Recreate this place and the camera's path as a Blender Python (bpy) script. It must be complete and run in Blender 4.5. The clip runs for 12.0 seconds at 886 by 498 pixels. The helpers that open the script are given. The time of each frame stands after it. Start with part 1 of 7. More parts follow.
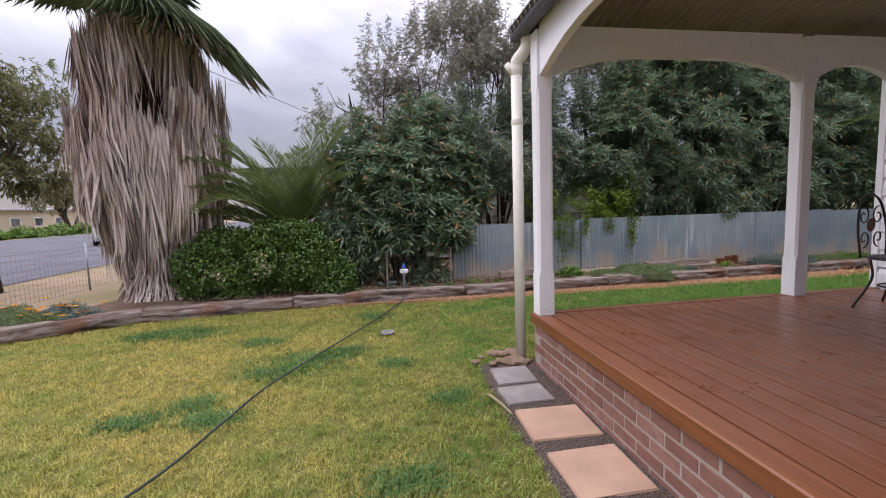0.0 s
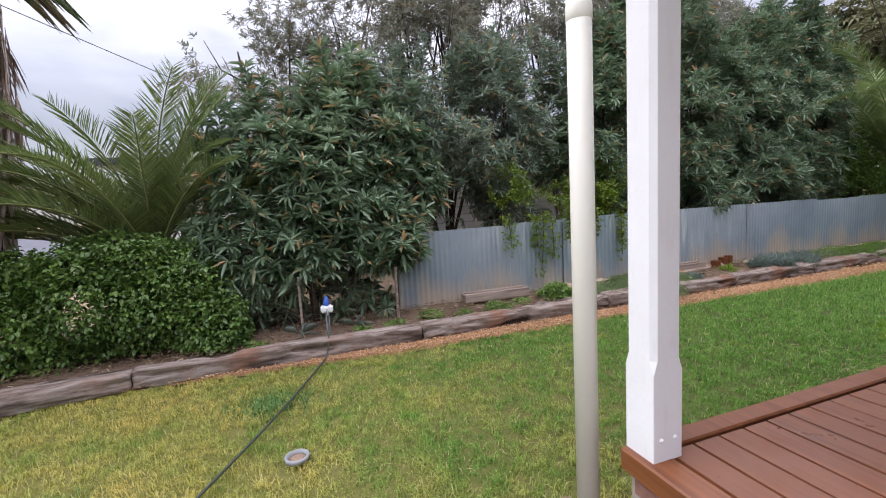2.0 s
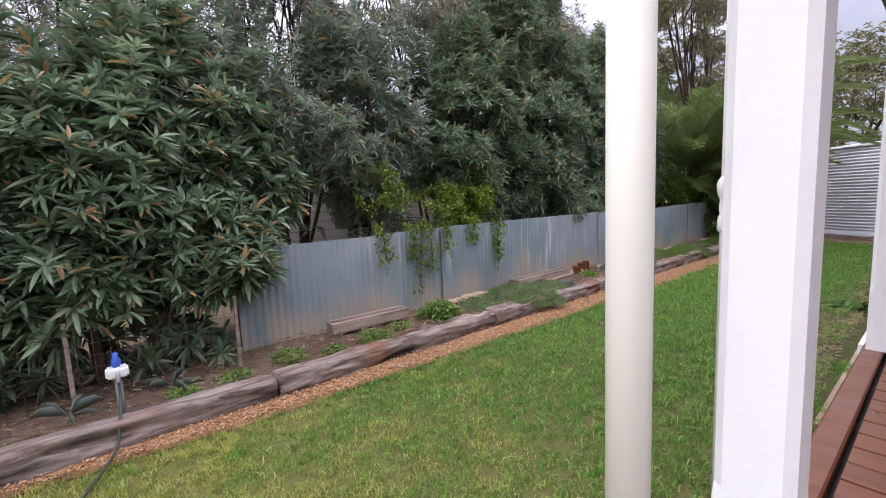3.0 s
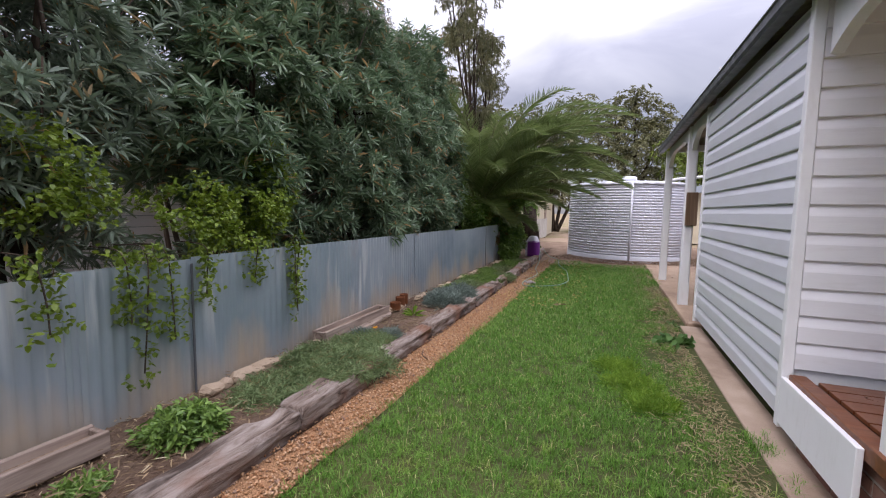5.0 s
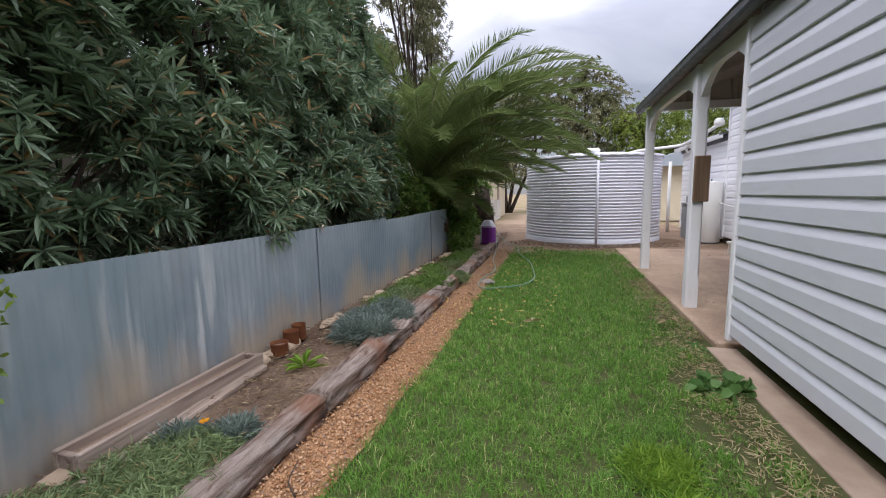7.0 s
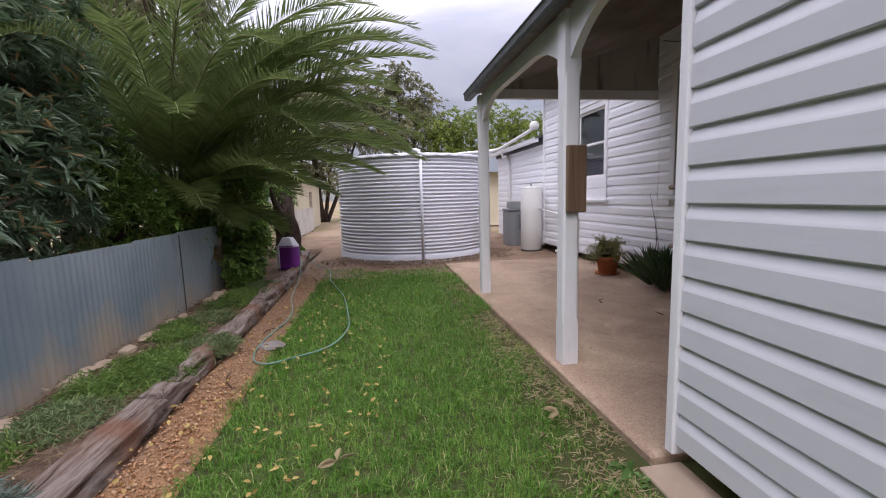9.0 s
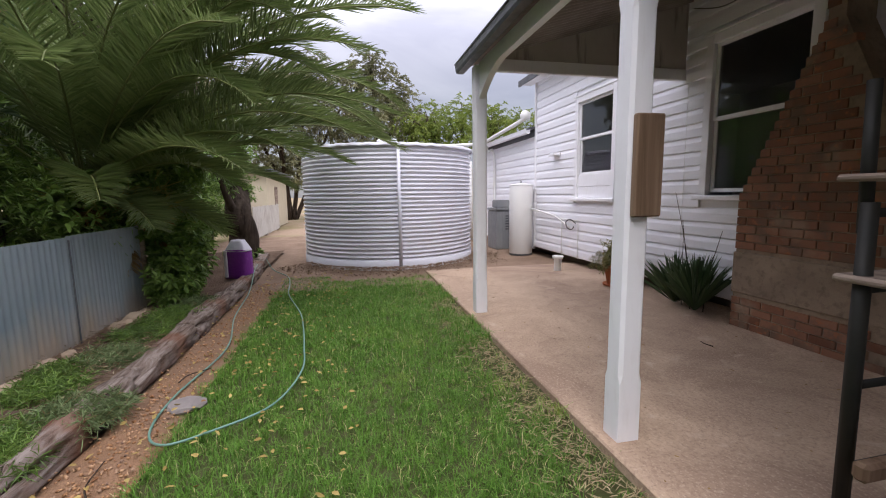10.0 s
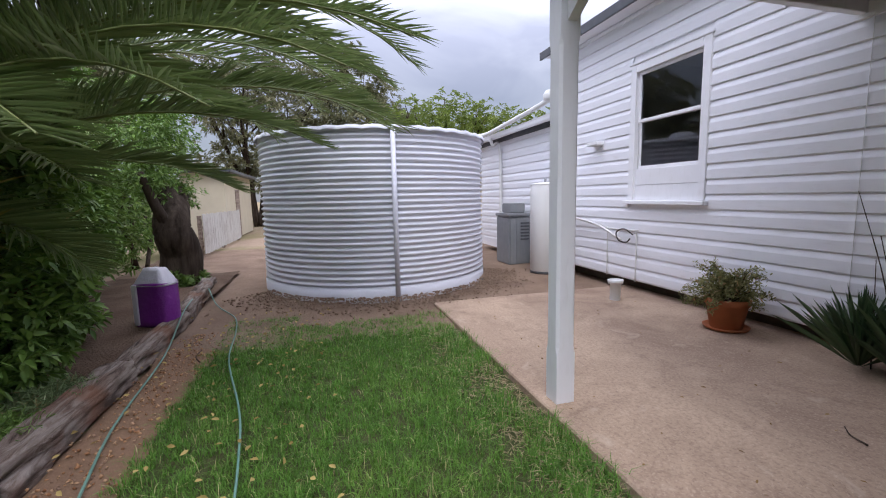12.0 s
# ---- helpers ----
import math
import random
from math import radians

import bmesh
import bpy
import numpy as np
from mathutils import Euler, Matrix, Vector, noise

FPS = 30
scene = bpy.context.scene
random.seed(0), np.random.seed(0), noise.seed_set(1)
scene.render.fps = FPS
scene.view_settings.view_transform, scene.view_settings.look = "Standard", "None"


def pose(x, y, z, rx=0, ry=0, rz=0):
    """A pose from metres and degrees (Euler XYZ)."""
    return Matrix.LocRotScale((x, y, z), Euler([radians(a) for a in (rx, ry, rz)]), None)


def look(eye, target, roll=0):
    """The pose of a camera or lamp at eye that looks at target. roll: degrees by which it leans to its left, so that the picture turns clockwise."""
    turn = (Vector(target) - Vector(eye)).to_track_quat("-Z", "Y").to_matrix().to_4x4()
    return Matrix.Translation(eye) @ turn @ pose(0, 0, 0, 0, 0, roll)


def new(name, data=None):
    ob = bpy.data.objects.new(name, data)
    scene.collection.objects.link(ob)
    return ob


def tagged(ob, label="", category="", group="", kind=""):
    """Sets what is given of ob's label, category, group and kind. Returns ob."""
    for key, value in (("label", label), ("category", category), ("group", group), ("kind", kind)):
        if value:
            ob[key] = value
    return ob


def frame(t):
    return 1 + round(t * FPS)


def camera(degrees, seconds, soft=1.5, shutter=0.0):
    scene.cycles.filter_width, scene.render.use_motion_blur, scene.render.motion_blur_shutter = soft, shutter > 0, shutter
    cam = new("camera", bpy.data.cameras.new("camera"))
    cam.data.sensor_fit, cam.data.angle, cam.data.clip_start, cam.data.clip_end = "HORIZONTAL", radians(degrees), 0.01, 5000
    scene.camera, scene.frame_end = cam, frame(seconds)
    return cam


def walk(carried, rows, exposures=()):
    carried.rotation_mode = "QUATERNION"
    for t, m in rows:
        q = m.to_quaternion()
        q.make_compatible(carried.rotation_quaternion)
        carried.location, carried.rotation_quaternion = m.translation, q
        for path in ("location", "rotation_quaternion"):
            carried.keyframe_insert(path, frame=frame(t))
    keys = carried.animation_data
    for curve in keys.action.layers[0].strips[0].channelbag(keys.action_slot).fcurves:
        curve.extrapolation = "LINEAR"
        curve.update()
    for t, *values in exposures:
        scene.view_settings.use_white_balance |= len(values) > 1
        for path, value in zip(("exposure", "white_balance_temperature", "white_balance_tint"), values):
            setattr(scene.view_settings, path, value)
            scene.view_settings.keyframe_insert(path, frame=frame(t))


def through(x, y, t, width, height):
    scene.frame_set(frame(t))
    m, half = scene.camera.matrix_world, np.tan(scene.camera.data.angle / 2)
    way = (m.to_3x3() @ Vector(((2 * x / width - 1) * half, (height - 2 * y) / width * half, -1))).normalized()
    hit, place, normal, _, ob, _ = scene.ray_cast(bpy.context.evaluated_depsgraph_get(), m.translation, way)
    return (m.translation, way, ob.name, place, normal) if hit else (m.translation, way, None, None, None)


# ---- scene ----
cam = camera(93.1, 12.0, soft=1.1)
METRES, EYE, TILT, LEAN, TURN = 13.9, 1.5, 0.0, 0.0, -8.9
ROWS = [
    (0.0, 0.0, 0.0, 0.0, -0.19, -5.59, 1.96),
    (0.5, -0.0109, 0.0428, 0.0061, 6.0, -4.91, 2.58),
    (1.0, -0.0158, 0.0873, 0.007, 11.02, -4.38, 3.01),
    (1.5, -0.02, 0.1286, 0.0056, 5.93, -4.99, 3.0),
    (2.0, -0.0115, 0.1694, 0.004, -10.3, -6.48, 3.3),
    (2.5, -0.0123, 0.2095, 0.0018, -16.27, -5.7, 3.63),
    (3.0, -0.0068, 0.2443, 0.0041, -30.52, -6.69, 2.51),
    (3.5, 0.0113, 0.2795, 0.0039, -43.16, -6.67, 2.11),
    (5.5, 0.1026, 0.3865, 0.0059, -61.62, -5.1, -0.53),
    (6.0, 0.1426, 0.3989, 0.003, -62.88, -5.4, 0.97),
    (6.5, 0.181, 0.4137, 0.0015, -62.96, -6.1, 1.83),
    (7.0, 0.222, 0.423, 0.0023, -66.24, -7.47, 0.98),
    (7.5, 0.2683, 0.4306, 0.0056, -70.68, -8.73, 0.46),
    (9.5, 0.4435, 0.4508, 0.0023, -93.32, -7.06, 1.36),
    (10.0, 0.4908, 0.4562, 0.0018, -93.66, -7.46, 0.82),
    (10.5, 0.534, 0.4675, 0.0022, -92.98, -7.47, 0.36),
    (11.0, 0.5792, 0.4747, -0.0013, -92.34, -7.88, 1.74),
    (11.5, 0.6207, 0.4838, -0.0, -92.34, -7.79, 1.95),
    (12.0, 0.6596, 0.4846, 0.0021, -97.11, -7.15, 1.24),
]
walk(cam, [(t, pose(0, 0, EYE, TILT, LEAN, TURN) @ pose(METRES * x, METRES * y, METRES * z, 90 + pitch, roll, yaw)) for t, x, y, z, yaw, pitch, roll in ROWS],
     [(0.0, -0.05, 6550, 18), (1.5, 0.08, 6300, 14), (2.0, 0.28, 6450, 14), (2.5, 0.28, 6450, 14), (3.0, 0.30, 6450, 18), (3.5, 0.08, 6450, 18), (5.5, 0.05, 6500, 15), (6.5, 0.12, 6500, 11), (7.5, 0.0, 6500, 11),
      (9.5, 0.0, 6600, 17), (10.0, 0.18, 6650, 14), (10.5, 0.15, 6550, 13), (11.0, 0.25, 6350, 14), (12.0, 0.08, 6150, 13)])

# ---- world and light: an overcast day ----
SUN_EL, SUN_ROT = radians(52), radians(290)
world = bpy.data.worlds.new("overcast")
scene.world = world
world.use_nodes = True
wt = world.node_tree
wt.nodes.clear()


def wnode(kind, **props):
    n = wt.nodes.new(kind)
    for k, v in props.items():
        n.inputs[k].default_value = v
    return n


w_out = wnode("ShaderNodeOutputWorld")
w_sky = wnode("ShaderNodeTexSky")
w_sky.sky_type = "NISHITA"
w_sky.sun_disc = False
w_sky.sun_elevation, w_sky.sun_rotation = SUN_EL, SUN_ROT
w_bg_sky = wnode("ShaderNodeBackground", Strength=0.03)
wt.links.new(w_sky.outputs[0], w_bg_sky.inputs[0])
# cloud cover: a grey dome, brighter overhead as overcast skies are, with soft cloud shapes
w_co = wnode("ShaderNodeTexCoord")
w_sep = wnode("ShaderNodeSeparateXYZ")
wt.links.new(w_co.outputs["Generated"], w_sep.inputs[0])
w_el = wnode("ShaderNodeMapRange", **{"From Min": 0.0, "From Max": 1.0, "To Min": 0.40, "To Max": 4.1})
w_el.interpolation_type = "SMOOTHERSTEP"
wt.links.new(w_sep.outputs[2], w_el.inputs[0])
w_map = wnode("ShaderNodeMapping")
w_map.inputs["Scale"].default_value = (1.3, 1.3, 3.4)
wt.links.new(w_co.outputs["Generated"], w_map.inputs[0])
w_noise = wnode("ShaderNodeTexNoise", Scale=2.1, Detail=5.0, Roughness=0.5, Distortion=0.5)
wt.links.new(w_map.outputs[0], w_noise.inputs["Vector"])
w_ramp = wnode("ShaderNodeValToRGB")
w_ramp.color_ramp.elements[0].position, w_ramp.color_ramp.elements[0].color = 0.34, (0.64, 0.65, 0.78, 1)
w_ramp.color_ramp.elements[1].position, w_ramp.color_ramp.elements[1].color = 0.66, (1.07, 1.08, 1.19, 1)
wt.links.new(w_noise.outputs[0], w_ramp.inputs[0])
w_mul = wt.nodes.new("ShaderNodeMix")
w_mul.data_type, w_mul.blend_type = "RGBA", "MULTIPLY"
w_mul.inputs["Factor"].default_value = 1.0
wt.links.new(w_ramp.outputs[0], w_mul.inputs["A"])
wt.links.new(w_el.outputs[0], w_mul.inputs["B"])
w_bg_cloud = wnode("ShaderNodeBackground", Strength=0.77)
wt.links.new(w_mul.outputs["Result"], w_bg_cloud.inputs[0])
w_add = wnode("ShaderNodeAddShader")
wt.links.new(w_bg_sky.outputs[0], w_add.inputs[0])
wt.links.new(w_bg_cloud.outputs[0], w_add.inputs[1])
wt.links.new(w_add.outputs[0], w_out.inputs[0])

sun_data = bpy.data.lights.new("sun", "SUN")
sun_data.energy, sun_data.angle, sun_data.color = 1.1, radians(25), (1.0, 0.97, 0.93)
sun = new("sun", sun_data)
sun.matrix_world = look((0, 0, 30), (30 * math.cos(SUN_EL) * math.sin(SUN_ROT) * -1, 30 * math.cos(SUN_EL) * math.cos(SUN_ROT) * -1, 30 - 30 * math.sin(SUN_EL)))

# ---- materials ----
MATS = {}


class Mat:
    """A node material under construction: base colour, roughness and relief from position."""

    def __init__(self, name, rough=0.8, metal=0.0, spec=0.3):
        self.m = bpy.data.materials.new(name)
        self.m.use_nodes = True
        self.t = self.m.node_tree
        self.b = self.t.nodes["Principled BSDF"]
        self.b.inputs["Roughness"].default_value = rough
        self.b.inputs["Metallic"].default_value = metal
        self.b.inputs["Specular IOR Level"].default_value = spec
        g = self.t.nodes.new("ShaderNodeNewGeometry")
        self.pos, self.island = g.outputs["Position"], g.outputs["Random Per Island"]
        self.rand = self.t.nodes.new("ShaderNodeObjectInfo").outputs["Random"]
        self.own = self.t.nodes.new("ShaderNodeTexCoord").outputs["Object"]

    def node(self, kind, **props):
        n = self.t.nodes.new(kind)
        for k, v in props.items():
            n.inputs[k].default_value = v
        return n

    def link(self, a, b):
        self.t.links.new(a, b)

    def noise(self, scale, detail=4.0, stretch=None, source=None, rough=0.55, distort=0.0):
        n = self.node("ShaderNodeTexNoise", Scale=scale, Detail=detail, Roughness=rough, Distortion=distort)
        v = source or self.pos
        if stretch:
            mp = self.node("ShaderNodeMapping")
            mp.inputs["Scale"].default_value = stretch
            self.link(v, mp.inputs[0])
            v = mp.outputs[0]
        self.link(v, n.inputs["Vector"])
        return n.outputs[0]

    def ramp(self, fac, *stops):
        r = self.node("ShaderNodeValToRGB")
        e = r.color_ramp.elements
        while len(e) < len(stops):
            e.new(0.5)
        for i, (p, c) in enumerate(stops):
            e[i].position = p
            e[i].color = (*c, 1) if len(c) == 3 else c
        self.link(fac, r.inputs[0])
        return r.outputs[0]

    def span(self, fac, a, b, c, d):
        r = self.node("ShaderNodeMapRange", **{"From Min": a, "From Max": b, "To Min": c, "To Max": d})
        self.link(fac, r.inputs[0])
        return r.outputs[0]

    def mix(self, fac, a, b, mode="MIX"):
        x = self.t.nodes.new("ShaderNodeMix")
        x.data_type, x.blend_type = "RGBA", mode
        for key, v in (("Factor", fac), ("A", a), ("B", b)):
            if isinstance(v, (int, float)):
                x.inputs[key].default_value = v
            elif isinstance(v, tuple):
                x.inputs[key].default_value = (*v, 1)
            else:
                self.link(v, x.inputs[key])
        return x.outputs["Result"]

    def math(self, op, a, b=0.0):
        n = self.t.nodes.new("ShaderNodeMath")
        n.operation = op
        for i, v in enumerate((a, b)):
            if isinstance(v, (int, float)):
                n.inputs[i].default_value = v
            else:
                self.link(v, n.inputs[i])
        return n.outputs[0]

    def axis(self, i, source=None):
        s = self.node("ShaderNodeSeparateXYZ")
        self.link(source or self.pos, s.inputs[0])
        return s.outputs[i]

    def colour(self, c):
        if isinstance(c, tuple):
            self.b.inputs["Base Color"].default_value = (*c, 1)
        else:
            self.link(c, self.b.inputs["Base Color"])
        return self

    def rough(self, r):
        self.link(r, self.b.inputs["Roughness"])
        return self

    def bump(self, height, depth, strength=1.0):
        n = self.node("ShaderNodeBump", Strength=strength, Distance=depth)
        self.link(height, n.inputs["Height"])
        self.link(n.outputs[0], self.b.inputs["Normal"])
        return self


def leafy(name, dark, light, tip=None, rough=0.45, spec=0.35, through=0.25, scale=1.2):
    """Leaf: a green that varies leaf by leaf and bush by bush, lets some light through."""
    m = Mat(name, rough, 0, spec)
    c = m.mix(m.island, dark, light)
    c = m.mix(m.span(m.noise(scale, 2), 0.35, 0.7, 0.0, 0.6), c, tuple(x * 0.62 for x in dark))
    if tip:
        c = m.mix(m.span(m.island, 0.93, 0.97, 0, 1), c, tip)
    m.colour(c)
    tr = m.node("ShaderNodeBsdfTranslucent")
    m.link(c, tr.inputs[0])
    mx = m.node("ShaderNodeMixShader", Fac=through)
    m.link(m.b.outputs[0], mx.inputs[1])
    m.link(tr.outputs[0], mx.inputs[2])
    m.link(mx.outputs[0], m.t.nodes["Material Output"].inputs[0])
    return m.m


def painted(name, base, rough=0.45, dirt=(0.45, 0.42, 0.38), amount=0.18):
    m = Mat(name, rough, 0, 0.4)
    c = m.mix(m.span(m.noise(1.3, 5), 0.45, 0.8, 0, amount), base, dirt)
    c = m.mix(m.span(m.noise(22, 3, (1, 1, 0.25)), 0.55, 0.8, 0, amount * 0.9), c, dirt)
    m.colour(c)
    m.rough(m.span(m.noise(9, 3), 0.3, 0.7, rough - 0.08, rough + 0.15))
    m.bump(m.noise(60, 3), 0.002, 0.35)
    return m.m


white_paint = painted("white_paint", (0.82, 0.82, 0.84))
cream_pvc = painted("cream_pvc", (0.74, 0.72, 0.64), 0.4, amount=0.1)
grey_trim = painted("charcoal_steel", (0.075, 0.08, 0.09), 0.4, (0.2, 0.19, 0.17), 0.25)
black_iron = painted("black_iron", (0.012, 0.012, 0.013), 0.5, (0.12, 0.06, 0.03), 0.3)
grey_plastic = painted("grey_plastic", (0.22, 0.23, 0.24), 0.5)
white_plastic = painted("white_plastic", (0.72, 0.72, 0.7), 0.4, amount=0.1)

m = Mat("weatherboard_paint", 0.42, 0, 0.4)
c = m.mix(m.span(m.noise(0.9, 4), 0.4, 0.8, 0, 0.12), (0.82, 0.82, 0.85), (0.62, 0.60, 0.57))
c = m.mix(m.span(m.noise(14, 4, (0.3, 0.3, 1.5)), 0.58, 0.8, 0, 0.25), c, (0.5, 0.47, 0.43))
c = m.mix(m.span(m.rand, 0, 1, 0, 0.12), c, (0.62, 0.63, 0.68))
m.colour(c).bump(m.noise(35, 4, (0.15, 0.15, 1.0)), 0.003, 0.4)
board_paint = m.m

# weatherboard paint again, greyed to put the north wall's shade into its colour
m = Mat("shaded_board_paint", 0.38, 0, 0.4)
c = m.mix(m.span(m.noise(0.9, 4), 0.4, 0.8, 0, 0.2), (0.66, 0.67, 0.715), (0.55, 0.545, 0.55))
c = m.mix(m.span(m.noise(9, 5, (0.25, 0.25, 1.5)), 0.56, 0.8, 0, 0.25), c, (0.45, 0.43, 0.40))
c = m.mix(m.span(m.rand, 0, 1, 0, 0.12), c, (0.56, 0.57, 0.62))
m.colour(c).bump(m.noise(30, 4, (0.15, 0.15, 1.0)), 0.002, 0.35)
shade_wall_paint = m.m

m = Mat("zinc_tank", 0.4, 0.0, 0.5)
c = m.mix(m.span(m.noise(1.1, 4), 0.35, 0.75, 0, 0.25), (0.67, 0.675, 0.735), (0.56, 0.565, 0.62))
m.colour(c).bump(m.noise(40, 2), 0.001, 0.3)
tank_steel = m.m

# galvanised sheet: blue-grey zinc with chalky white runs and rust-tan foot
m = Mat("galvanised_sheet", 0.5, 0.35, 0.4)
streak = m.noise(7, 6, (1, 1, 0.09))
c = m.mix(m.span(m.noise(0.8, 4), 0.35, 0.7, 0, 1), (0.20, 0.25, 0.285), (0.33, 0.37, 0.395))
c = m.mix(m.span(m.rand, 0, 1, 0, 0.3), c, (0.28, 0.36, 0.36))
blot = m.span(m.noise(0.75, 3, (1, 1, 0.4)), 0.5, 0.62, 0, 1)
c = m.mix(m.math("MULTIPLY", m.span(streak, 0.52, 0.62, 0, 0.8), blot), c, (0.60, 0.61, 0.60))
foot = m.math("ADD", m.axis(2), m.span(m.noise(2.2, 5, (1, 1, 0.3)), 0.3, 0.7, -0.28, 0.28))
c = m.mix(m.span(foot, 0.55, 0.12, 0, 0.85), c, (0.46, 0.37, 0.27))
c = m.mix(m.span(m.noise(3.3, 6, (1, 1, 0.2)), 0.64, 0.74, 0, 0.4), c, (0.30, 0.22, 0.15))
m.colour(c)
m.rough(m.span(streak, 0.3, 0.7, 0.42, 0.7))
fence_steel = m.m

m = Mat("roof_sheet_underside", 0.42, 0.45, 0.4)
m.colour(m.mix(m.span(m.noise(1.6, 5), 0.4, 0.7, 0, 1), (0.36, 0.31, 0.265), (0.22, 0.185, 0.15)))
roof_steel = m.m

m = Mat("deck_oil_timber", 0.33, 0, 0.45)
grain = m.noise(26, 6, (1, 0.045, 1), distort=0.6)
c = m.mix(m.span(grain, 0.35, 0.7, 0, 1), (0.185, 0.065, 0.025), (0.10, 0.033, 0.014))
c = m.mix(m.span(m.rand, 0, 1, 0, 0.6), c, (0.20, 0.068, 0.028))
c = m.mix(m.span(m.noise(1.4, 4), 0.55, 0.75, 0, 0.35), c, (0.23, 0.095, 0.045))
m.colour(c).bump(grain, 0.002, 0.4)
m.rough(m.span(m.noise(4, 5), 0.3, 0.7, 0.24, 0.5))
deck_timber = m.m

m = Mat("deck_edge_timber", 0.35, 0, 0.45)
grain = m.noise(26, 6, (1, 0.045, 1), distort=0.6)
m.colour(m.mix(m.span(grain, 0.35, 0.7, 0, 1), (0.235, 0.083, 0.030), (0.145, 0.048, 0.019))).bump(grain, 0.002, 0.4)
edge_timber = m.m

m = Mat("brick_brown", 0.85, 0, 0.2)
c = m.mix(m.rand, (0.19, 0.092, 0.072), (0.28, 0.155, 0.12))
c = m.mix(m.span(m.noise(14, 5), 0.45, 0.7, 0, 0.55), c, (0.15, 0.075, 0.06))
c = m.mix(m.span(m.noise(5, 4), 0.58, 0.72, 0, 0.4), c, (0.42, 0.34, 0.29))
m.colour(c).bump(m.noise(120, 4), 0.004, 0.5)
brick_mat = m.m
m = Mat("brick_red", 0.88, 0, 0.2)
c = m.mix(m.rand, (0.17, 0.075, 0.045), (0.33, 0.165, 0.105))
c = m.mix(m.span(m.noise(5, 5), 0.46, 0.64, 0, 0.75), c, (0.16, 0.115, 0.085))
c = m.mix(m.span(m.noise(13, 4), 0.60, 0.7, 0, 0.7), c, (0.44, 0.16, 0.07))
c = m.mix(m.span(m.noise(2.2, 4), 0.58, 0.7, 0, 0.5), c, (0.42, 0.33, 0.25))
m.colour(c).bump(m.noise(90, 4), 0.005, 0.6)
red_brick = m.m
m = Mat("mortar", 0.95, 0, 0.1)
m.colour(m.mix(m.noise(20, 4), (0.40, 0.345, 0.30), (0.27, 0.22, 0.19))).bump(m.noise(150, 3), 0.004, 0.5)
mortar = m.m
m = Mat("chimney_mortar", 0.95, 0, 0.1)
c = m.mix(m.span(m.noise(2.5, 5), 0.35, 0.7, 0, 1), (0.36, 0.275, 0.205), (0.22, 0.165, 0.125))
m.colour(m.mix(m.span(m.noise(14, 5), 0.5, 0.7, 0, 0.6), c, (0.14, 0.105, 0.08))).bump(m.noise(80, 4), 0.006, 0.6)
old_render = m.m
# subfloor masonry, its colour darkened to stand in for shade below the floor
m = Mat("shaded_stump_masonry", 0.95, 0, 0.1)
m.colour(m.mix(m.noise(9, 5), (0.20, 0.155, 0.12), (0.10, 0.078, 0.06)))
shade_masonry = m.m

m = Mat("concrete_slab", 0.9, 0, 0.2)
c = m.mix(m.span(m.noise(0.8, 7, None, None, 0.65, 0.6), 0.38, 0.64, 0, 1), (0.47, 0.345, 0.245), (0.28, 0.195, 0.14))
c = m.mix(m.span(m.noise(38, 6), 0.46, 0.64, 0, 0.45), c, (0.22, 0.15, 0.11))
c = m.mix(m.span(m.noise(60, 2), 0.56, 0.66, 0, 0.4), c, (0.56, 0.44, 0.33))
c = m.mix(m.span(m.noise(85, 2), 0.6, 0.68, 0, 0.4), c, (0.17, 0.12, 0.09))
c = m.mix(m.span(m.noise(2.6, 7, None, None, 0.7, 1.0), 0.54, 0.70, 0, 0.6), c, (0.22, 0.15, 0.11))
c = m.mix(m.span(m.noise(4.2, 5, None, None, 0.6, 0.8), 0.60, 0.72, 0, 0.5), c, (0.52, 0.41, 0.31))
m.colour(c).bump(m.noise(90, 5), 0.004, 0.6)
concrete = m.m

m = Mat("dirty_footing", 0.92, 0, 0.15)
c = m.mix(m.span(m.noise(2.0, 6), 0.35, 0.7, 0, 1), (0.40, 0.31, 0.24), (0.25, 0.18, 0.13))
m.colour(c).bump(m.noise(70, 5), 0.006, 0.7)
footing_mat = m.m
m = Mat("bare_soil", 0.95, 0, 0.1)
c = m.mix(m.span(m.noise(1.3, 6), 0.35, 0.7, 0, 1), (0.20, 0.135, 0.095), (0.30, 0.215, 0.155))
c = m.mix(m.span(m.noise(60, 4), 0.5, 0.7, 0, 0.6), c, (0.11, 0.075, 0.052))
m.colour(c).bump(m.noise(45, 6), 0.02, 0.8)
soil = m.m
m = Mat("dark_bed_soil", 0.95, 0, 0.1)
c = m.mix(m.span(m.noise(1.6, 6), 0.35, 0.7, 0, 1), (0.115, 0.075, 0.052), (0.20, 0.14, 0.10))
c = m.mix(m.span(m.noise(50, 4), 0.5, 0.7, 0, 0.6), c, (0.07, 0.045, 0.032))
m.colour(c).bump(m.noise(40, 6), 0.03, 0.9)
bed_soil = m.m
m = Mat("verge_dirt", 0.95, 0, 0.1)
c = m.mix(m.span(m.noise(0.35, 6), 0.4, 0.62, 0, 1), (0.34, 0.25, 0.18), (0.20, 0.18, 0.08))
c = m.mix(m.span(m.noise(9, 5), 0.45, 0.7, 0, 0.5), c, (0.2, 0.15, 0.09))
m.colour(c).bump(m.noise(30, 5), 0.02, 0.7)
verge_dirt = m.m
m = Mat("asphalt", 0.9, 0, 0.25)
c = m.mix(m.span(m.noise(0.5, 5), 0.4, 0.65, 0, 1), (0.085, 0.087, 0.10), (0.12, 0.12, 0.135))
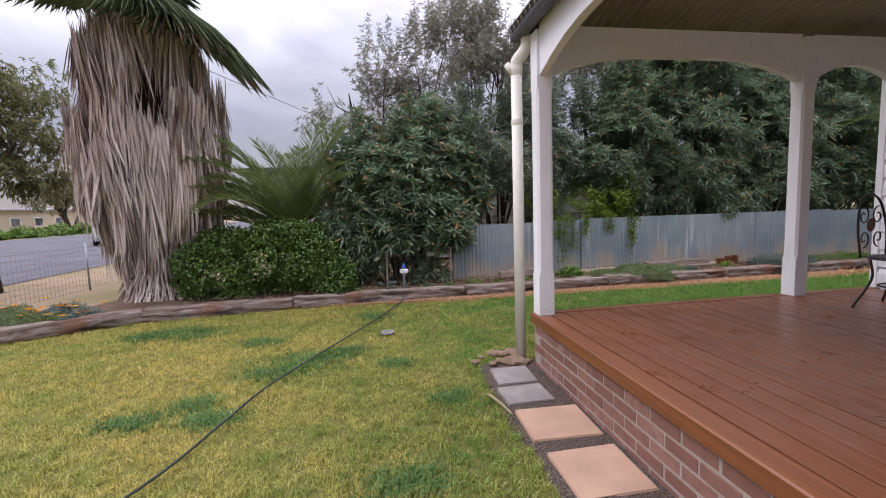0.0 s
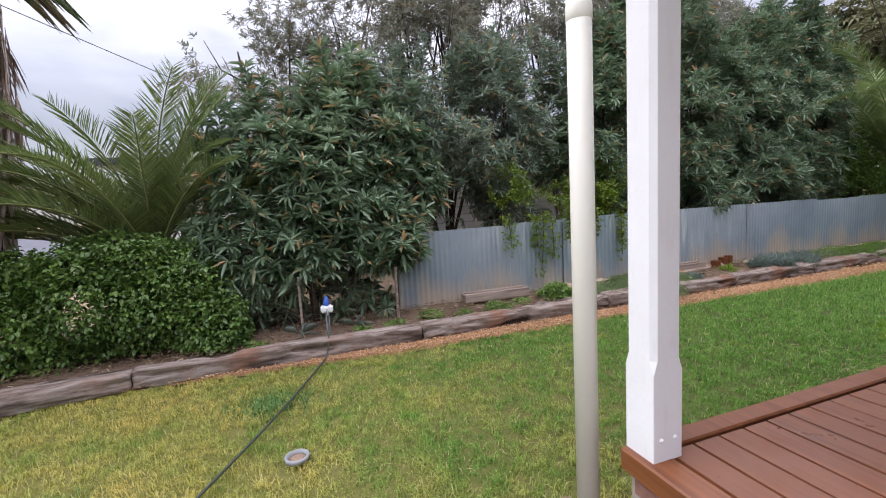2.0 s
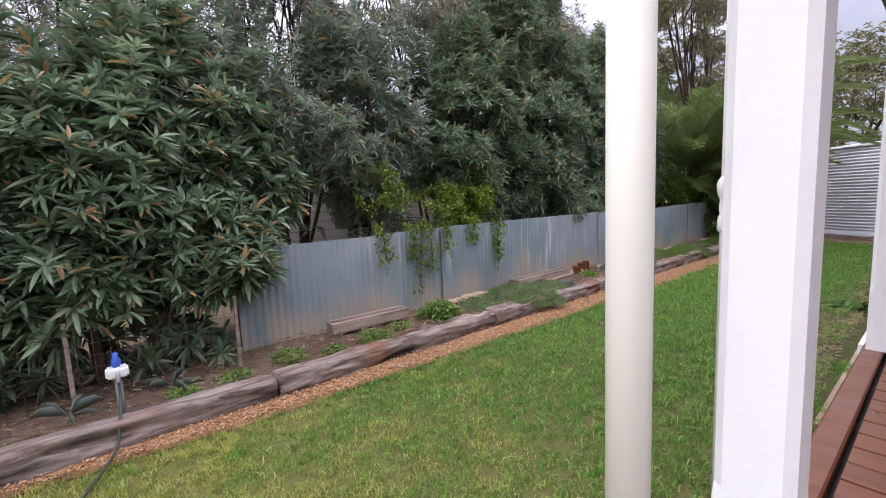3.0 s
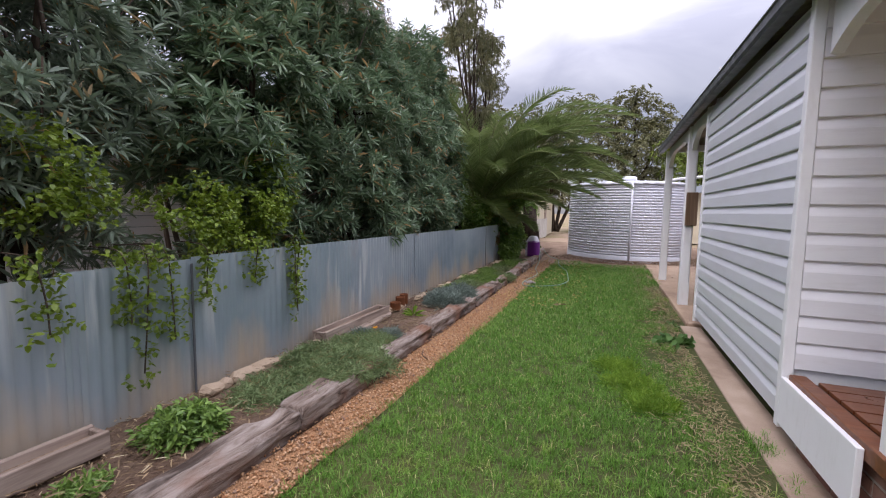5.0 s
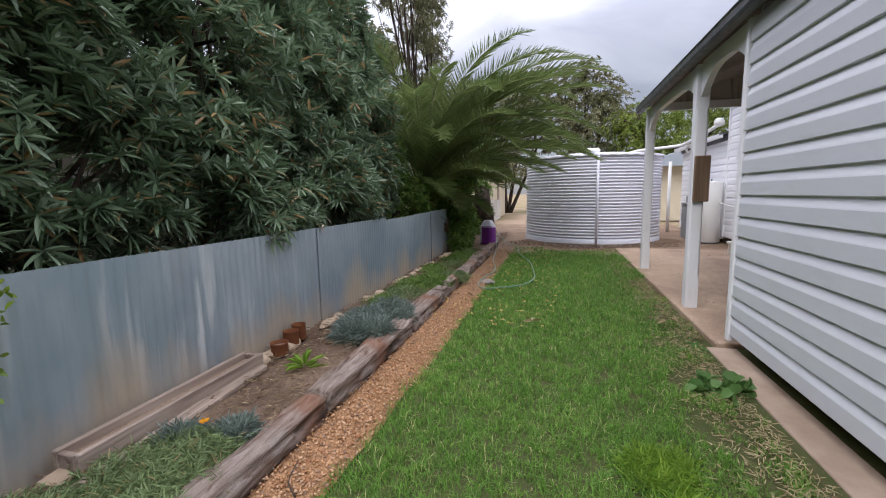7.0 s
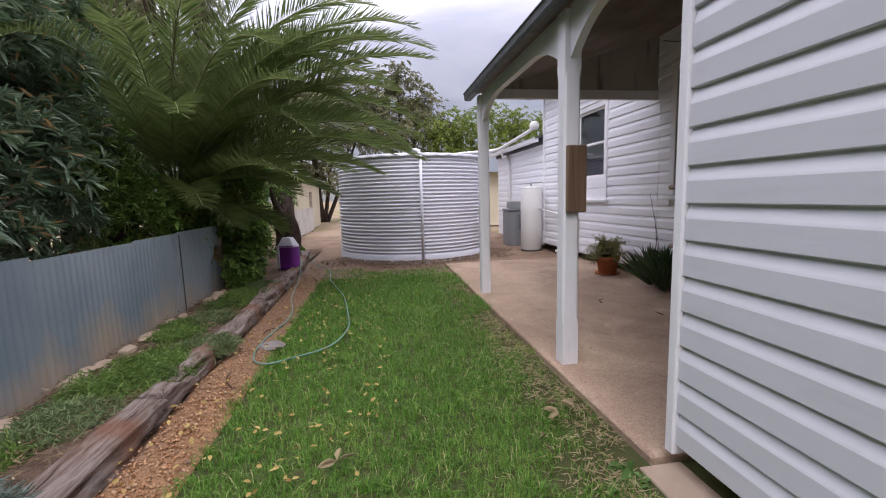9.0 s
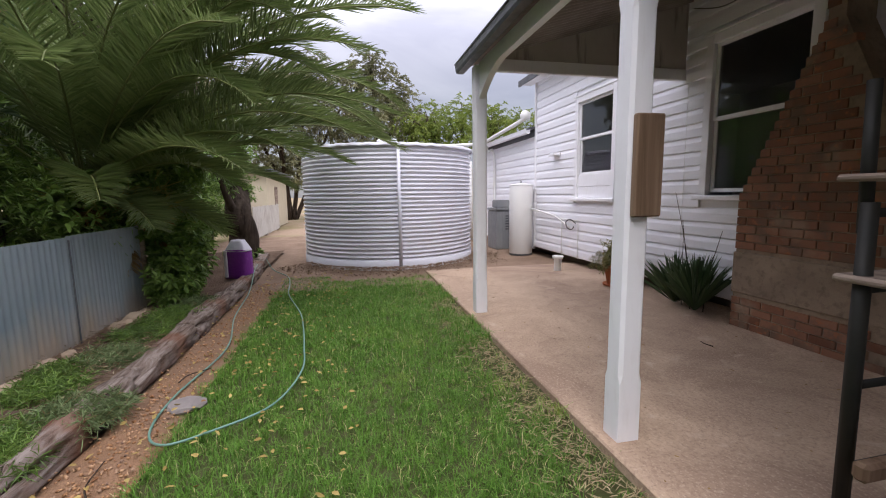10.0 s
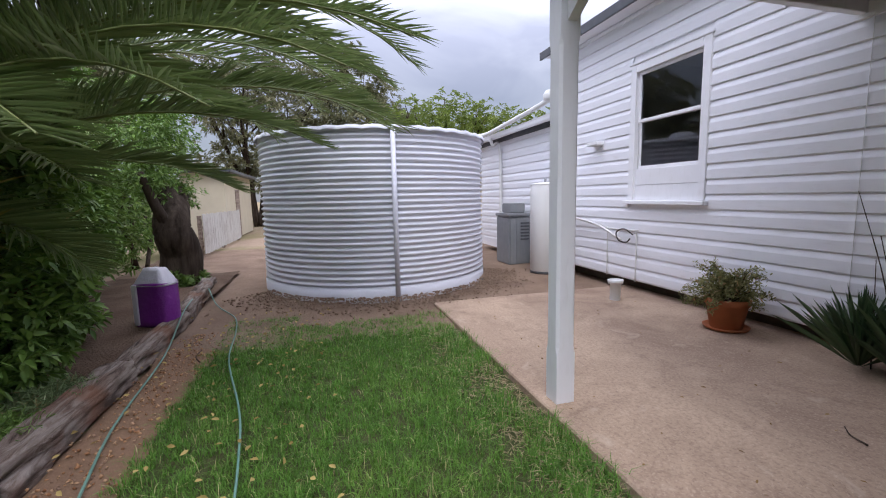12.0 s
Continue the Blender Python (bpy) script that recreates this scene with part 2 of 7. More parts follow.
c = m.mix(m.span(m.noise(200, 2), 0.5, 0.7, 0, 0.5), c, (0.2, 0.2, 0.21))
m.colour(c).bump(m.noise(160, 3), 0.006, 0.6)
asphalt = m.m
m = Mat("lawn_soil", 0.95, 0, 0.1)
c = m.mix(m.span(m.axis(0), -1, 4.5, 0, 1), m.mix(m.noise(6, 5), (0.20, 0.17, 0.055), (0.11, 0.12, 0.03)), m.mix(m.noise(7, 5), (0.045, 0.075, 0.018), (0.10, 0.085, 0.045)))
m.colour(c).bump(m.noise(70, 5), 0.02, 0.8)
lawn_soil = m.m
m = Mat("dark_gravel", 0.95, 0, 0.1)
m.colour(m.ramp(m.noise(90, 4), (0.35, (0.03, 0.022, 0.018)), (0.55, (0.11, 0.085, 0.07)), (0.75, (0.22, 0.18, 0.155)))).bump(m.noise(140, 3), 0.01, 0.8)
dark_gravel = m.m
m = Mat("tan_gravel", 0.9, 0, 0.2)
c = m.ramp(m.island, (0.0, (0.27, 0.125, 0.06)), (0.4, (0.43, 0.235, 0.115)), (0.75, (0.54, 0.35, 0.21)), (1.0, (0.22, 0.14, 0.105)))
m.colour(c)
tan_gravel = m.m
m = Mat("gravel_bed", 0.95, 0, 0.1)
c = m.ramp(m.noise(130, 4), (0.32, (0.12, 0.062, 0.035)), (0.55, (0.37, 0.205, 0.105)), (0.8, (0.50, 0.33, 0.20)))
wear = m.math("ADD", m.axis(0), m.span(m.noise(1.2, 4), 0.3, 0.7, -2.5, 2.5))
c = m.mix(m.span(wear, 8.0, 11.5, 0, 0.8), c, m.mix(m.noise(40, 4), (0.15, 0.09, 0.06), (0.30, 0.20, 0.135)))
m.colour(c).bump(m.noise(110, 4), 0.012, 0.9)
gravel_bed = m.m

m = Mat("weathered_sleeper", 0.92, 0, 0.15)
grain = m.noise(10, 8, (0.2, 1.4, 1.4), m.own, 0.68, 1.2)
c = m.ramp(grain, (0.32, (0.03, 0.021, 0.016)), (0.43, (0.15, 0.11, 0.088)), (0.58, (0.27, 0.225, 0.195)), (0.78, (0.38, 0.335, 0.30)))
c = m.mix(m.span(m.noise(1.7, 4, None, m.own), 0.55, 0.7, 0, 0.7), c, (0.17, 0.075, 0.04))
c = m.mix(m.span(m.noise(4.0, 5, (0.3, 1, 1), m.own), 0.60, 0.68, 0, 0.85), c, (0.035, 0.024, 0.018))
m.colour(c).bump(grain, 0.02, 0.9)
sleeper_wood = m.m
m = Mat("grey_plank", 0.9, 0, 0.15)
grain = m.noise(12, 7, (0.08, 1.3, 1.3), m.own, 0.6, 0.5)
m.colour(m.ramp(grain, (0.3, (0.13, 0.09, 0.07)), (0.6, (0.33, 0.26, 0.21)), (0.85, (0.46, 0.40, 0.34)))).bump(grain, 0.006, 0.8)
plank_wood = m.m
m = Mat("brown_block_wood", 0.8, 0, 0.2)
grain = m.noise(14, 6, (1.3, 1.3, 0.08), m.own, 0.6, 0.5)
m.colour(m.ramp(grain, (0.3, (0.10, 0.06, 0.035)), (0.6, (0.20, 0.13, 0.085)), (0.85, (0.30, 0.21, 0.15)))).bump(grain, 0.004, 0.7)
block_wood = m.m
m = Mat("bark", 0.95, 0, 0.1)
grain = m.noise(10, 6, (1, 1, 0.2))
m.colour(m.ramp(grain, (0.3, (0.022, 0.016, 0.012)), (0.7, (0.095, 0.072, 0.055)))).bump(grain, 0.03, 0.9)
bark = m.m

m = Mat("window_glass", 0.0, 0, 0.5)
m.colour((0.55, 0.58, 0.58))
m.b.inputs["Transmission Weight"].default_value = 1.0
m.b.inputs["IOR"].default_value = 1.5
window_glass = m.m
m = Mat("terracotta", 0.8, 0, 0.2)
m.colour(m.mix(m.noise(7, 5), (0.44, 0.15, 0.06), (0.30, 0.105, 0.05))).bump(m.noise(70, 3), 0.002, 0.4)
terracotta = m.m
m = Mat("orange_paver", 0.85, 0, 0.2)
m.colour(m.mix(m.span(m.noise(3, 5), 0.4, 0.7, 0, 1), (0.46, 0.305, 0.215), (0.36, 0.23, 0.16))).bump(m.noise(120, 4), 0.004, 0.5)
orange_paver = m.m
m = Mat("grey_paver", 0.85, 0, 0.2)
m.colour(m.mix(m.span(m.noise(4, 5), 0.4, 0.7, 0, 1), (0.22, 0.195, 0.185), (0.31, 0.28, 0.26))).bump(m.noise(120, 4), 0.004, 0.5)
grey_paver = m.m


# ---- builders ----
def mesh_of(name, verts, faces, smooth=False):
    me = bpy.data.meshes.new(name)
    me.from_pydata([tuple(v) for v in verts], [], faces)
    if smooth:
        me.shade_smooth()
    return me


def quads(name, pts, per=4, tris=None):
    """A mesh of many loose pieces: pts (n, per, 3), each piece with the same faces."""
    pts = np.asarray(pts, dtype=np.float32)
    n = len(pts)
    faces = tris if tris is not None else [tuple(range(per))]
    k = [len(f) for f in faces]
    idx = np.concatenate([np.asarray(f) for f in faces])
    loops = (np.arange(n)[:, None] * per + idx[None, :]).ravel()
    me = bpy.data.meshes.new(name)
    me.vertices.add(n * per)
    me.vertices.foreach_set("co", pts.ravel())
    me.loops.add(len(loops))
    me.loops.foreach_set("vertex_index", loops.astype(np.int32))
    starts = (np.arange(n)[:, None] * sum(k) + np.concatenate([[0], np.cumsum(k)[:-1]])[None, :]).ravel()
    me.polygons.add(n * len(faces))
    me.polygons.foreach_set("loop_start", starts.astype(np.int32))
    me.update(calc_edges=True)
    return me


def part(name, bm, material, parent=None, label="", at=None):
    """Links a bmesh, or a mesh, as one mesh object under a thing or a part."""
    if isinstance(bm, bmesh.types.BMesh):
        me = bpy.data.meshes.new(name)
        bm.to_mesh(me)
        bm.free()
    else:
        me = bm
    if material and not me.materials:
        me.materials.append(material)
    ob = new(name, me)
    if parent:
        ob.parent = parent
    if at is not None:
        ob.matrix_basis = at
    if label:
        ob["label"] = label
    return ob


def thing(name, label, category, at=(0, 0, 0), group="", kind="", turn=0):
    ob = new(name)
    ob.empty_display_size = 0.1
    ob.matrix_basis = pose(*at, 0, 0, turn)
    return tagged(ob, label, category, group, kind)


def box(x0, y0, z0, x1, y1, z1, bevel=0.0, bm=None, seg=1):
    b = bmesh.new()
    bmesh.ops.create_cube(b, size=1, matrix=Matrix.LocRotScale(((x0 + x1) / 2, (y0 + y1) / 2, (z0 + z1) / 2), None, (x1 - x0, y1 - y0, z1 - z0)))
    if bevel:
        bmesh.ops.bevel(b, geom=b.edges[:], offset=bevel, segments=seg, affect="EDGES")
    return merge(bm, b)


def merge(bm, b):
    if bm is None:
        return b
    me = bpy.data.meshes.new("tmp")
    b.to_mesh(me)
    b.free()
    bm.from_mesh(me)
    bpy.data.meshes.remove(me)
    return bm


def lathe(profile, seg=24, cap=True, centre=(0, 0)):
    """A body of revolution from (radius, z) pairs."""
    b = bmesh.new()
    rings = []
    for r, z in profile:
        rings.append([b.verts.new((centre[0] + r * math.cos(a), centre[1] + r * math.sin(a), z)) for a in (2 * math.pi * i / seg for i in range(seg))])
    for lo, hi in zip(rings, rings[1:]):
        for i in range(seg):
            b.faces.new((lo[i], lo[(i + 1) % seg], hi[(i + 1) % seg], hi[i])).smooth = True
    if cap:
        b.faces.new(rings[0][::-1])
        b.faces.new(rings[-1])
    return b


def tube(points, radius, seg=8, bm=None, taper=None):
    """A round bar, pipe, branch or hose along points; radius may shrink along it."""
    b = bmesh.new()
    pts = [Vector(p) for p in points]
    rings = []
    up = Vector((0.13, 0.31, 0.94))
    for i, p in enumerate(pts):
        d = (pts[min(i + 1, len(pts) - 1)] - pts[max(i - 1, 0)]).normalized()
        a = d.cross(up).normalized() if abs(d.dot(up)) < 0.99 else d.orthogonal().normalized()
        c = d.cross(a)
        r = radius if taper is None else radius + (taper - radius) * i / max(1, len(pts) - 1)
        rings.append([b.verts.new(p + r * (math.cos(t) * a + math.sin(t) * c)) for t in (2 * math.pi * k / seg for k in range(seg))])
    for lo, hi in zip(rings, rings[1:]):
        for k in range(seg):
            b.faces.new((lo[k], lo[(k + 1) % seg], hi[(k + 1) % seg], hi[k])).smooth = True
    b.faces.new(rings[0][::-1])
    b.faces.new(rings[-1])
    bmesh.ops.recalc_face_normals(b, faces=b.faces[:])
    return merge(bm, b)


def curve_points(ctrl, per=8):
    """A smooth line through the control points."""
    p = [Vector(c) for c in ctrl]
    p = [2 * p[0] - p[1]] + p + [2 * p[-1] - p[-2]]
    out = []
    for i in range(1, len(p) - 2):
        for k in range(per):
            t = k / per
            a, b, c, d = p[i - 1], p[i], p[i + 1], p[i + 2]
            out.append(0.5 * (2 * b + (c - a) * t + (2 * a - 5 * b + 4 * c - d) * t * t + (3 * b - a - 3 * c + d) * t ** 3))
    return out + [p[-2]]


def sheet(x0, y0, x1, y1, z, step, rough, seed=0, edge=0.0):
    """A patch of ground: a grid with gentle relief and, if wished, an uneven outline."""
    nx, ny = max(1, round((x1 - x0) / step)), max(1, round((y1 - y0) / step))
    verts, faces = [], []
    for j in range(ny + 1):
        for i in range(nx + 1):
            x, y = x0 + (x1 - x0) * i / nx, y0 + (y1 - y0) * j / ny
            h = noise.noise((x * 0.9 + seed, y * 0.9, seed)) * rough + noise.noise((x * 3.3, y * 3.3 + seed, 2)) * rough * 0.4
            if edge and (i in (0, nx) or j in (0, ny)):
                x += noise.noise((x * 2.1, y * 2.1, seed + 5)) * edge
                y += noise.noise((x * 2.3, y * 2.3, seed + 9)) * edge
                h -= 0.03
            verts.append((x, y, z + h))
    for j in range(ny):
        for i in range(nx):
            a = j * (nx + 1) + i
            faces.append((a, a + 1, a + nx + 2, a + nx + 1))
    return mesh_of("sheet", verts, faces, True)


RNG = np.random.default_rng(7)
# ---- ground ----
ground = tagged(part("ground", sheet(-400, -400, 400, 400, -0.06, 20, 0.0), verge_dirt), "dry dirt and grass ground reaching the horizon", "ground", kind="structure")
lawn = tagged(part("lawn", sheet(-5.2, -4.5, 15.4, 6.85, -0.012, 0.25, 0.010, 1, 0.08), lawn_soil), "soil under the mown lawn", "lawn", kind="structure")
yard_soil = tagged(part("yard_soil", sheet(14.6, 0.3, 24.5, 9.5, 0.012, 0.2, 0.035, 4, 0.15), soil), "bare brown soil round the water tank", "soil", kind="structure")
def gravel_edge(x):
    """Where the lawn ends and the gravel strip begins."""
    return float(np.interp(x, [-3.2, -0.8, 1.0, 5.0, 8.0, 15.4], [6.82, 6.74, 6.55, 6.47, 6.40, 6.34]))


strip = sheet(-3.2, 6.28, 15.4, 6.85, 0.025, 0.12, 0.012, 6, 0.03)
for v in strip.vertices:
    low = gravel_edge(v.co.x)
    v.co.y = low + (v.co.y - 6.28) / 0.57 * (6.86 - low)
gravel_path = tagged(part("gravel_path", strip, gravel_bed), "tan crushed gravel strip along the sleepers", "gravel path", kind="structure")
garden_bed = tagged(part("garden_bed", sheet(-4.6, 6.95, 19.5, 9.2, 0.12, 0.18, 0.06, 8, 0.05), bed_soil), "raised soil bed behind the sleepers", "garden bed", kind="structure")
slab = tagged(part("concrete_slab", box(8.44, 0.55, -0.1, 15.7, 3.80, 0.05, 0.012), concrete), "tan exposed concrete patio slab", "patio", kind="structure")
footing = tagged(part("concrete_footing", box(3.9, 3.62, -0.1, 8.43, 3.88, 0.006, 0.006), footing_mat), "narrow concrete strip along the foot of the wall", "footing", kind="structure")
paver_bed = tagged(part("paver_bed", sheet(0.86, -3.0, 1.55, 3.85, 0.012, 0.12, 0.012, 11, 0.04), dark_gravel), "dark gravel bed round the stepping pavers", "gravel bed", kind="structure")

# ---- house ----
BOARD = 0.181


def board_profile(length, height, paint):
    """One lapped weatherboard along x, its face towards +y, foot at z = 0."""
    b = bmesh.new()
    prof = [(0.0, 0.0), (0.030, 0.0), (0.034, 0.006), (0.034, height * 0.60), (0.031, height * 0.66), (0.014, height * 0.93), (0.012, height), (0.0, height)]
    rows = [[b.verts.new((x, y, z)) for y, z in prof] for x in (0, length)]
    n = len(prof)
    for i in range(n):
        b.faces.new((rows[0][i], rows[1][i], rows[1][(i + 1) % n], rows[0][(i + 1) % n]))
    b.faces.new(rows[0])
    b.faces.new(rows[1][::-1])
    bmesh.ops.recalc_face_normals(b, faces=b.faces[:])
    me = bpy.data.meshes.new("weatherboard")
    b.to_mesh(me)
    b.free()
    me.materials.append(paint)
    return me


BOARD_JOBS = []


def clad(wall, origin, turn, length, z0, z1, holes=(), lap=BOARD, paint=board_paint):
    """Notes the weatherboards of one wall, to be laid later: holes are (from, to, low, high) along it."""
    BOARD_JOBS.append((wall, origin, turn, length, z0, z1, holes, lap, paint))


def lay_boards():
    made = {}
    for wall, origin, turn, length, z0, z1, holes, lap, paint in BOARD_JOBS:
        z = z0
        while z < z1 - 0.02:
            h = min(lap, z1 - z)
            runs = [(0.0, length)]
            for a, b, lo, hi in holes:
                if z + h > lo + 0.02 and z < hi - 0.02:
                    runs = [r for s, e in runs for r in ((s, min(e, a)), (max(s, b), e)) if r[1] - r[0] > 0.03]
            for s, e in runs:
                key = (round(e - s, 3), round(h, 3), paint)
                if key not in made:
                    made[key] = board_profile(*key)
                ob = new("weatherboard", made[key])
                ob.parent = wall
                ob.matrix_basis = pose(*origin, 0, 0, turn) @ pose(s, 0, z)
            z += lap


def wall_box(name, x0, y0, z0, x1, y1, z1, label):
    return tagged(part(name, box(x0, y0, z0, x1, y1, z1), white_paint), label, "wall", kind="structure")


# wing between the deck and the patio
wing_n = wall_box("wall_wing_north", 5.43, 3.55, 0.17, 8.36, 3.68, 3.0, "white weatherboard side wall of the wing")
# north boards take the shade-darkened copy, the west wall keeps the lit paint
clad(wing_n, (5.33, 3.68, 0), 0, 3.03, 0.160, 2.97, (), 0.188, shade_wall_paint)
wing_w = wall_box("wall_wing_west", 5.30, -4.0, 0.22, 5.42, 3.66, 3.0, "white weatherboard wall behind the timber deck")
wing_e = wall_box("wall_wing_east", 8.24, 0.76, 0.22, 8.36, 3.55, 3.05, "white weatherboard wall beside the patio")
W1, W2 = (14.15, 15.48, 1.37, 3.34), (11.00, 12.36, 1.42, 3.40)
bm = box(8.50, 0.60, 0.24, W2[0] + 0.06, 0.74, 4.12)
for a, e in ((W2[1] - 0.06, W1[0] + 0.06), (W1[1] - 0.06, 17.30)):
    bm = box(a, 0.60, 0.24, e, 0.74, 4.12, 0, bm)
for w in (W1, W2):
    bm = box(w[0] + 0.06, 0.60, 0.24, w[1] - 0.06, 0.74, w[2] + 0.02, 0, bm)
    bm = box(w[0] + 0.06, 0.60, w[3] - 0.06, w[1] - 0.06, 0.74, 4.12, 0, bm)
main_n = tagged(part("wall_main_north", bm, white_paint), "long white weatherboard wall of the house", "wall", kind="structure")
main_e = wall_box("wall_main_east", 17.16, -5.0, 0.24, 17.30, 0.60, 4.12, "white weatherboard end wall of the house")
back_n = wall_box("wall_lean_to_north", 17.30, 0.60, 0.22, 21.6, 0.74, 3.0, "white weatherboard wall of the low rear addition")
back_e = wall_box("wall_lean_to_east", 21.48, -5.0, 0.22, 21.6, 0.60, 3.0, "white weatherboard end wall of the rear addition")
# unseen inner and rear walls, added full height to block light behind the glass
wall_p = wall_box("wall_partition", 8.38, -4.9, 0.22, 8.5, 0.6, 4.1, "unseen white inner wall added to keep light from the windows")
wall_s = wall_box("wall_south", 5.30, -5.0, 0.22, 21.6, -4.9, 4.1, "unseen white rear wall, full height to keep light out")
clad(main_n, (8.56, 0.74, 0), 0, 8.70, 0.22, 4.10, [(w[0] - 8.56, w[1] - 8.56, w[2], w[3]) for w in (W1, W2)])
clad(back_n, (17.34, 0.74, 0), 0, 4.26, 0.24, 2.95)
clad(wing_w, (5.30, -4.0, 0), 90, 7.66, 0.526, 3.2, (), 0.188)
clad(wing_e, (8.36, 3.64, 0), -90, 2.84, 0.24, 3.5)
# infill behind the open gap, dark-coloured where only shade shows
skirt = tagged(part("subfloor_shadow_wall", box(5.5, -4.8, -0.05, 21.4, 0.42, 0.3), shade_masonry), "masonry stumps wall under the house, coloured dark for shade", "subfloor", kind="structure")
skirt2 = tagged(part("subfloor_wing_wall", box(5.5, 0.42, -0.05, 8.2, 3.25, 0.3), shade_masonry), "masonry wall under the wing, coloured dark for shade", "subfloor", kind="structure")


def trim(name, x0, y0, z0, x1, y1, z1, label, material=None, bev=0.006):
    return tagged(part(name, box(x0, y0, z0, x1, y1, z1, bev), material or white_paint), label, "trim", kind="structure")


trim("corner_trim_wing_west", 5.262, 3.662, 0.10, 5.328, 3.732, 3.0, "white painted corner stop of the wing")
trim("corner_trim_wing_east", 8.362, 3.66, 0.10, 8.425, 3.732, 3.0, "white painted corner stop beside the patio")
trim("corner_trim_main_east", 17.26, 0.70, 0.2, 17.34, 0.80, 4.12, "white painted corner stop of the house")
trim("base_trim_main", 8.58, 0.73, 0.20, 17.26, 0.76, 0.245, "white bottom board of the house wall")
trim("base_trim_lean_to", 17.34, 0.73, 0.14, 21.6, 0.775, 0.25, "white bottom board of the rear addition")


def sash_window(name, w, sash_low, label):
    """A double-hung window in the main wall: w is (x0, x1, z0, z1) of its outer frame."""
    x0, x1, z0, z1 = w
    y = 0.74
    win = thing(name, label, "window", kind="structure")
    f = 0.11
    for i, (a, b, c, d) in enumerate(((x0, x0 + f, z0 + 0.04, z1), (x1 - f, x1, z0 + 0.04, z1), (x0 + f, x1 - f, z1 - f, z1))):
        part("architrave", box(a, y - 0.02, c, b, y + 0.055, d, 0.006), white_paint, win)
    part("head_moulding", box(x0 - 0.02, y, z1, x1 + 0.02, y + 0.07, z1 + 0.035, 0.008), white_paint, win)
    part("window_sill", box(x0 - 0.05, y - 0.02, z0 - 0.02, x1 + 0.05, y + 0.11, z0 + 0.04, 0.01), white_paint, win)
    gx0, gx1, top = x0 + f, x1 - f, z1 - f
    if sash_low > z0 + 0.1:
        part("lower_board", box(gx0, y - 0.04, z0 + 0.04, gx1, y + 0.018, z0 + 0.26, 0.004), white_paint, win)
        part("lower_board", box(gx0, y - 0.04, z0 + 0.262, gx1, y + 0.024, sash_low, 0.004), white_paint, win)
    mid = (sash_low + top) / 2
    for lo, hi, dy in ((sash_low, mid + 0.02, 0.0), (mid - 0.02, top, 0.025)):
        s = part("sash", box(gx0, y - 0.03 + dy - 0.02, lo, gx0 + 0.05, y + dy - 0.02, hi, 0.004), white_paint, win)
        for a, b, c, d in ((gx1 - 0.05, gx1, lo, hi), (gx0 + 0.05, gx1 - 0.05, lo, lo + 0.045), (gx0 + 0.05, gx1 - 0.05, hi - 0.045, hi)):
            part("sash_rail", box(a, y - 0.03 + dy - 0.02, c, b, y + dy - 0.02, d, 0.004), white_paint, s)
        part("pane", box(gx0 + 0.05, y - 0.045 + dy, lo + 0.045, gx1 - 0.05, y - 0.037 + dy, hi - 0.045), window_glass, s, "dark reflecting glass pane")
    return win


sash_window("window_1", W1, 1.86, "white timber double-hung window with dark glass")
sash_window("window_2", W2, 1.50, "white timber double-hung window beside the chimney")


# roof: north slope over deck, wing and patio, west slope over the deck, corrugated steel
def corrugated(width, length, pitch=0.076, depth=0.009, per=4, thick=0.003):
    """A corrugated sheet: waves across x, runs along y, at z = 0."""
    n = max(2, round(width / pitch * per))
    verts, faces = [], []
    for j, y in enumerate((0, length)):
        for i in range(n + 1):
            x = width * i / n
            verts.append((x, y, depth * math.sin(2 * math.pi * x / pitch)))
    top = len(verts)
    verts += [(x, y, z + thick) for x, y, z in verts]
    for i in range(n):
        faces.append((i + 1, i, n + 1 + i, n + 2 + i))
        faces.append((top + i, top + i + 1, top + n + 2 + i, top + n + 1 + i))
    me = mesh_of("corrugated", verts, faces, True)
    return me


def hip_slope(name, label, eave, along, inward, span, reach, cut0, pitch=0.095):
    """A corrugated roof slope: eave point, way along the eave, way inwards; cut short by the hip at its start."""
    rise = 0.293
    per = 8
    n = round(span / pitch * per)
    e, al, inn = Vector(eave), Vector(along), Vector(inward)
    verts, faces = [], []
    for i in range(n + 1):
        s_ = span * i / n
        r_ = min(reach, s_) if cut0 else reach
        w_ = 0.030 * math.sin(2 * math.pi * s_ / pitch)
        for k in range(2):
            for t_ in (0.0, max(r_, 0.02)):
                q = e + al * s_ + inn * t_
                verts.append((q.x, q.y, q.z + rise * t_ + w_ + 0.003 * k))
    for i in range(n):
        a_ = i * 4
        faces.append((a_, a_ + 1, a_ + 5, a_ + 4))
        faces.append((a_ + 2, a_ + 6, a_ + 7, a_ + 3))
    return tagged(part(name, mesh_of("corrugated", verts, faces, True), roof_steel), label, "roof", kind="structure")


hip_slope("roof_north", "brown-grey corrugated steel verandah roof, north slope", (1.27, 3.84, 3.06), (1, 0, 0), (0, -1, 0), 11.68, 3.08, True)
hip_slope("roof_west", "brown-grey corrugated steel verandah roof, front slope", (1.27, 3.84, 3.06), (0, -1, 0), (1, 0, 0), 7.7, 4.0, True)
tagged(part("roof_wing_cap", box(4.3, -4.2, 4.02, 8.6, 0.76, 4.1), grey_trim), "grey flat roof cap over the wing", "roof", kind="structure")
# unseen ceiling, added to stop light entering through the open gables
tagged(part("ceiling_house", box(8.5, -4.9, 4.0, 17.2, 0.6, 4.06), white_paint), "unseen white ceiling added to keep the rooms dark", "ceiling", kind="structure")
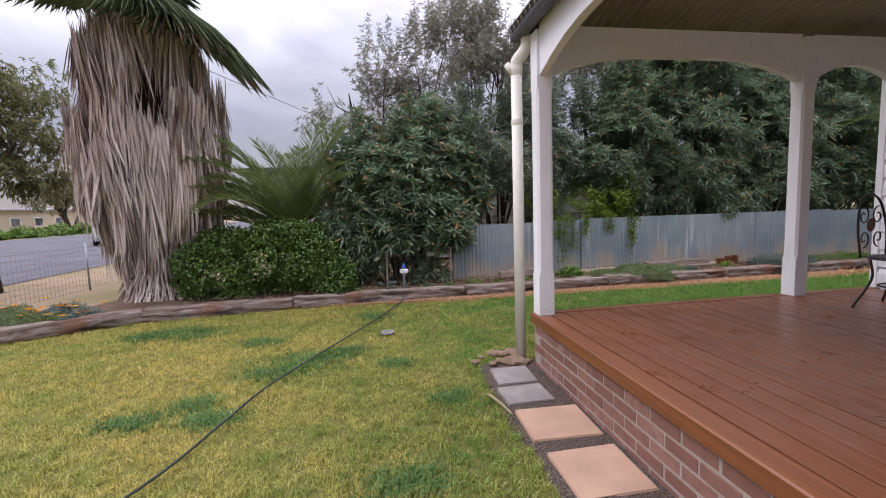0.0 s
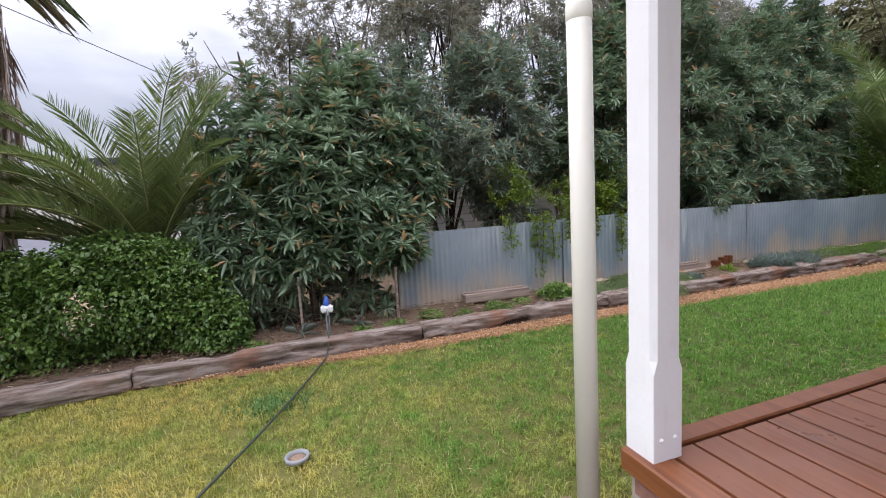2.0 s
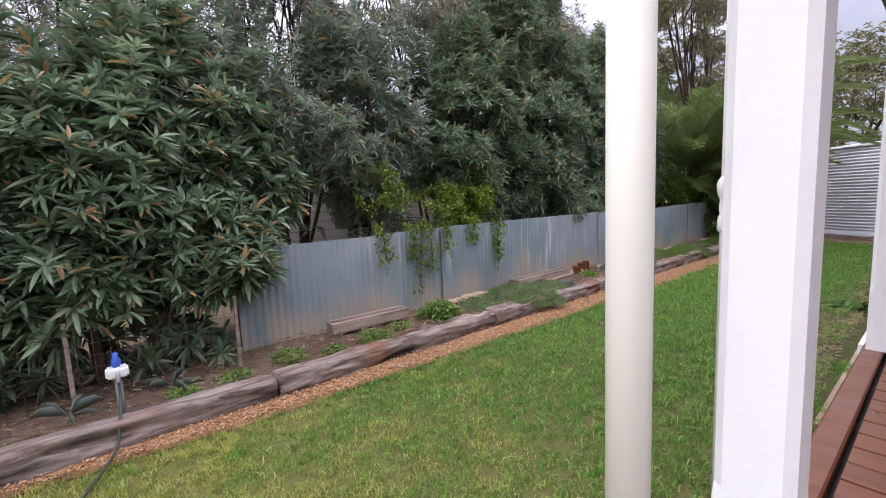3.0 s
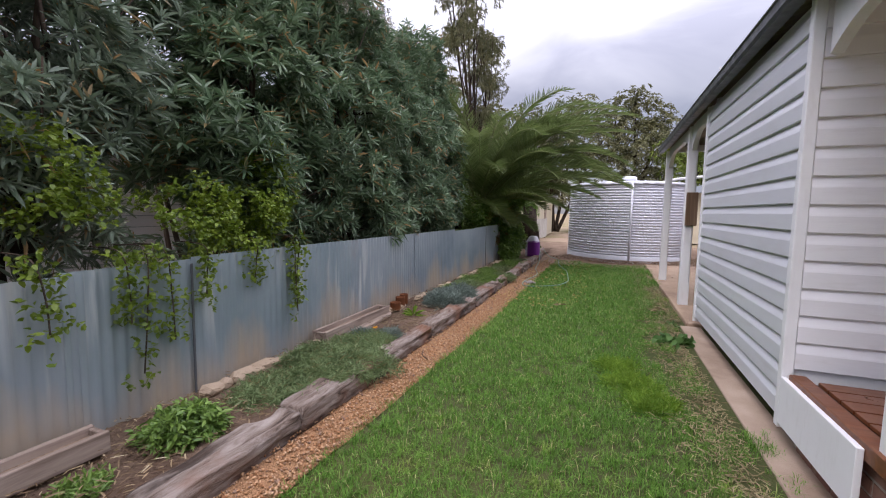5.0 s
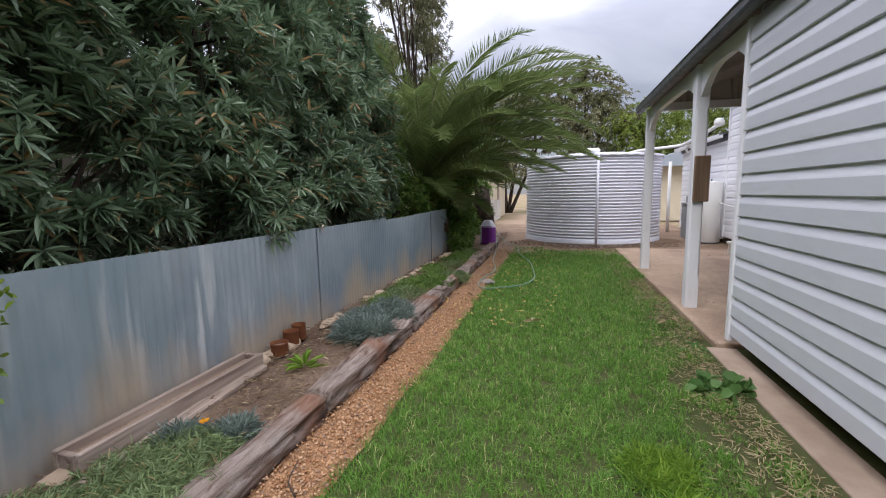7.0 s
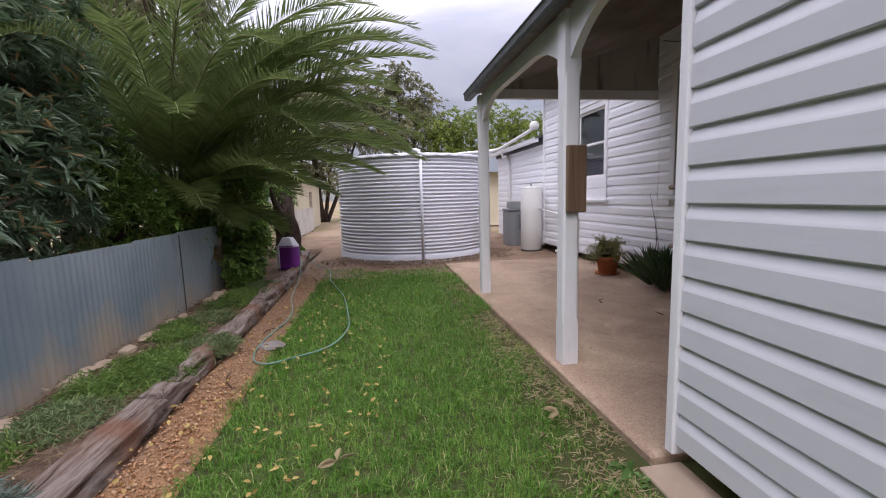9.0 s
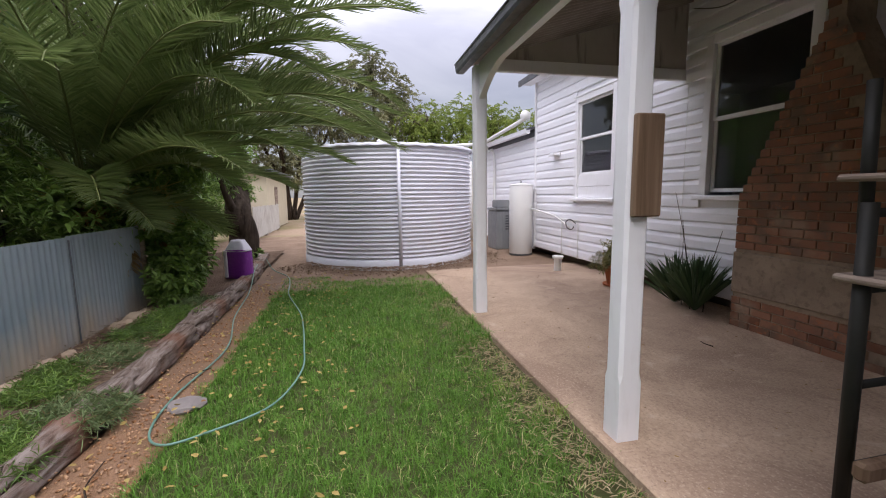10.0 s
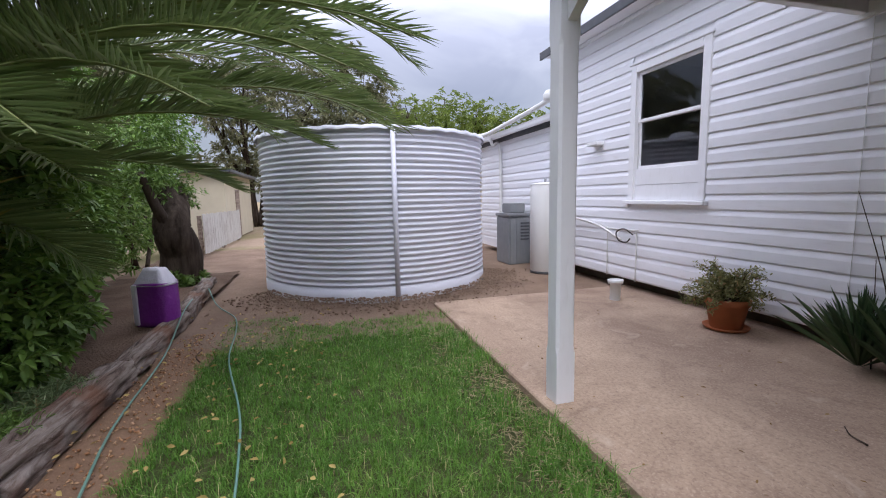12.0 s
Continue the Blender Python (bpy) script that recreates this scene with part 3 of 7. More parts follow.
tagged(part("floor_house", box(8.5, -4.9, 0.3, 17.2, 0.6, 0.5), plank_wood), "timber floor inside the house", "floor", kind="structure")
# main roof and lean-to roof
def roof_slab(name, pts, label, material):
    b = bmesh.new()
    lo = [b.verts.new(p) for p in pts]
    hi = [b.verts.new((p[0], p[1], p[2] + 0.05)) for p in pts]
    b.faces.new(lo[::-1])
    b.faces.new(hi)
    for i in range(4):
        b.faces.new((lo[i], lo[(i + 1) % 4], hi[(i + 1) % 4], hi[i]))
    return tagged(part(name, b, material), label, "roof", kind="structure")


roof_slab("roof_main_north", [(8.3, 1.05, 4.13), (17.65, 1.05, 4.13), (17.65, -2.2, 5.8), (8.3, -2.2, 5.8)], "grey corrugated main roof slope above the weatherboard wall", grey_trim)
roof_slab("roof_main_south", [(8.3, -5.4, 4.13), (8.3, -2.2, 5.8), (17.65, -2.2, 5.8), (17.65, -5.4, 4.13)], "grey corrugated main roof slope at the back", grey_trim)
roof_slab("roof_lean_to", [(17.3, 0.95, 3.02), (21.8, 0.95, 3.02), (21.8, -5, 3.9), (17.3, -5, 3.9)], "grey low roof of the rear addition", grey_trim)
trim("eave_lining_main", 8.3, 0.76, 4.09, 17.6, 1.04, 4.125, "white soffit board under the main eave")
trim("fascia_main", 8.3, 1.05, 4.06, 17.66, 1.09, 4.2, "grey fascia of the main roof", grey_trim)


def gutter_profile(length):
    b = bmesh.new()
    prof = [(0, 0.0), (0.085, 0.0), (0.10, 0.03), (0.105, 0.095), (0.117, 0.10), (0.117, 0.108), (0.097, 0.108), (0.09, 0.035), (0.08, 0.01), (0.01, 0.01), (0.01, 0.11), (0, 0.11)]
    rows = [[b.verts.new((x, y, z)) for y, z in prof] for x in (0, length)]
    n = len(prof)
    for i in range(n):
        b.faces.new((rows[0][i], rows[1][i], rows[1][(i + 1) % n], rows[0][(i + 1) % n]))
    b.faces.new(rows[0])
    b.faces.new(rows[1][::-1])
    bmesh.ops.recalc_face_normals(b, faces=b.faces[:])
    return b


g = tagged(part("gutter_north", gutter_profile(11.55), grey_trim), "charcoal steel gutter along the long eave", "gutter", kind="structure")
g.matrix_basis = Matrix.Translation((12.95, 3.765, 2.985)) @ pose(0, 0, 0, 0, 0, 180) @ Matrix.Diagonal((1, -1, 1, 1))
g = tagged(part("gutter_west", gutter_profile(7.7), grey_trim), "charcoal steel gutter along the front eave", "gutter", kind="structure")
g.matrix_basis = Matrix.Translation((1.39, -3.85, 2.985)) @ pose(0, 0, 0, 0, 0, 90)
g = tagged(part("gutter_lean_to", gutter_profile(4.5), white_paint), "white gutter of the rear addition", "gutter", kind="structure")
g.matrix_basis = Matrix.Translation((17.3, 0.93, 2.93))
trim("fascia_lean_to", 17.31, 0.775, 2.86, 21.75, 0.80, 3.06, "grey fascia of the rear addition", grey_trim)


def arched_beam(name, x0, x1, y, low_end, low_mid, top, label, bracket=0.6, end0=True, end1=True):
    """A verandah beam whose underside rises in an arch between two posts."""
    b = bmesh.new()
    n = 28
    cols = []
    for i in range(n + 1):
        t = i / n
        x = x0 + (x1 - x0) * t
        d0 = min(1, (x - x0) / bracket) if end0 else 1
        d1 = min(1, (x1 - x) / bracket) if end1 else 1
        low = low_mid - (low_mid - low_end) * ((1 - d0) ** 2 + (1 - d1) ** 2)
        cols.append([b.verts.new(p) for p in ((x, y - 0.035, low), (x, y + 0.035, low), (x, y + 0.035, top), (x, y - 0.035, top))])
    for a, c in zip(cols, cols[1:]):
        for k in range(4):
            b.faces.new((a[k], c[k], c[(k + 1) % 4], a[(k + 1) % 4]))
    b.faces.new(cols[0])
    b.faces.new(cols[-1][::-1])
    bmesh.ops.recalc_face_normals(b, faces=b.faces[:])
    return tagged(part(name, b, white_paint), label, "beam", kind="structure")


PY = 3.61
arched_beam("beam_deck_north", 1.55, 4.10, PY, 2.60, 2.79, 3.03, "white painted arched verandah beam over the deck", 0.9)
arched_beam("beam_deck_end", 4.24, 5.23, PY, 2.60, 2.76, 3.03, "white painted arched verandah beam over the deck", 0.5)
arched_beam("beam_patio_end", 8.43, 9.76, 3.64, 2.62, 2.88, 3.03, "white painted arched verandah beam over the patio", 0.55)
arched_beam("beam_patio", 9.90, 12.59, 3.64, 2.62, 2.88, 3.03, "white painted arched verandah beam over the patio", 0.75)
wb = arched_beam("beam_deck_west", -3.3, 3.47, 0, 2.60, 2.79, 3.03, "white painted arched verandah beam along the front", 0.9)
wb.matrix_basis = Matrix.Translation((1.475, 0.06, 0)) @ pose(0, 0, 0, 0, 0, 90)
trim("patio_end_tie", 12.68, 0.78, 2.97, 12.75, 3.55, 3.11, "white beam across the end of the patio roof")
b = bmesh.new()
vs = [b.verts.new(p) for p in ((12.70, 0.78, 3.11), (12.70, 3.55, 3.11), (12.70, 0.78, 3.93))]
vs2 = [b.verts.new((12.725, v.co.y, v.co.z)) for v in vs]
b.faces.new(vs)
b.faces.new(vs2[::-1])
for i in range(3):
    b.faces.new((vs[i], vs2[i], vs2[(i + 1) % 3], vs[(i + 1) % 3]))
m = Mat("stained_infill_sheet", 0.7, 0, 0.3)
c = m.mix(m.span(m.noise(1.2, 5), 0.35, 0.7, 0, 1), (0.52, 0.485, 0.44), (0.40, 0.365, 0.33))
c = m.mix(m.span(m.noise(7, 5, (1, 1, 0.12)), 0.56, 0.66, 0, 0.7), c, (0.15, 0.12, 0.10))
m.colour(c)
tagged(part("patio_gable_infill", b, m.m), "brown-grey stained sheet infill under the patio roof", "infill", kind="structure")


def verandah_post(at, height):
    """A square timber post with chamfered middle."""
    p = thing("verandah_post", "white painted square timber verandah post with chamfered edges", "post", at, "verandah posts")
    h, c = 0.072, 0.02
    b = bmesh.new()
    rings = []
    for z, cut in ((0, 0.003), (0.36, 0.003), (0.41, c), (height - 0.52, c), (height - 0.46, 0.003), (height, 0.003)):
        rings.append([b.verts.new((sx, sy, z)) for sx, sy in ((h, h - cut), (h - cut, h), (cut - h, h), (-h, h - cut), (-h, cut - h), (cut - h, -h), (h - cut, -h), (h, cut - h))])
    for lo, hi in zip(rings, rings[1:]):
        for i in range(8):
            b.faces.new((lo[i], lo[(i + 1) % 8], hi[(i + 1) % 8], hi[i]))
    b.faces.new(rings[0][::-1])
    b.faces.new(rings[-1])
    part("shaft", b, white_paint, p)
    for s in (-0.035, 0.035):
        part("bolt", lathe([(0.009, 0), (0.009, 0.006), (0.005, 0.009)], 10), white_paint, p, at=pose(s, -h, 0.09, 90))
    return p


for x, y, z, top in ((1.487, 3.605, 0.5, 2.98), (4.17, PY, 0.5, 3.0), (9.83, 3.65, 0.05, 3.0), (12.66, 3.65, 0.05, 3.0), (1.475, -3.3, 0.5, 2.98)):
    verandah_post((x, y, z), top - z)

# downpipe at the deck's corner
dp = thing("downpipe", "cream round plastic downpipe beside the verandah post", "downpipe", (1.335, 3.825, 0))
part("pipe", tube([(0, 0, -0.05), (0, 0, 2.76)], 0.05, 16), cream_pvc, dp)
part("elbow", tube(curve_points([(0, 0, 2.74), (0.005, -0.01, 2.81), (0.05, -0.05, 2.87), (0.075, -0.075, 2.92), (0.075, -0.08, 3.0)], 6), 0.055, 16), cream_pvc, dp)
part("pipe_collar", lathe([(0.05, 2.68), (0.057, 2.69), (0.057, 2.77), (0.05, 2.78)], 16, False), cream_pvc, dp)
part("pipe_collar", lathe([(0.05, 2.235), (0.0525, 2.24), (0.0525, 2.29), (0.05, 2.295)], 16, False), cream_pvc, dp)
part("branch_stub", tube([(-0.03, 0.0, 2.70), (-0.085, 0.02, 2.79)], 0.03, 12), cream_pvc, dp)

cd = thing("conduit", "thin white pipe with a bulging fitting fixed to the verandah post", "conduit", (1.478, 3.686, 0.5))
part("pipe", tube([(0, 0, 0), (0, 0, 2.45)], 0.009, 10), white_plastic, cd)
part("fitting", lathe([(0.009, 0.96), (0.014, 0.965), (0.014, 0.99), (0.010, 1.0), (0.012, 1.015), (0.010, 1.03), (0.015, 1.045), (0.017, 1.06), (0.015, 1.072), (0.009, 1.08)], 14), white_plastic, cd)
part("clip", box(-0.016, -0.009, 0.06, 0.016, 0.012, 0.08, 0.003), white_plastic, cd)

# ---- deck ----
deck = thing("deck", "red-brown oiled timber deck raised on a brick base", "deck", (0, 0, 0), kind="structure")
# joists coloured near black so the plank gaps look deeply shaded
part("joist_frame", box(1.56, -3.6, 0.30, 5.24, 3.60, 0.445), black_iron, deck)
part("edge_board", box(1.385, -3.6, 0.405, 1.52, 3.68, 0.502, 0.008), edge_timber, deck, "orange-brown edge board")
part("north_edge_board", box(1.522, 3.60, 0.405, 5.23, 3.70, 0.500, 0.008), deck_timber, deck)
plank = box(-0.0655, -3.59, -0.024, 0.0655, 3.575, 0, 0.0015)
plank_me = bpy.data.meshes.new("plank")
plank.to_mesh(plank_me)
plank.free()
plank_me.materials.append(deck_timber)
x = 1.597
while x < 5.2:
    part("plank", plank_me, None, deck, at=pose(x, 0, 0.5 + random.uniform(-0.0015, 0.0015)))
    x += 0.1445
part("mortar_wall", box(1.415, -3.6, -0.06, 1.54, 3.645, 0.402), mortar, deck)
part("mortar_wall", box(1.54, 3.55, -0.06, 5.2, 3.645, 0.402), mortar, deck)
part("white_edge_strip", box(4.3, 3.702, 0.14, 5.255, 3.735, 0.470, 0.004), white_paint, deck)

# ---- water tank ----
tank = thing("water_tank", "large pale grey corrugated steel rainwater tank on bare soil", "water tank", (18.15, 4.25, 0.0))
R = 2.0
prof = [(R - 0.01, 0), (R - 0.01, 0.22)]
z = 0.22
while z < 2.52:
    for k in range(8):
        prof.append((R - 0.013 + 0.020 * math.sin(2 * math.pi * k / 8 - math.pi / 2), z + 0.086 * k / 8))
    z += 0.086
prof += [(R - 0.01, z)]
part("shell", lathe(prof, 112), tank_steel, tank)
part("base_ring", lathe([(R + 0.004, -0.03), (R + 0.012, 0.0), (R + 0.012, 0.19), (R + 0.0, 0.2)], 112, False), tank_steel, tank)
b = bmesh.new()
top = []
for j, (r, h) in enumerate(((R + 0.05, -0.05), (R + 0.05, 0.0), (1.2, 0.09), (0.3, 0.15))):
    top.append([b.verts.new((r * math.cos(a), r * math.sin(a), z + h + (0.010 * math.sin(a * 40) if j < 3 else 0))) for a in (2 * math.pi * i / 156 for i in range(156))])
for lo, hi in zip(top, top[1:]):
    for i in range(156):
        b.faces.new((lo[i], lo[(i + 1) % 156], hi[(i + 1) % 156], hi[i])).smooth = True
b.faces.new(top[-1])
part("lid", b, tank_steel, tank)
part("seam_pipe", tube([(-2.05, -0.02, -0.05), (-2.05, -0.02, 2.50)], 0.036, 10), tank_steel, tank)
part("inlet_strainer", lathe([(0.25, 2.68), (0.25, 2.82), (0.2, 2.86)], 24), tank_steel, tank)

# ---- corrugated fence ----
fence = thing("corrugated_fence", "low weathered galvanised corrugated iron fence with tan dirt along its foot", "fence", (0, 7.86, 0))
joints = [1.42, 3.21, 4.04, 6.10, 8.05, 9.9, 11.35, 12.40, 13.78]
for i, (a, e) in enumerate(zip(joints, joints[1:])):
    s = part("corrugated_sheet", corrugated(e - a + 0.076, 1.12 + random.uniform(-0.02, 0.02)), fence_steel, fence)
    lean = random.uniform(-0.35, 0.35)
    s.matrix_basis = Matrix.Translation((a, 0.004 * (i % 2), 0.05)) @ pose(0, 0, 0, 90 + lean, 0, 0)
for x in (4.03, 12.39):
    part("seam_edge", box(x - 0.008, -0.022, 0.05, x + 0.008, -0.014, 1.14), grey_trim, fence)
part("fence_rail", box(1.45, 0.04, 1.0, 13.8, 0.09, 1.07), plank_wood, fence)
for x in (1.5, 3.0, 5.6, 8.2, 10.8):
    part("fence_post", box(x, 0.09, 0, x + 0.09, 0.18, 1.08, 0.01), plank_wood, fence)
part("end_post", tube([(13.87, 0.02, 0), (13.88, 0.03, 1.2)], 0.055, 8), plank_wood, fence)


# ---- timber sleepers ----
def sleeper(a, e, w=0.2, h=0.2, rot=0.0, z=0.0, seed=0):
    """An old hardwood sleeper from a to e on the plan, its edges worn, its face checked and hollowed."""
    a, e = Vector((*a, 0)), Vector((*e, 0))
    L = (e - a).length
    n, k = max(12, int(L / 0.035)), 12
    outline = []
    for q in range(4 * k):
        t = q / k
        side, f = int(t), t - int(t)
        u, v = ((-1 + 2 * f, -1), (1, -1 + 2 * f), (1 - 2 * f, 1), (-1, 1 - 2 * f))[side]
        m_ = max(abs(u), abs(v))
        r = 1 - 0.12 * (min(abs(u), abs(v)) / m_) ** 4
        outline.append((u * r, v * r))
    verts, faces = [], []
    for i in range(n + 1):
        x = L * i / n
        end = 0.94 if i in (0, n) else 1.0
        for u, v in outline:
            d = noise.noise((x * 1.1 + seed * 7, u * 1.5, v * 1.5)) * 0.022 + noise.noise((x * 6 + seed, u * 5, v * 5)) * 0.007
            hole = noise.noise((x * 1.7 + seed * 3.1, v * 0.9, 4.0 + u * 0.3))
            if hole > 0.32:
                d -= (hole - 0.32) * (0.16 + rot * 0.25)
            d += rot * noise.noise((x * 4, u * 3 + seed, v * 3)) * 0.05
            d -= 0.030 * max(0.0, 0.12 - abs(noise.noise((x * 1.1 + seed * 5, u * 3.2, v * 3.2 + seed))))
            verts.append((x, (w / 2 * u) * end + d * u, z + h / 2 + (h / 2 * v) * end + d * v))
    m4 = len(outline)
    for i in range(n):
        for q in range(m4):
            faces.append((i * m4 + q, i * m4 + (q + 1) % m4, (i + 1) * m4 + (q + 1) % m4, (i + 1) * m4 + q))
    faces.append(tuple(range(m4))[::-1])
    faces.append(tuple(n * m4 + q for q in range(m4)))
    label = "rotted dark grey timber sleeper edging the garden bed" if rot > 0.3 else "weathered grey-brown timber sleeper edging the garden bed"
    ob = tagged(part("timber_sleeper", mesh_of("sleeper", verts, faces, True), sleeper_wood), label, "sleeper", "garden sleepers")
    ang = math.degrees(math.atan2(e.y - a.y, e.x - a.x))
    ob.matrix_basis = pose(a.x, a.y, 0, 0, 0, ang)
    return ob


line = [(-6.6, 4.85), (-4.9, 5.85), (-3.42, 6.62), (-1.35, 6.84), (1.42, 6.86), (4.02, 6.92), (5.3, 6.92), (6.4, 6.92), (8.2, 6.93), (9.6, 6.93), (11.2, 6.95), (12.6, 6.97), (14.2, 6.97), (15.9, 7.0), (18.4, 7.25)]
for i, (a, e) in enumerate(zip(line, line[1:])):
    d = Vector((e[0] - a[0], e[1] - a[1])).normalized() * 0.012
    sleeper((a[0] + d.x, a[1] + d.y), (e[0] - d.x, e[1] - d.y), 0.2 + 0.02 * (i % 3), 0.19 + 0.012 * (i % 2), 0.0 if i < 4 else 0.35 + 0.1 * (i % 2), -0.01, i)


# ---- vegetation ----
def unit(v):
    return v / np.maximum(np.linalg.norm(v, axis=-1, keepdims=True), 1e-9)


def leaf_mesh(name, pos, way, L, W, droop=0.2, fold=0.2, rng=RNG, shape=(0.36, 0.72), up=None):
    """Many folded, drooping leaves: pos and way (n, 3), lengths and widths (n,)."""
    n = len(pos)
    L, W = np.broadcast_to(L, n)[:, None], np.broadcast_to(W, n)[:, None]
    way = unit(way)
    ref = up if up is not None else np.array([0, 0, 1.0]) + rng.normal(0, 0.45, (n, 3))
    side = unit(np.cross(way, ref))
    nor = np.cross(side, way)
    down = np.array([0, 0, -1.0])
    a, b = shape
    c1 = pos + way * L * a + down * L * droop * a * a
    c2 = pos + way * L * b + down * L * droop * b * b
    tip = pos + way * L + down * L * droop
    pts = np.stack([pos, c1 + side * W / 2 + nor * W * fold, c2 + side * W * 0.38 + nor * W * fold * 0.7, tip, c2 - side * W * 0.38 + nor * W * fold * 0.7, c1 - side * W / 2 + nor * W * fold], 1)
    return quads(name, pts, 6, [(0, 1, 2, 3), (0, 3, 4, 5)])


def sphere_dirs(n, rng):
    return unit(rng.normal(0, 1, (n, 3)))


def lobe_points(lobes, n, rng, inner=0.35, gap=-0.15, gapscale=1.1, floor=0.15):
    """Points in the outer layers of overlapping lobes, with gaps, and the way outwards there."""
    lobes = np.array([(*c, *r) for c, r in lobes], dtype=float)
    w = (lobes[:, 3] * lobes[:, 4] + lobes[:, 4] * lobes[:, 5] + lobes[:, 3] * lobes[:, 5])
    k = int(n * 1.9)
    pick = rng.choice(len(lobes), k, p=w / w.sum())
    d = sphere_dirs(k, rng)
    r = 1 - inner * rng.random(k) ** 1.6
    wob = np.array([noise.noise((q[0] * 1.7 + i, q[1] * 1.7, q[2] * 1.7)) for q, i in zip(d, pick)])
    r = r * (1 + 0.35 * wob)
    p = lobes[pick, :3] + d * lobes[pick, 3:] * r[:, None]
    keep = np.array([noise.noise((q[0] * gapscale, q[1] * gapscale, q[2] * gapscale)) > gap for q in p]) & (p[:, 2] > floor)
    return p[keep][:n], d[keep][:n]


def whorls(p, d, m, tilt, rng, lift=0.6):
    """m leaf directions round each shoot tip: positions and ways for p (k, 3)."""
    k = len(p)
    axis = unit(d * 0.7 + np.array([0, 0, lift]) + rng.normal(0, 0.28, (k, 3)))
    a = unit(np.cross(axis, rng.normal(0, 1, (k, 3))))
    b = np.cross(axis, a)
    phi = (np.arange(m) * 2.4)[None, :] + rng.random((k, 1)) * 6.28
    th = np.radians(rng.uniform(*tilt, (k, m)))
    way = axis[:, None] * np.cos(th)[..., None] + (a[:, None] * np.cos(phi)[..., None] + b[:, None] * np.sin(phi)[..., None]) * np.sin(th)[..., None]
    base = p[:, None] - axis[:, None] * rng.uniform(0, 0.07, (k, m))[..., None]
    return base.reshape(-1, 3), way.reshape(-1, 3)


oleander_leaf = leafy("oleander_leaf", (0.095, 0.165, 0.08), (0.30, 0.395, 0.25), (0.40, 0.25, 0.11), 0.32, 0.5, 0.32)
olive_leaf = leafy("grey_olive_leaf", (0.19, 0.20, 0.15), (0.40, 0.40, 0.30), (0.30, 0.17, 0.10), 0.5, 0.35, 0.3)
silver_leaf = leafy("silver_oleander_leaf", (0.14, 0.20, 0.13), (0.36, 0.43, 0.33), (0.42, 0.27, 0.12), 0.36, 0.45, 0.32)
ivy_leaf = leafy("ivy_leaf", (0.075, 0.15, 0.03), (0.21, 0.33, 0.075), None, 0.35, 0.5, 0.3, 3.0)
vine_leaf = leafy("lime_vine_leaf", (0.11, 0.18, 0.018), (0.25, 0.33, 0.04), None, 0.4, 0.4, 0.4, 3.0)
palm_leaf = leafy("date_palm_leaf", (0.15, 0.22, 0.065), (0.37, 0.45, 0.18), None, 0.32, 0.6, 0.25)
m = Mat("palm_thatch", 0.85, 0, 0.15)
c = m.mix(m.island, (0.40, 0.325, 0.285), (0.70, 0.61, 0.565))
lock = m.noise(3.6, 4, (1, 1, 0.22), distort=0.4)
c = m.mix(m.span(lock, 0.54, 0.68, 0, 0.8), c, (0.19, 0.12, 0.08))
c = m.mix(m.span(m.noise(1.3, 3, (1, 1, 0.5)), 0.5, 0.7, 0, 0.5), c, (0.36, 0.24, 0.16))
c = m.mix(m.span(m.island, 0.90, 0.94, 0, 0.8), c, (0.15, 0.085, 0.05))
m.colour(c)
palm_old = m.m
dry_frond_leaf = leafy("dry_frond_leaf", (0.22, 0.13, 0.045), (0.36, 0.24, 0.09), None, 0.7, 0.2, 0.25, 2.0)
fan_leaf = leafy("fan_palm_leaf", (0.11, 0.16, 0.075), (0.27, 0.33, 0.17), None, 0.4, 0.45, 0.35)
gum_leaf = leafy("gum_leaf", (0.14, 0.15, 0.075), (0.30, 0.29, 0.15), None, 0.5, 0.35, 0.25, 0.6)
lime_tree_leaf = leafy("lime_tree_leaf", (0.14, 0.20, 0.035), (0.28, 0.34, 0.07), None, 0.5, 0.3, 0.35, 0.6)
street_leaf = leafy("street_tree_leaf", (0.12, 0.145, 0.06), (0.27, 0.27, 0.12), (0.26, 0.19, 0.05), 0.5, 0.3, 0.3, 0.8)
shrub_leaf = leafy("shrub_leaf", (0.10, 0.19, 0.035), (0.25, 0.38, 0.08), None, 0.4, 0.4, 0.25, 3.0)
grey_leaf = leafy("grey_tuft_leaf", (0.16, 0.21, 0.17), (0.30, 0.36, 0.32), None, 0.6, 0.25, 0.2, 3.0)
mound_leaf = leafy("feathery_leaf", (0.15, 0.22, 0.085), (0.30, 0.38, 0.18), (0.30, 0.24, 0.11), 0.55, 0.3, 0.25, 3.0)
strap_leaf = leafy("dark_strap_leaf", (0.04, 0.085, 0.035), (0.11, 0.18, 0.075), None, 0.35, 0.5, 0.2, 3.0)
clover_leaf = leafy("clover_leaf", (0.075, 0.17, 0.04), (0.17, 0.30, 0.09), None, 0.5, 0.3, 0.3, 3.0)
weed_leaf = leafy("bright_weed_leaf", (0.16, 0.30, 0.03), (0.28, 0.42, 0.06), None, 0.5, 0.3, 0.4, 3.0)
dry_leaf = leafy("fallen_leaf", (0.42, 0.30, 0.10), (0.62, 0.47, 0.18), (0.3, 0.16, 0.06), 0.7, 0.2, 0.3, 3.0)
bed_straw = leafy("bark_litter", (0.12, 0.075, 0.045), (0.36, 0.27, 0.16), (0.5, 0.42, 0.28), 0.85, 0.1, 0.1, 3.0)
straw = leafy("dry_straw", (0.34, 0.27, 0.15), (0.50, 0.41, 0.26), (0.2, 0.13, 0.08), 0.8, 0.15, 0.2, 3.0)
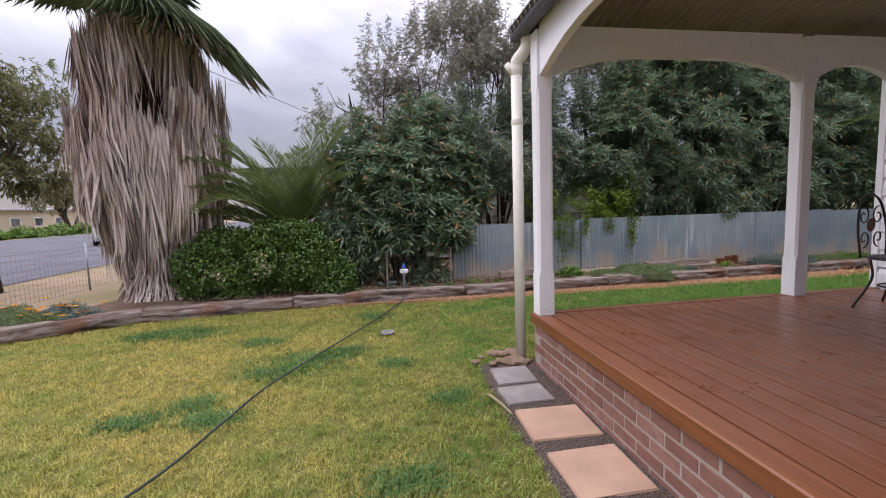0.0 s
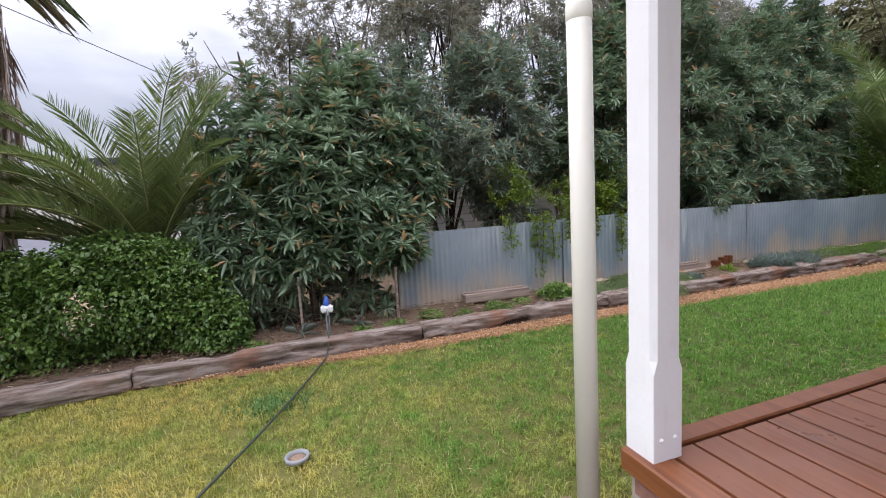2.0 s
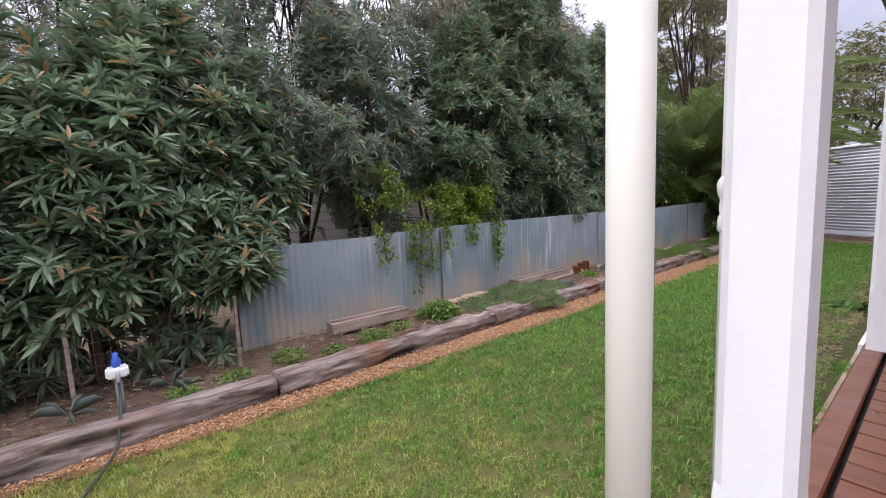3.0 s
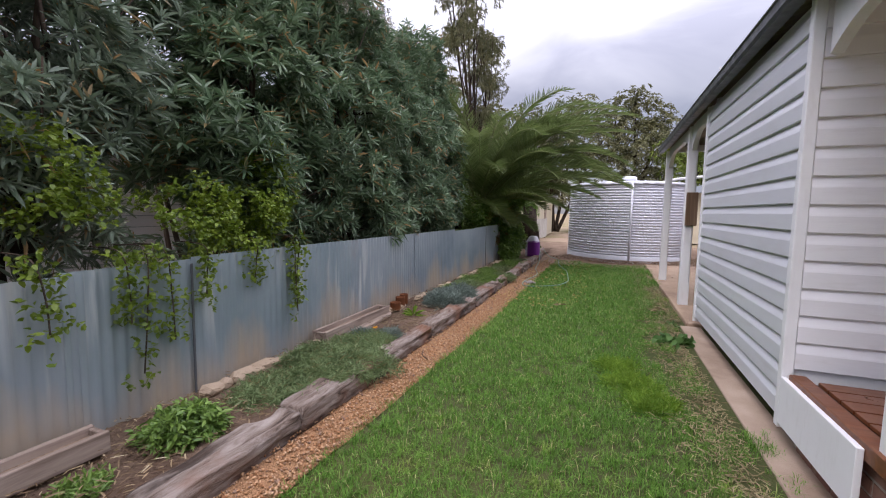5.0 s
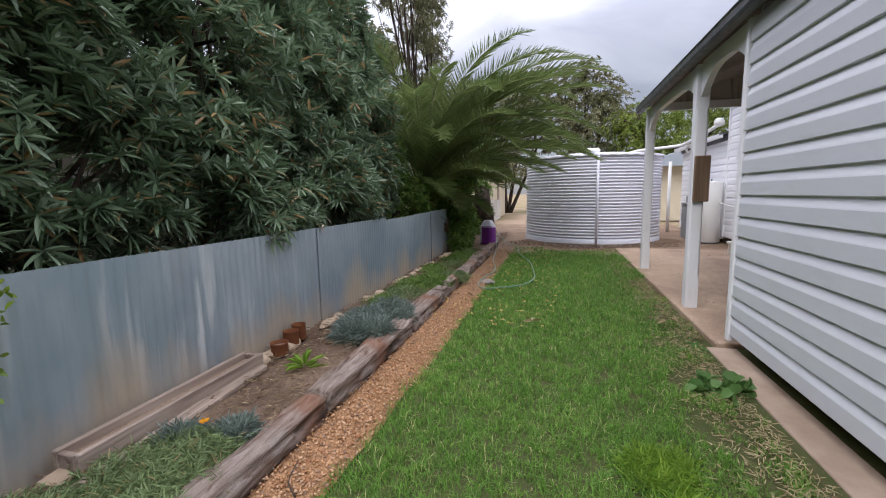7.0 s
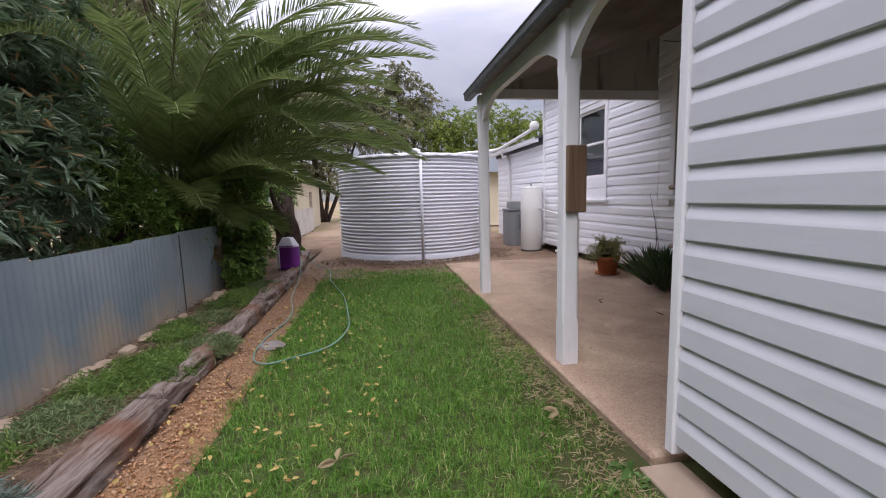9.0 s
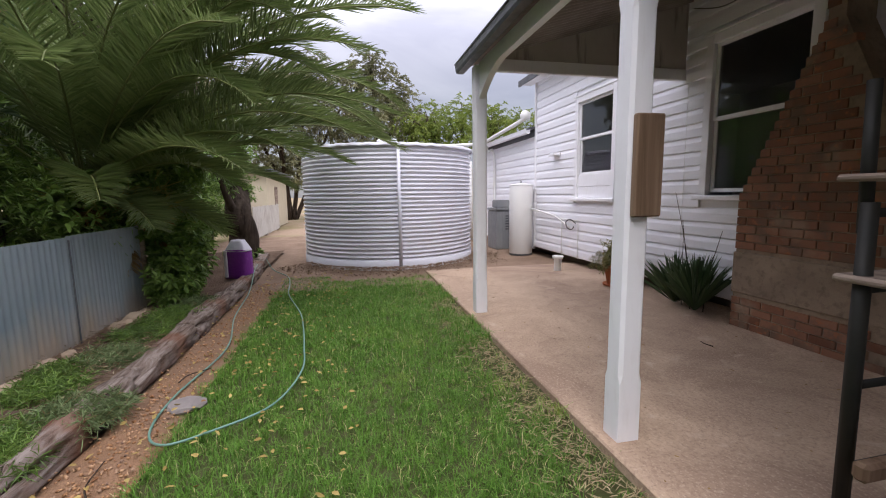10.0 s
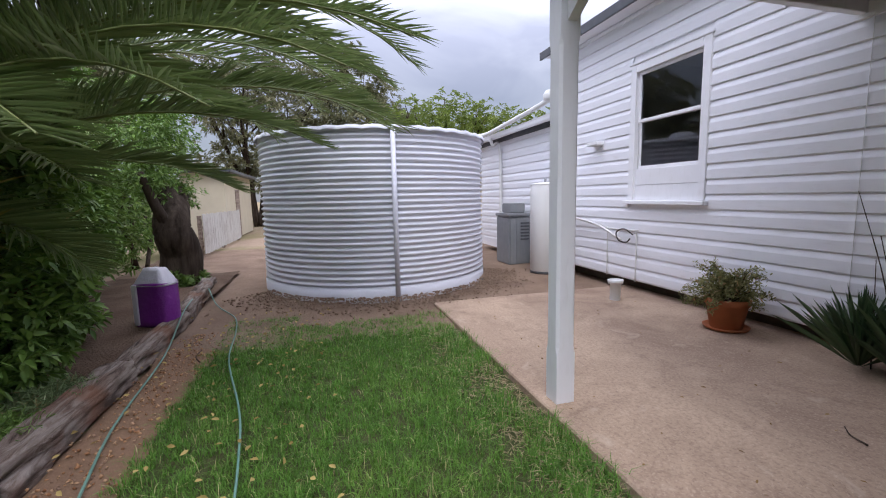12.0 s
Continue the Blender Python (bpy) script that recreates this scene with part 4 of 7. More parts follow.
flower_mat = leafy("orange_petal", (0.75, 0.26, 0.01), (0.85, 0.45, 0.02), None, 0.6, 0.2, 0.3, 3.0)


def bush(name, label, category, at, lobes, count, m, size, width, leaf, stems=5, tilt=(25, 95), seed=1, group="", trunk_r=0.05, inner=0.4, gap=-0.2, droop=0.18, lift=0.6, leaders=0):
    """A shrub or tree: trunk and limbs that reach into a crown of single leaves."""
    rng = np.random.default_rng(seed)
    ob = thing(name, label, category, (*at, 0), group)
    local = [((c[0] - at[0], c[1] - at[1], c[2]), r) for c, r in lobes]
    wood = None
    for i in range(stems):
        c, r = local[i % len(local)]
        sx, sy = rng.uniform(-0.25, 0.25, 2) if stems > 1 else (0, 0)
        j = rng.normal(0, 0.12, (3, 3))
        top = Vector(c) + Vector((0, 0, r[2] * 0.3))
        pts = curve_points([(sx, sy, -0.05), Vector((sx, sy, 0)).lerp(top, 0.35) + Vector(j[0]) + Vector((0, 0, 0.2)), Vector((sx, sy, 0)).lerp(top, 0.7) + Vector(j[1]), top], 4)
        wood = tube(pts, trunk_r, 7, wood, trunk_r * 0.3)
        for q in range(4):
            s = pts[min(len(pts) - 1, 4 + 2 * q)]
            e = Vector(c) + Vector(sphere_dirs(1, rng)[0]) * min(r) * 0.85
            wood = tube([s, s.lerp(e, 0.5) + Vector(rng.normal(0, 0.08, 3)), e], trunk_r * 0.45, 5, wood, trunk_r * 0.12)
    if wood:
        part("trunk", wood, bark, ob)
    p, d = lobe_points(local, count, rng, inner, gap)
    if leaders:
        high = np.argsort(-(p[:, 2] + rng.normal(0, 0.35, len(p))))[:leaders]
        add, out = [], []
        for j in high:
            ax = unit(np.array([rng.normal(0, 0.22), rng.normal(0, 0.22), 1.0]))
            for q in range(rng.integers(3, 7)):
                add.append(p[j] + ax * 0.11 * (q + 1))
                out.append(ax)
        p, d = np.concatenate([p, add]), np.concatenate([d, out])
    base, way = whorls(p, d, m, tilt, rng, lift)
    L = rng.uniform(0.7, 1.15, len(base)) * size
    part("crown", leaf_mesh("crown", base, way, L, L * width, droop, 0.2, rng), leaf, ob)
    return ob


OL = "tall dark green oleander shrub behind the iron fence"
front_shrub = bush("oleander", "dark green oleander shrub spilling over the sleepers", "shrub", (0.45, 8.1), [((0.4, 7.95, 0.95), (0.9, 0.6, 0.85)), ((1.3, 7.95, 1.0), (0.6, 0.4, 0.75)), ((-0.45, 8.0, 1.0), (0.7, 0.55, 0.8)), ((0.6, 8.2, 1.75), (1.1, 0.75, 0.8)), ((-0.7, 7.85, 0.6), (0.5, 0.35, 0.5)), ((1.5, 8.35, 1.75), (0.8, 0.65, 0.7)), ((-0.1, 8.5, 2.1), (0.9, 0.7, 0.7)), ((1.1, 8.6, 2.5), (0.9, 0.7, 0.6)), ((1.4, 7.62, 0.75), (0.45, 0.3, 0.62))], 2300, 15, 0.20, 0.20, oleander_leaf, 6, (38, 88), seed=2, group="oleander shrubs", inner=0.45, gap=-0.3, leaders=60)
rg = np.random.default_rng(63)
q_, d_ = lobe_points([((0.0, -0.25, 1.9), (1.3, 0.55, 0.9)), ((0.5, -0.2, 1.1), (1.0, 0.5, 0.9))], 17, rg, 0.1, -0.6)
base, way = whorls(q_ + d_ * 0.06, d_, 16, (5, 75), rg)
tagged(part("flower_heads", leaf_mesh("flower_heads", base, way, rg.uniform(0.04, 0.10, len(base)), 0.022, 0.3, 0.3, rg), leafy("spent_flower", (0.30, 0.19, 0.10), (0.52, 0.40, 0.22), None, 0.7, 0.2, 0.3, 3.0), front_shrub, "brown dried flower heads"), kind="stuff")
hedge = [
    ((1.9, 9.2), [((1.7, 9.0, 2.2), (1.0, 0.9, 1.1)), ((2.3, 9.3, 2.9), (1.1, 0.9, 0.85)), ((1.3, 9.6, 2.7), (0.9, 0.9, 0.8))]),
    ((3.7, 9.3), [((3.4, 8.9, 2.2), (1.1, 0.8, 1.1)), ((3.9, 9.3, 3.0), (1.2, 1.0, 0.9))]),
    ((5.7, 9.2), [((5.5, 8.95, 2.1), (1.25, 0.9, 1.15)), ((5.9, 9.1, 3.2), (1.3, 1.1, 1.0)), ((6.3, 8.6, 1.7), (0.7, 0.55, 0.6))]),
    ((7.6, 9.1), [((7.3, 8.8, 2.1), (1.15, 0.9, 1.1)), ((7.8, 8.9, 3.3), (1.35, 1.1, 1.2)), ((7.4, 9.3, 4.5), (1.2, 1.0, 1.0)), ((8.2, 8.5, 1.65), (0.7, 0.55, 0.6)), ((7.5, 8.15, 1.5), (0.8, 0.42, 0.5))]),
    ((9.7, 9.2), [((9.4, 8.9, 2.1), (1.2, 0.9, 1.1)), ((9.8, 9.0, 3.3), (1.3, 1.1, 1.2)), ((10.2, 8.55, 1.7), (0.7, 0.55, 0.6)), ((9.1, 8.15, 1.6), (0.9, 0.42, 0.55))]),
    ((11.5, 9.4), [((11.3, 9.0, 2.0), (1.0, 0.85, 1.0)), ((11.5, 9.3, 3.2), (1.15, 1.0, 1.1)), ((11.3, 9.6, 4.5), (1.0, 0.9, 0.9))]),
]
for i, (at, lobes) in enumerate(hedge):
    if i < 2:
        bush("oleander", "tall silvery grey-green oleander shrub behind the iron fence", "shrub", at, lobes, 1500, 14, 0.165, 0.17, silver_leaf, 7, (35, 82), seed=20 + i, group="oleander shrubs", inner=0.6, gap=-0.08, leaders=90)
    else:
        bush("oleander", OL, "shrub", at, lobes, 2500, 13, 0.185, 0.17, oleander_leaf, 7, (35, 82), seed=20 + i, group="oleander shrubs", inner=0.75, gap=-0.1, leaders=70)
bush("oleander", "tall dark oleander shrub behind the large palm", "shrub", (13.3, 9.9), [((12.7, 9.5, 2.6), (1.1, 0.8, 1.1)), ((13.2, 9.9, 3.8), (1.2, 0.9, 1.0)), ((14.9, 10.3, 3.0), (1.3, 0.8, 1.4)), ((16.6, 10.5, 2.8), (1.2, 0.8, 1.4))], 1700, 14, 0.2, 0.17, oleander_leaf, 7, (35, 82), seed=29, group="oleander shrubs", inner=0.5, gap=-0.2, leaders=50)
GT = "grey-green small-leaved tree rising behind the shrubs"
for i, (at, lobes) in enumerate([
    ((0.6, 10.6), [((-0.8, 10.8, 3.2), (1.0, 0.9, 1.0)), ((-0.5, 10.6, 4.1), (0.9, 0.8, 0.7)), ((0.4, 10.6, 4.7), (0.9, 0.8, 0.8)), ((0.5, 10.5, 3.4), (1.2, 1.0, 1.1)), ((1.2, 10.7, 4.4), (1.2, 1.0, 1.0)), ((0.2, 10.7, 2.6), (1.0, 0.8, 1.0)), ((1.9, 10.6, 5.2), (1.1, 1.0, 0.9))]),
    ((3.2, 10.9), [((3.0, 10.0, 4.6), (1.4, 0.9, 0.9)), ((4.4, 10.2, 4.9), (1.2, 0.9, 0.9)), ((3.8, 10.8, 5.5), (1.3, 1.1, 1.0)), ((2.4, 10.8, 5.8), (1.0, 1.0, 0.9))]),
    ((6.4, 10.9), [((5.9, 9.9, 4.9), (1.5, 0.9, 0.9)), ((7.4, 10.3, 5.2), (1.2, 0.9, 0.9)), ((7.0, 10.8, 5.9), (1.4, 1.1, 1.0)), ((5.2, 10.8, 6.2), (1.0, 1.0, 0.9))]),
    ((9.6, 10.9), [((9.2, 9.9, 4.9), (1.4, 0.9, 0.9)), ((10.6, 10.2, 5.0), (1.1, 0.9, 0.9)), ((10.4, 10.7, 5.6), (1.3, 1.1, 1.0)), ((9.6, 10.9, 6.4), (1.3, 1.0, 0.8))]),
]):
    bush("grey_tree", GT, "tree", at, lobes, 2500, 9, 0.115, 0.18, olive_leaf, 9, seed=40 + i, group="grey-green trees", inner=0.8, gap=-0.12, trunk_r=0.04, leaders=120)
bush("gum_tree", "open-crowned gum tree with thin grey branches", "tree", (20.3, 10.6), [((19.3, 10.4, 7.4), (1.0, 0.9, 0.8)), ((20.5, 10.5, 9.0), (1.3, 1.0, 0.9)), ((21.3, 10.4, 7.4), (0.9, 0.9, 0.8)), ((18.7, 10.6, 9.4), (1.1, 0.9, 0.8)), ((20.0, 10.3, 6.0), (0.9, 0.8, 0.6)), ((19.6, 10.5, 10.6), (1.3, 1.0, 0.8)), ((17.6, 10.5, 8.2), (1.2, 0.9, 0.8)), ((16.6, 10.6, 9.6), (1.2, 0.9, 0.9)), ((22.4, 10.6, 9.2), (1.2, 0.9, 0.9)), ((18.0, 10.5, 10.8), (1.2, 0.9, 0.8))], 3000, 8, 0.15, 0.2, gum_leaf, 8, seed=60, inner=0.8, gap=0.0, trunk_r=0.07, droop=0.5, lift=-0.1)

# ivy mound by the palm
bush("ivy_mound", "glossy green ivy mound hanging over the sleepers", "shrub", (-2.0, 7.55), [((-2.7, 7.5, 0.62), (0.65, 0.4, 0.62)), ((-1.9, 7.5, 0.7), (0.7, 0.42, 0.66)), ((-1.1, 7.5, 0.6), (0.6, 0.4, 0.55)), ((-0.75, 7.35, 0.35), (0.4, 0.3, 0.35)), ((-1.6, 7.62, 1.1), (0.8, 0.35, 0.32)), ((-2.6, 7.6, 1.0), (0.5, 0.35, 0.35))], 10500, 4, 0.048, 0.8, ivy_leaf, 0, (40, 110), 5, inner=0.4, gap=-0.9, droop=0.35)
# lime vine on the fence
rng = np.random.default_rng(11)
vine = thing("lime_vine", "lime green small-leaved vine draped over the iron fence", "vine", (4.4, 7.9, 0))
p1, d1 = lobe_points([((-0.75, 0.12, 1.35), (0.4, 0.25, 0.3)), ((-0.1, 0.2, 1.5), (0.5, 0.35, 0.35)), ((0.45, 0.1, 1.45), (0.4, 0.3, 0.35)), ((0.8, 0.3, 1.85), (0.35, 0.3, 0.4)), ((-1.1, 0.2, 1.7), (0.35, 0.3, 0.4))], 1500, rng, 0.6, -0.1, 2.5)
stems = []
for x, zz in ((-0.75, 0.45), (-0.62, 0.62), (-0.9, 0.8), (0.66, 0.55), (0.74, 0.75), (0.2, 0.95), (-0.3, 0.9), (-1.35, 0.85)):
    top = Vector((x, -0.02, 1.25))
    low = Vector((x + rng.uniform(-0.1, 0.12), -0.10 - rng.uniform(0, 0.08), zz))
    pts = curve_points([(x, 0.2, 1.3), top + Vector((0, -0.1, 0.02)), top.lerp(low, 0.5) + Vector((0.03, -0.03, 0)), low], 5)
    stems.append(pts)
hang = np.array([tuple(q) for pts in stems for q in pts[5:] for _ in range(4)]) + rng.normal(0, 0.05, (sum(len(s[5:]) for s in stems) * 4, 3)) * (1, 0.5, 1)
pp = np.concatenate([p1, hang])
dd = np.concatenate([d1, rng.normal(0, 1, hang.shape)])
base, way = whorls(pp, dd, 4, (30, 110), rng)
part("leaves", leaf_mesh("vine_leaves", base, way, rng.uniform(0.03, 0.052, len(base)), 0.03, 0.2, 0.15, rng), vine_leaf, vine)
for pts in stems:
    part("stem", tube(pts, 0.005, 5), bark, vine)


# date palms
def frond(L, rng, lean, bend, leaflets=70, ll=0.42, twist=0.0):
    """One feather frond from the origin outwards along +x: its stalk and its leaflets."""
    n = 26
    pts = []
    ang = lean
    p = Vector((0, 0, 0))
    for i in range(n + 1):
        pts.append(p.copy())
        s = L / n
        p = p + Vector((math.cos(ang) * s, 0, math.sin(ang) * s))
        ang -= bend / n * (0.4 + 1.3 * i / n)
    P = np.array([tuple(q) for q in pts])
    t = np.linspace(0.2, 0.995, leaflets)
    idx = t * n
    i0 = np.minimum(idx.astype(int), n - 1)
    f = (idx - i0)[:, None]
    c = P[i0] * (1 - f) + P[i0 + 1] * f
    fwd = unit(P[i0 + 1] - P[i0])
    side = np.array([0, 1.0, 0])
    nor = unit(np.cross(fwd, side))
    nor = np.where(nor[:, 2:3] < 0, -nor, nor)
    pos, way, Ls = [], [], []
    ln = ll * np.clip(np.minimum(0.45 + t * 2.2, 1.0) * np.minimum(1, (1.05 - t) * 2.6 + 0.28), 0.2, 1)
    for sgn in (-1, 1):
        jit = rng.normal(0, 0.10, (leaflets, 3))
        w = unit(fwd * (0.55 + 0.7 * t[:, None]) + side * sgn * 0.85 + nor * (0.30 + 0.3 * rng.random((leaflets, 1))) + jit)
        pos.append(c)
        way.append(w)
        Ls.append(ln * rng.uniform(0.88, 1.08, leaflets))
    return pts, np.concatenate(pos), np.concatenate(way), np.concatenate(Ls)


def date_palm(label, at, base_z, fronds, L, leaf, seed, leaflets=70, ll=0.42, trunk_r=0.22, spread=(-0.15, 1.35), bend=1.5, extra=(), bare=None):
    """A feather palm; bare is a span of azimuths in which low fronds are missing."""
    rng = np.random.default_rng(seed)
    ob = thing("date_palm", label, "palm", (*at, 0))
    part("trunk", lathe([(trunk_r * 1.15, -0.05), (trunk_r * 0.95, base_z * 0.4), (trunk_r * 1.25, base_z * 0.8), (trunk_r * 0.7, base_z + 0.15)], 14), bark, ob)
    golden = math.radians(137.5)
    todo = [(i * golden + rng.uniform(-0.2, 0.2), spread[0] + (spread[1] - spread[0]) * (i + 0.5) / fronds + rng.uniform(-0.08, 0.08), L * rng.uniform(0.85, 1.1), bend * rng.uniform(0.75, 1.2)) for i in range(fronds)]
    if bare:
        todo = [q for q in todo if not (q[1] < 0.95 and bare[0] < math.degrees(q[0]) % 360 < bare[1])]
    todo += [(math.radians(a), math.radians(b), l, c) for a, b, l, c in extra]
    for az, lean, fl, bd in todo:
        pts, pos, way, Ls = frond(fl, rng, lean, bd, leaflets, ll)
        roll = rng.uniform(-0.35, 0.35)
        M = np.array((Matrix.Rotation(az, 3, "Z") @ Matrix.Rotation(0, 3, "Y")))
        off = np.array([0, 0, base_z])
        pos, way = pos @ M.T + off, way @ M.T
        spts = [Vector(M @ np.array(q) + off) for q in pts]
        f = part("frond", leaf_mesh("frond", pos, way, Ls, np.maximum(Ls * 0.038, 0.008) * rng.uniform(0.7, 1.1, len(Ls)), 0.12, 0.3, rng, (0.22, 0.6), up=np.array([0, 0, 1.0])), leaf, ob)
        part("stalk", tube(spts[::2], 0.018, 5, None, 0.005), stalk_mat, f)
    return ob


m = Mat("palm_stalk", 0.5, 0, 0.4)
m.colour(m.mix(m.noise(3, 3), (0.12, 0.16, 0.05), (0.24, 0.25, 0.09)))
stalk_mat = m.m
date_palm("young green date palm with arching feather fronds", (-1.45, 8.25), 0.95, 30, 2.15, palm_leaf, 3, 84, 0.38, 0.2, (0.5, 1.45), 1.15,
          [(200, 50, 2.6, 1.5), (235, 50, 2.3, 1.5), (185, 32, 2.4, 1.2), (300, 74, 2.5, 0.8), (215, 66, 2.5, 1.3), (330, 76, 2.5, 0.7), (190, 62, 2.6, 1.4), (345, 80, 2.4, 0.6), (170, 55, 2.6, 1.3), (195, 74, 2.6, 1.0), (5, 78, 2.4, 0.6), (178, 42, 2.6, 1.4), (205, 38, 2.4, 1.4)], (225, 340))
big = date_palm("large date palm with long drooping fronds over the fence end", (14.2, 8.6), 1.5, 19, 4.3, palm_leaf, 8, 130, 0.50, 0.3, (0.8, 1.5), 1.5,
          [(268, 52, 5.0, 1.65), (284, 50, 4.8, 1.65), (300, 52, 4.6, 1.6), (256, 46, 4.5, 1.55), (242, 54, 4.3, 1.6), (275, 68, 4.9, 1.75), (312, 44, 4.2, 1.4), (245, 76, 4.3, 1.8), (205, 48, 3.6, 1.4), (290, 74, 4.6, 1.8),
           (265, 30, 3.6, 1.0), (235, 25, 2.8, 1.0), (210, 20, 2.4, 0.9), (221, 66, 4.4, 1.75), (250, 63, 5.4, 1.5), (262, 61, 5.5, 1.45), (230, 70, 5.0, 1.45), (196, 62, 4.2, 1.6), (290, 25, 2.8, 1.0), (250, 5, 2.0, 0.8), (225, 8, 1.9, 0.8),
           (233, 28, 3.9, 1.0), (240, 32, 4.3, 1.05), (226, 24, 3.6, 0.9), (246, 36, 4.6, 1.1), (238, 44, 4.8, 1.2), (276, 34, 4.6, 1.1), (286, 36, 4.8, 1.15), (254, 70, 4.6, 1.75), (236, 64, 4.5, 1.75), (228, 46, 4.0, 1.5), (240, 66, 5.1, 1.5), (248, 58, 4.9, 1.3), (236, 50, 5.0, 1.15), (243, 46, 5.2, 1.1), (231, 52, 4.6, 1.1), (222, 44, 4.2, 1.1)])
rg = np.random.default_rng(88)
for i in range(8):
    a_ = math.radians(190 + 130 * i / 7)
    pts, pos, way, Ls = frond(rg.uniform(0.9, 1.3), rg, rg.uniform(-0.3, 0.35), 0.8, 40, 0.26)
    M = np.array(Matrix.Rotation(a_, 3, "Z"))
    part("dry_frond", leaf_mesh("dry_frond", pos @ M.T + np.array([0, 0, 1.35]), way @ M.T, Ls, 0.014, 0.35, 0.2, rg, up=np.array([0, 0, 1.0])), dry_frond_leaf, big, "brown dried lower frond")

golden_spine = leafy("golden_palm_spine", (0.30, 0.26, 0.06), (0.55, 0.46, 0.13), (0.36, 0.19, 0.06), 0.45, 0.4, 0.2, 2.0)
az = rg.uniform(3.3, 5.7, 34)
for i, a_ in enumerate(az):
    el = rg.uniform(0.1, 1.1)
    o = Vector((math.cos(a_) * math.cos(el), math.sin(a_) * math.cos(el), math.sin(el)))
    l = rg.uniform(0.7, 1.3)
    pts = curve_points([Vector((0, 0, 1.2)) + o * 0.12, Vector((0, 0, 1.2)) + o * l * 0.55, Vector((0, 0, 1.15)) + o * l], 3)
    st_ = part("frond_base", tube(pts, 0.016, 5, None, 0.006), golden_spine, big, "golden frond base with spiny leaflets")
    c = np.array([tuple(q) for q in pts[1:] for _ in range(7)])
    w = np.array(o)[None] * 0.7 + rg.normal(0, 0.6, (len(c), 3)) + np.array([0, 0, 0.15])
    part("spines", leaf_mesh("spines", c, w, rg.uniform(0.15, 0.42, len(c)), 0.011, 0.15, 0.3, rg, (0.25, 0.6)), golden_spine if i % 2 else palm_leaf, st_)

# fan palm with its skirt of dead fronds
rng = np.random.default_rng(21)
fan = thing("fan_palm", "tall fan palm with a thick skirt of hanging dead fronds", "palm", (-3.75, 8.0, 0))
part("trunk", lathe([(0.82, -0.05), (0.62, 0.12), (0.47, 0.35), (0.36, 0.8), (0.44, 2.2), (0.44, 4.0), (0.34, 5.2)], 18), bark, fan)
hubs = []
locks = [(rng.random() * 6.2832, 1.15 + 3.6 * ((i * 0.618) % 1.0), rng.uniform(0.72, 1.12)) for i in range(150)]
for i in range(900):
    q0, h0, push = locks[i % len(locks)]
    h = max(1.1, h0 + rng.normal(0, 0.12))
    lim = float(np.interp(h, [1.1, 1.5, 2.1, 3.1, 4.2, 4.8], [0.50, 0.74, 1.02, 1.10, 1.0, 0.8]))
    q = q0 + rng.normal(0, 0.10)
    r = max(0.34, lim * push * (0.72 + 0.28 * rng.random() ** 0.7))
    tilt_ = rng.normal(0, 0.10)
    flare = max(-0.05, rng.normal(0.0, 0.06)) + (0.35 if i % 29 == 0 else 0)
    k = 20
    sp = rng.normal(0, 0.14, k)
    o = np.array([math.cos(q), math.sin(q), 0.0])
    sd = np.array([-math.sin(q), math.cos(q), 0.0])
    base_ = o * r + np.array([0.10, 0, h]) + sd * sp[:, None] * 0.55 + rng.normal(0, 0.03, (k, 3)) + np.array([0, 0, 1.0]) * rng.normal(0, 0.10, (k, 1))
    w = np.array([0, 0, -1.0]) + o * (flare - 0.10 + rng.normal(0, 0.07, (k, 1))) + sd * (tilt_ * 0.8 + sp[:, None] * 0.1 + rng.normal(0, 0.06, (k, 1)))
    L = np.minimum(rng.uniform(0.5, 1.15) * rng.uniform(0.6, 1.1, k), h - 0.5)
    hubs.append((base_, w, L, np.repeat(o[None], k, 0)))
pos, way, L, out = (np.concatenate([g_[i] for g_ in hubs]) for i in range(4))
n = len(pos)
part("dead_fronds", leaf_mesh("skirt", pos, way, L, rng.uniform(0.012, 0.048, n), 0.06, 0.35, rng, (0.35, 0.75), up=out + rng.normal(0, 0.5, (n, 3))), palm_old, fan, "grey-tan dead fronds")
n = 1500
phi = rng.random(n) * 2 * np.pi
h = rng.uniform(0.12, 1.3, n)
rr = np.interp(h, [0.1, 0.35, 0.8], [0.66, 0.5, 0.39])
pos = np.stack([rr * np.cos(phi), rr * np.sin(phi), h], 1)
out = np.stack([np.cos(phi), np.sin(phi), np.zeros(n)], 1)
part("trunk_fibre", leaf_mesh("fibre", pos, np.array([0, 0, -1.0]) + out * rng.uniform(-0.1, 0.9, (n, 1)), rng.uniform(0.15, 0.45, n), 0.03, 0.1, 0.3, rng, up=out), palm_old, fan)
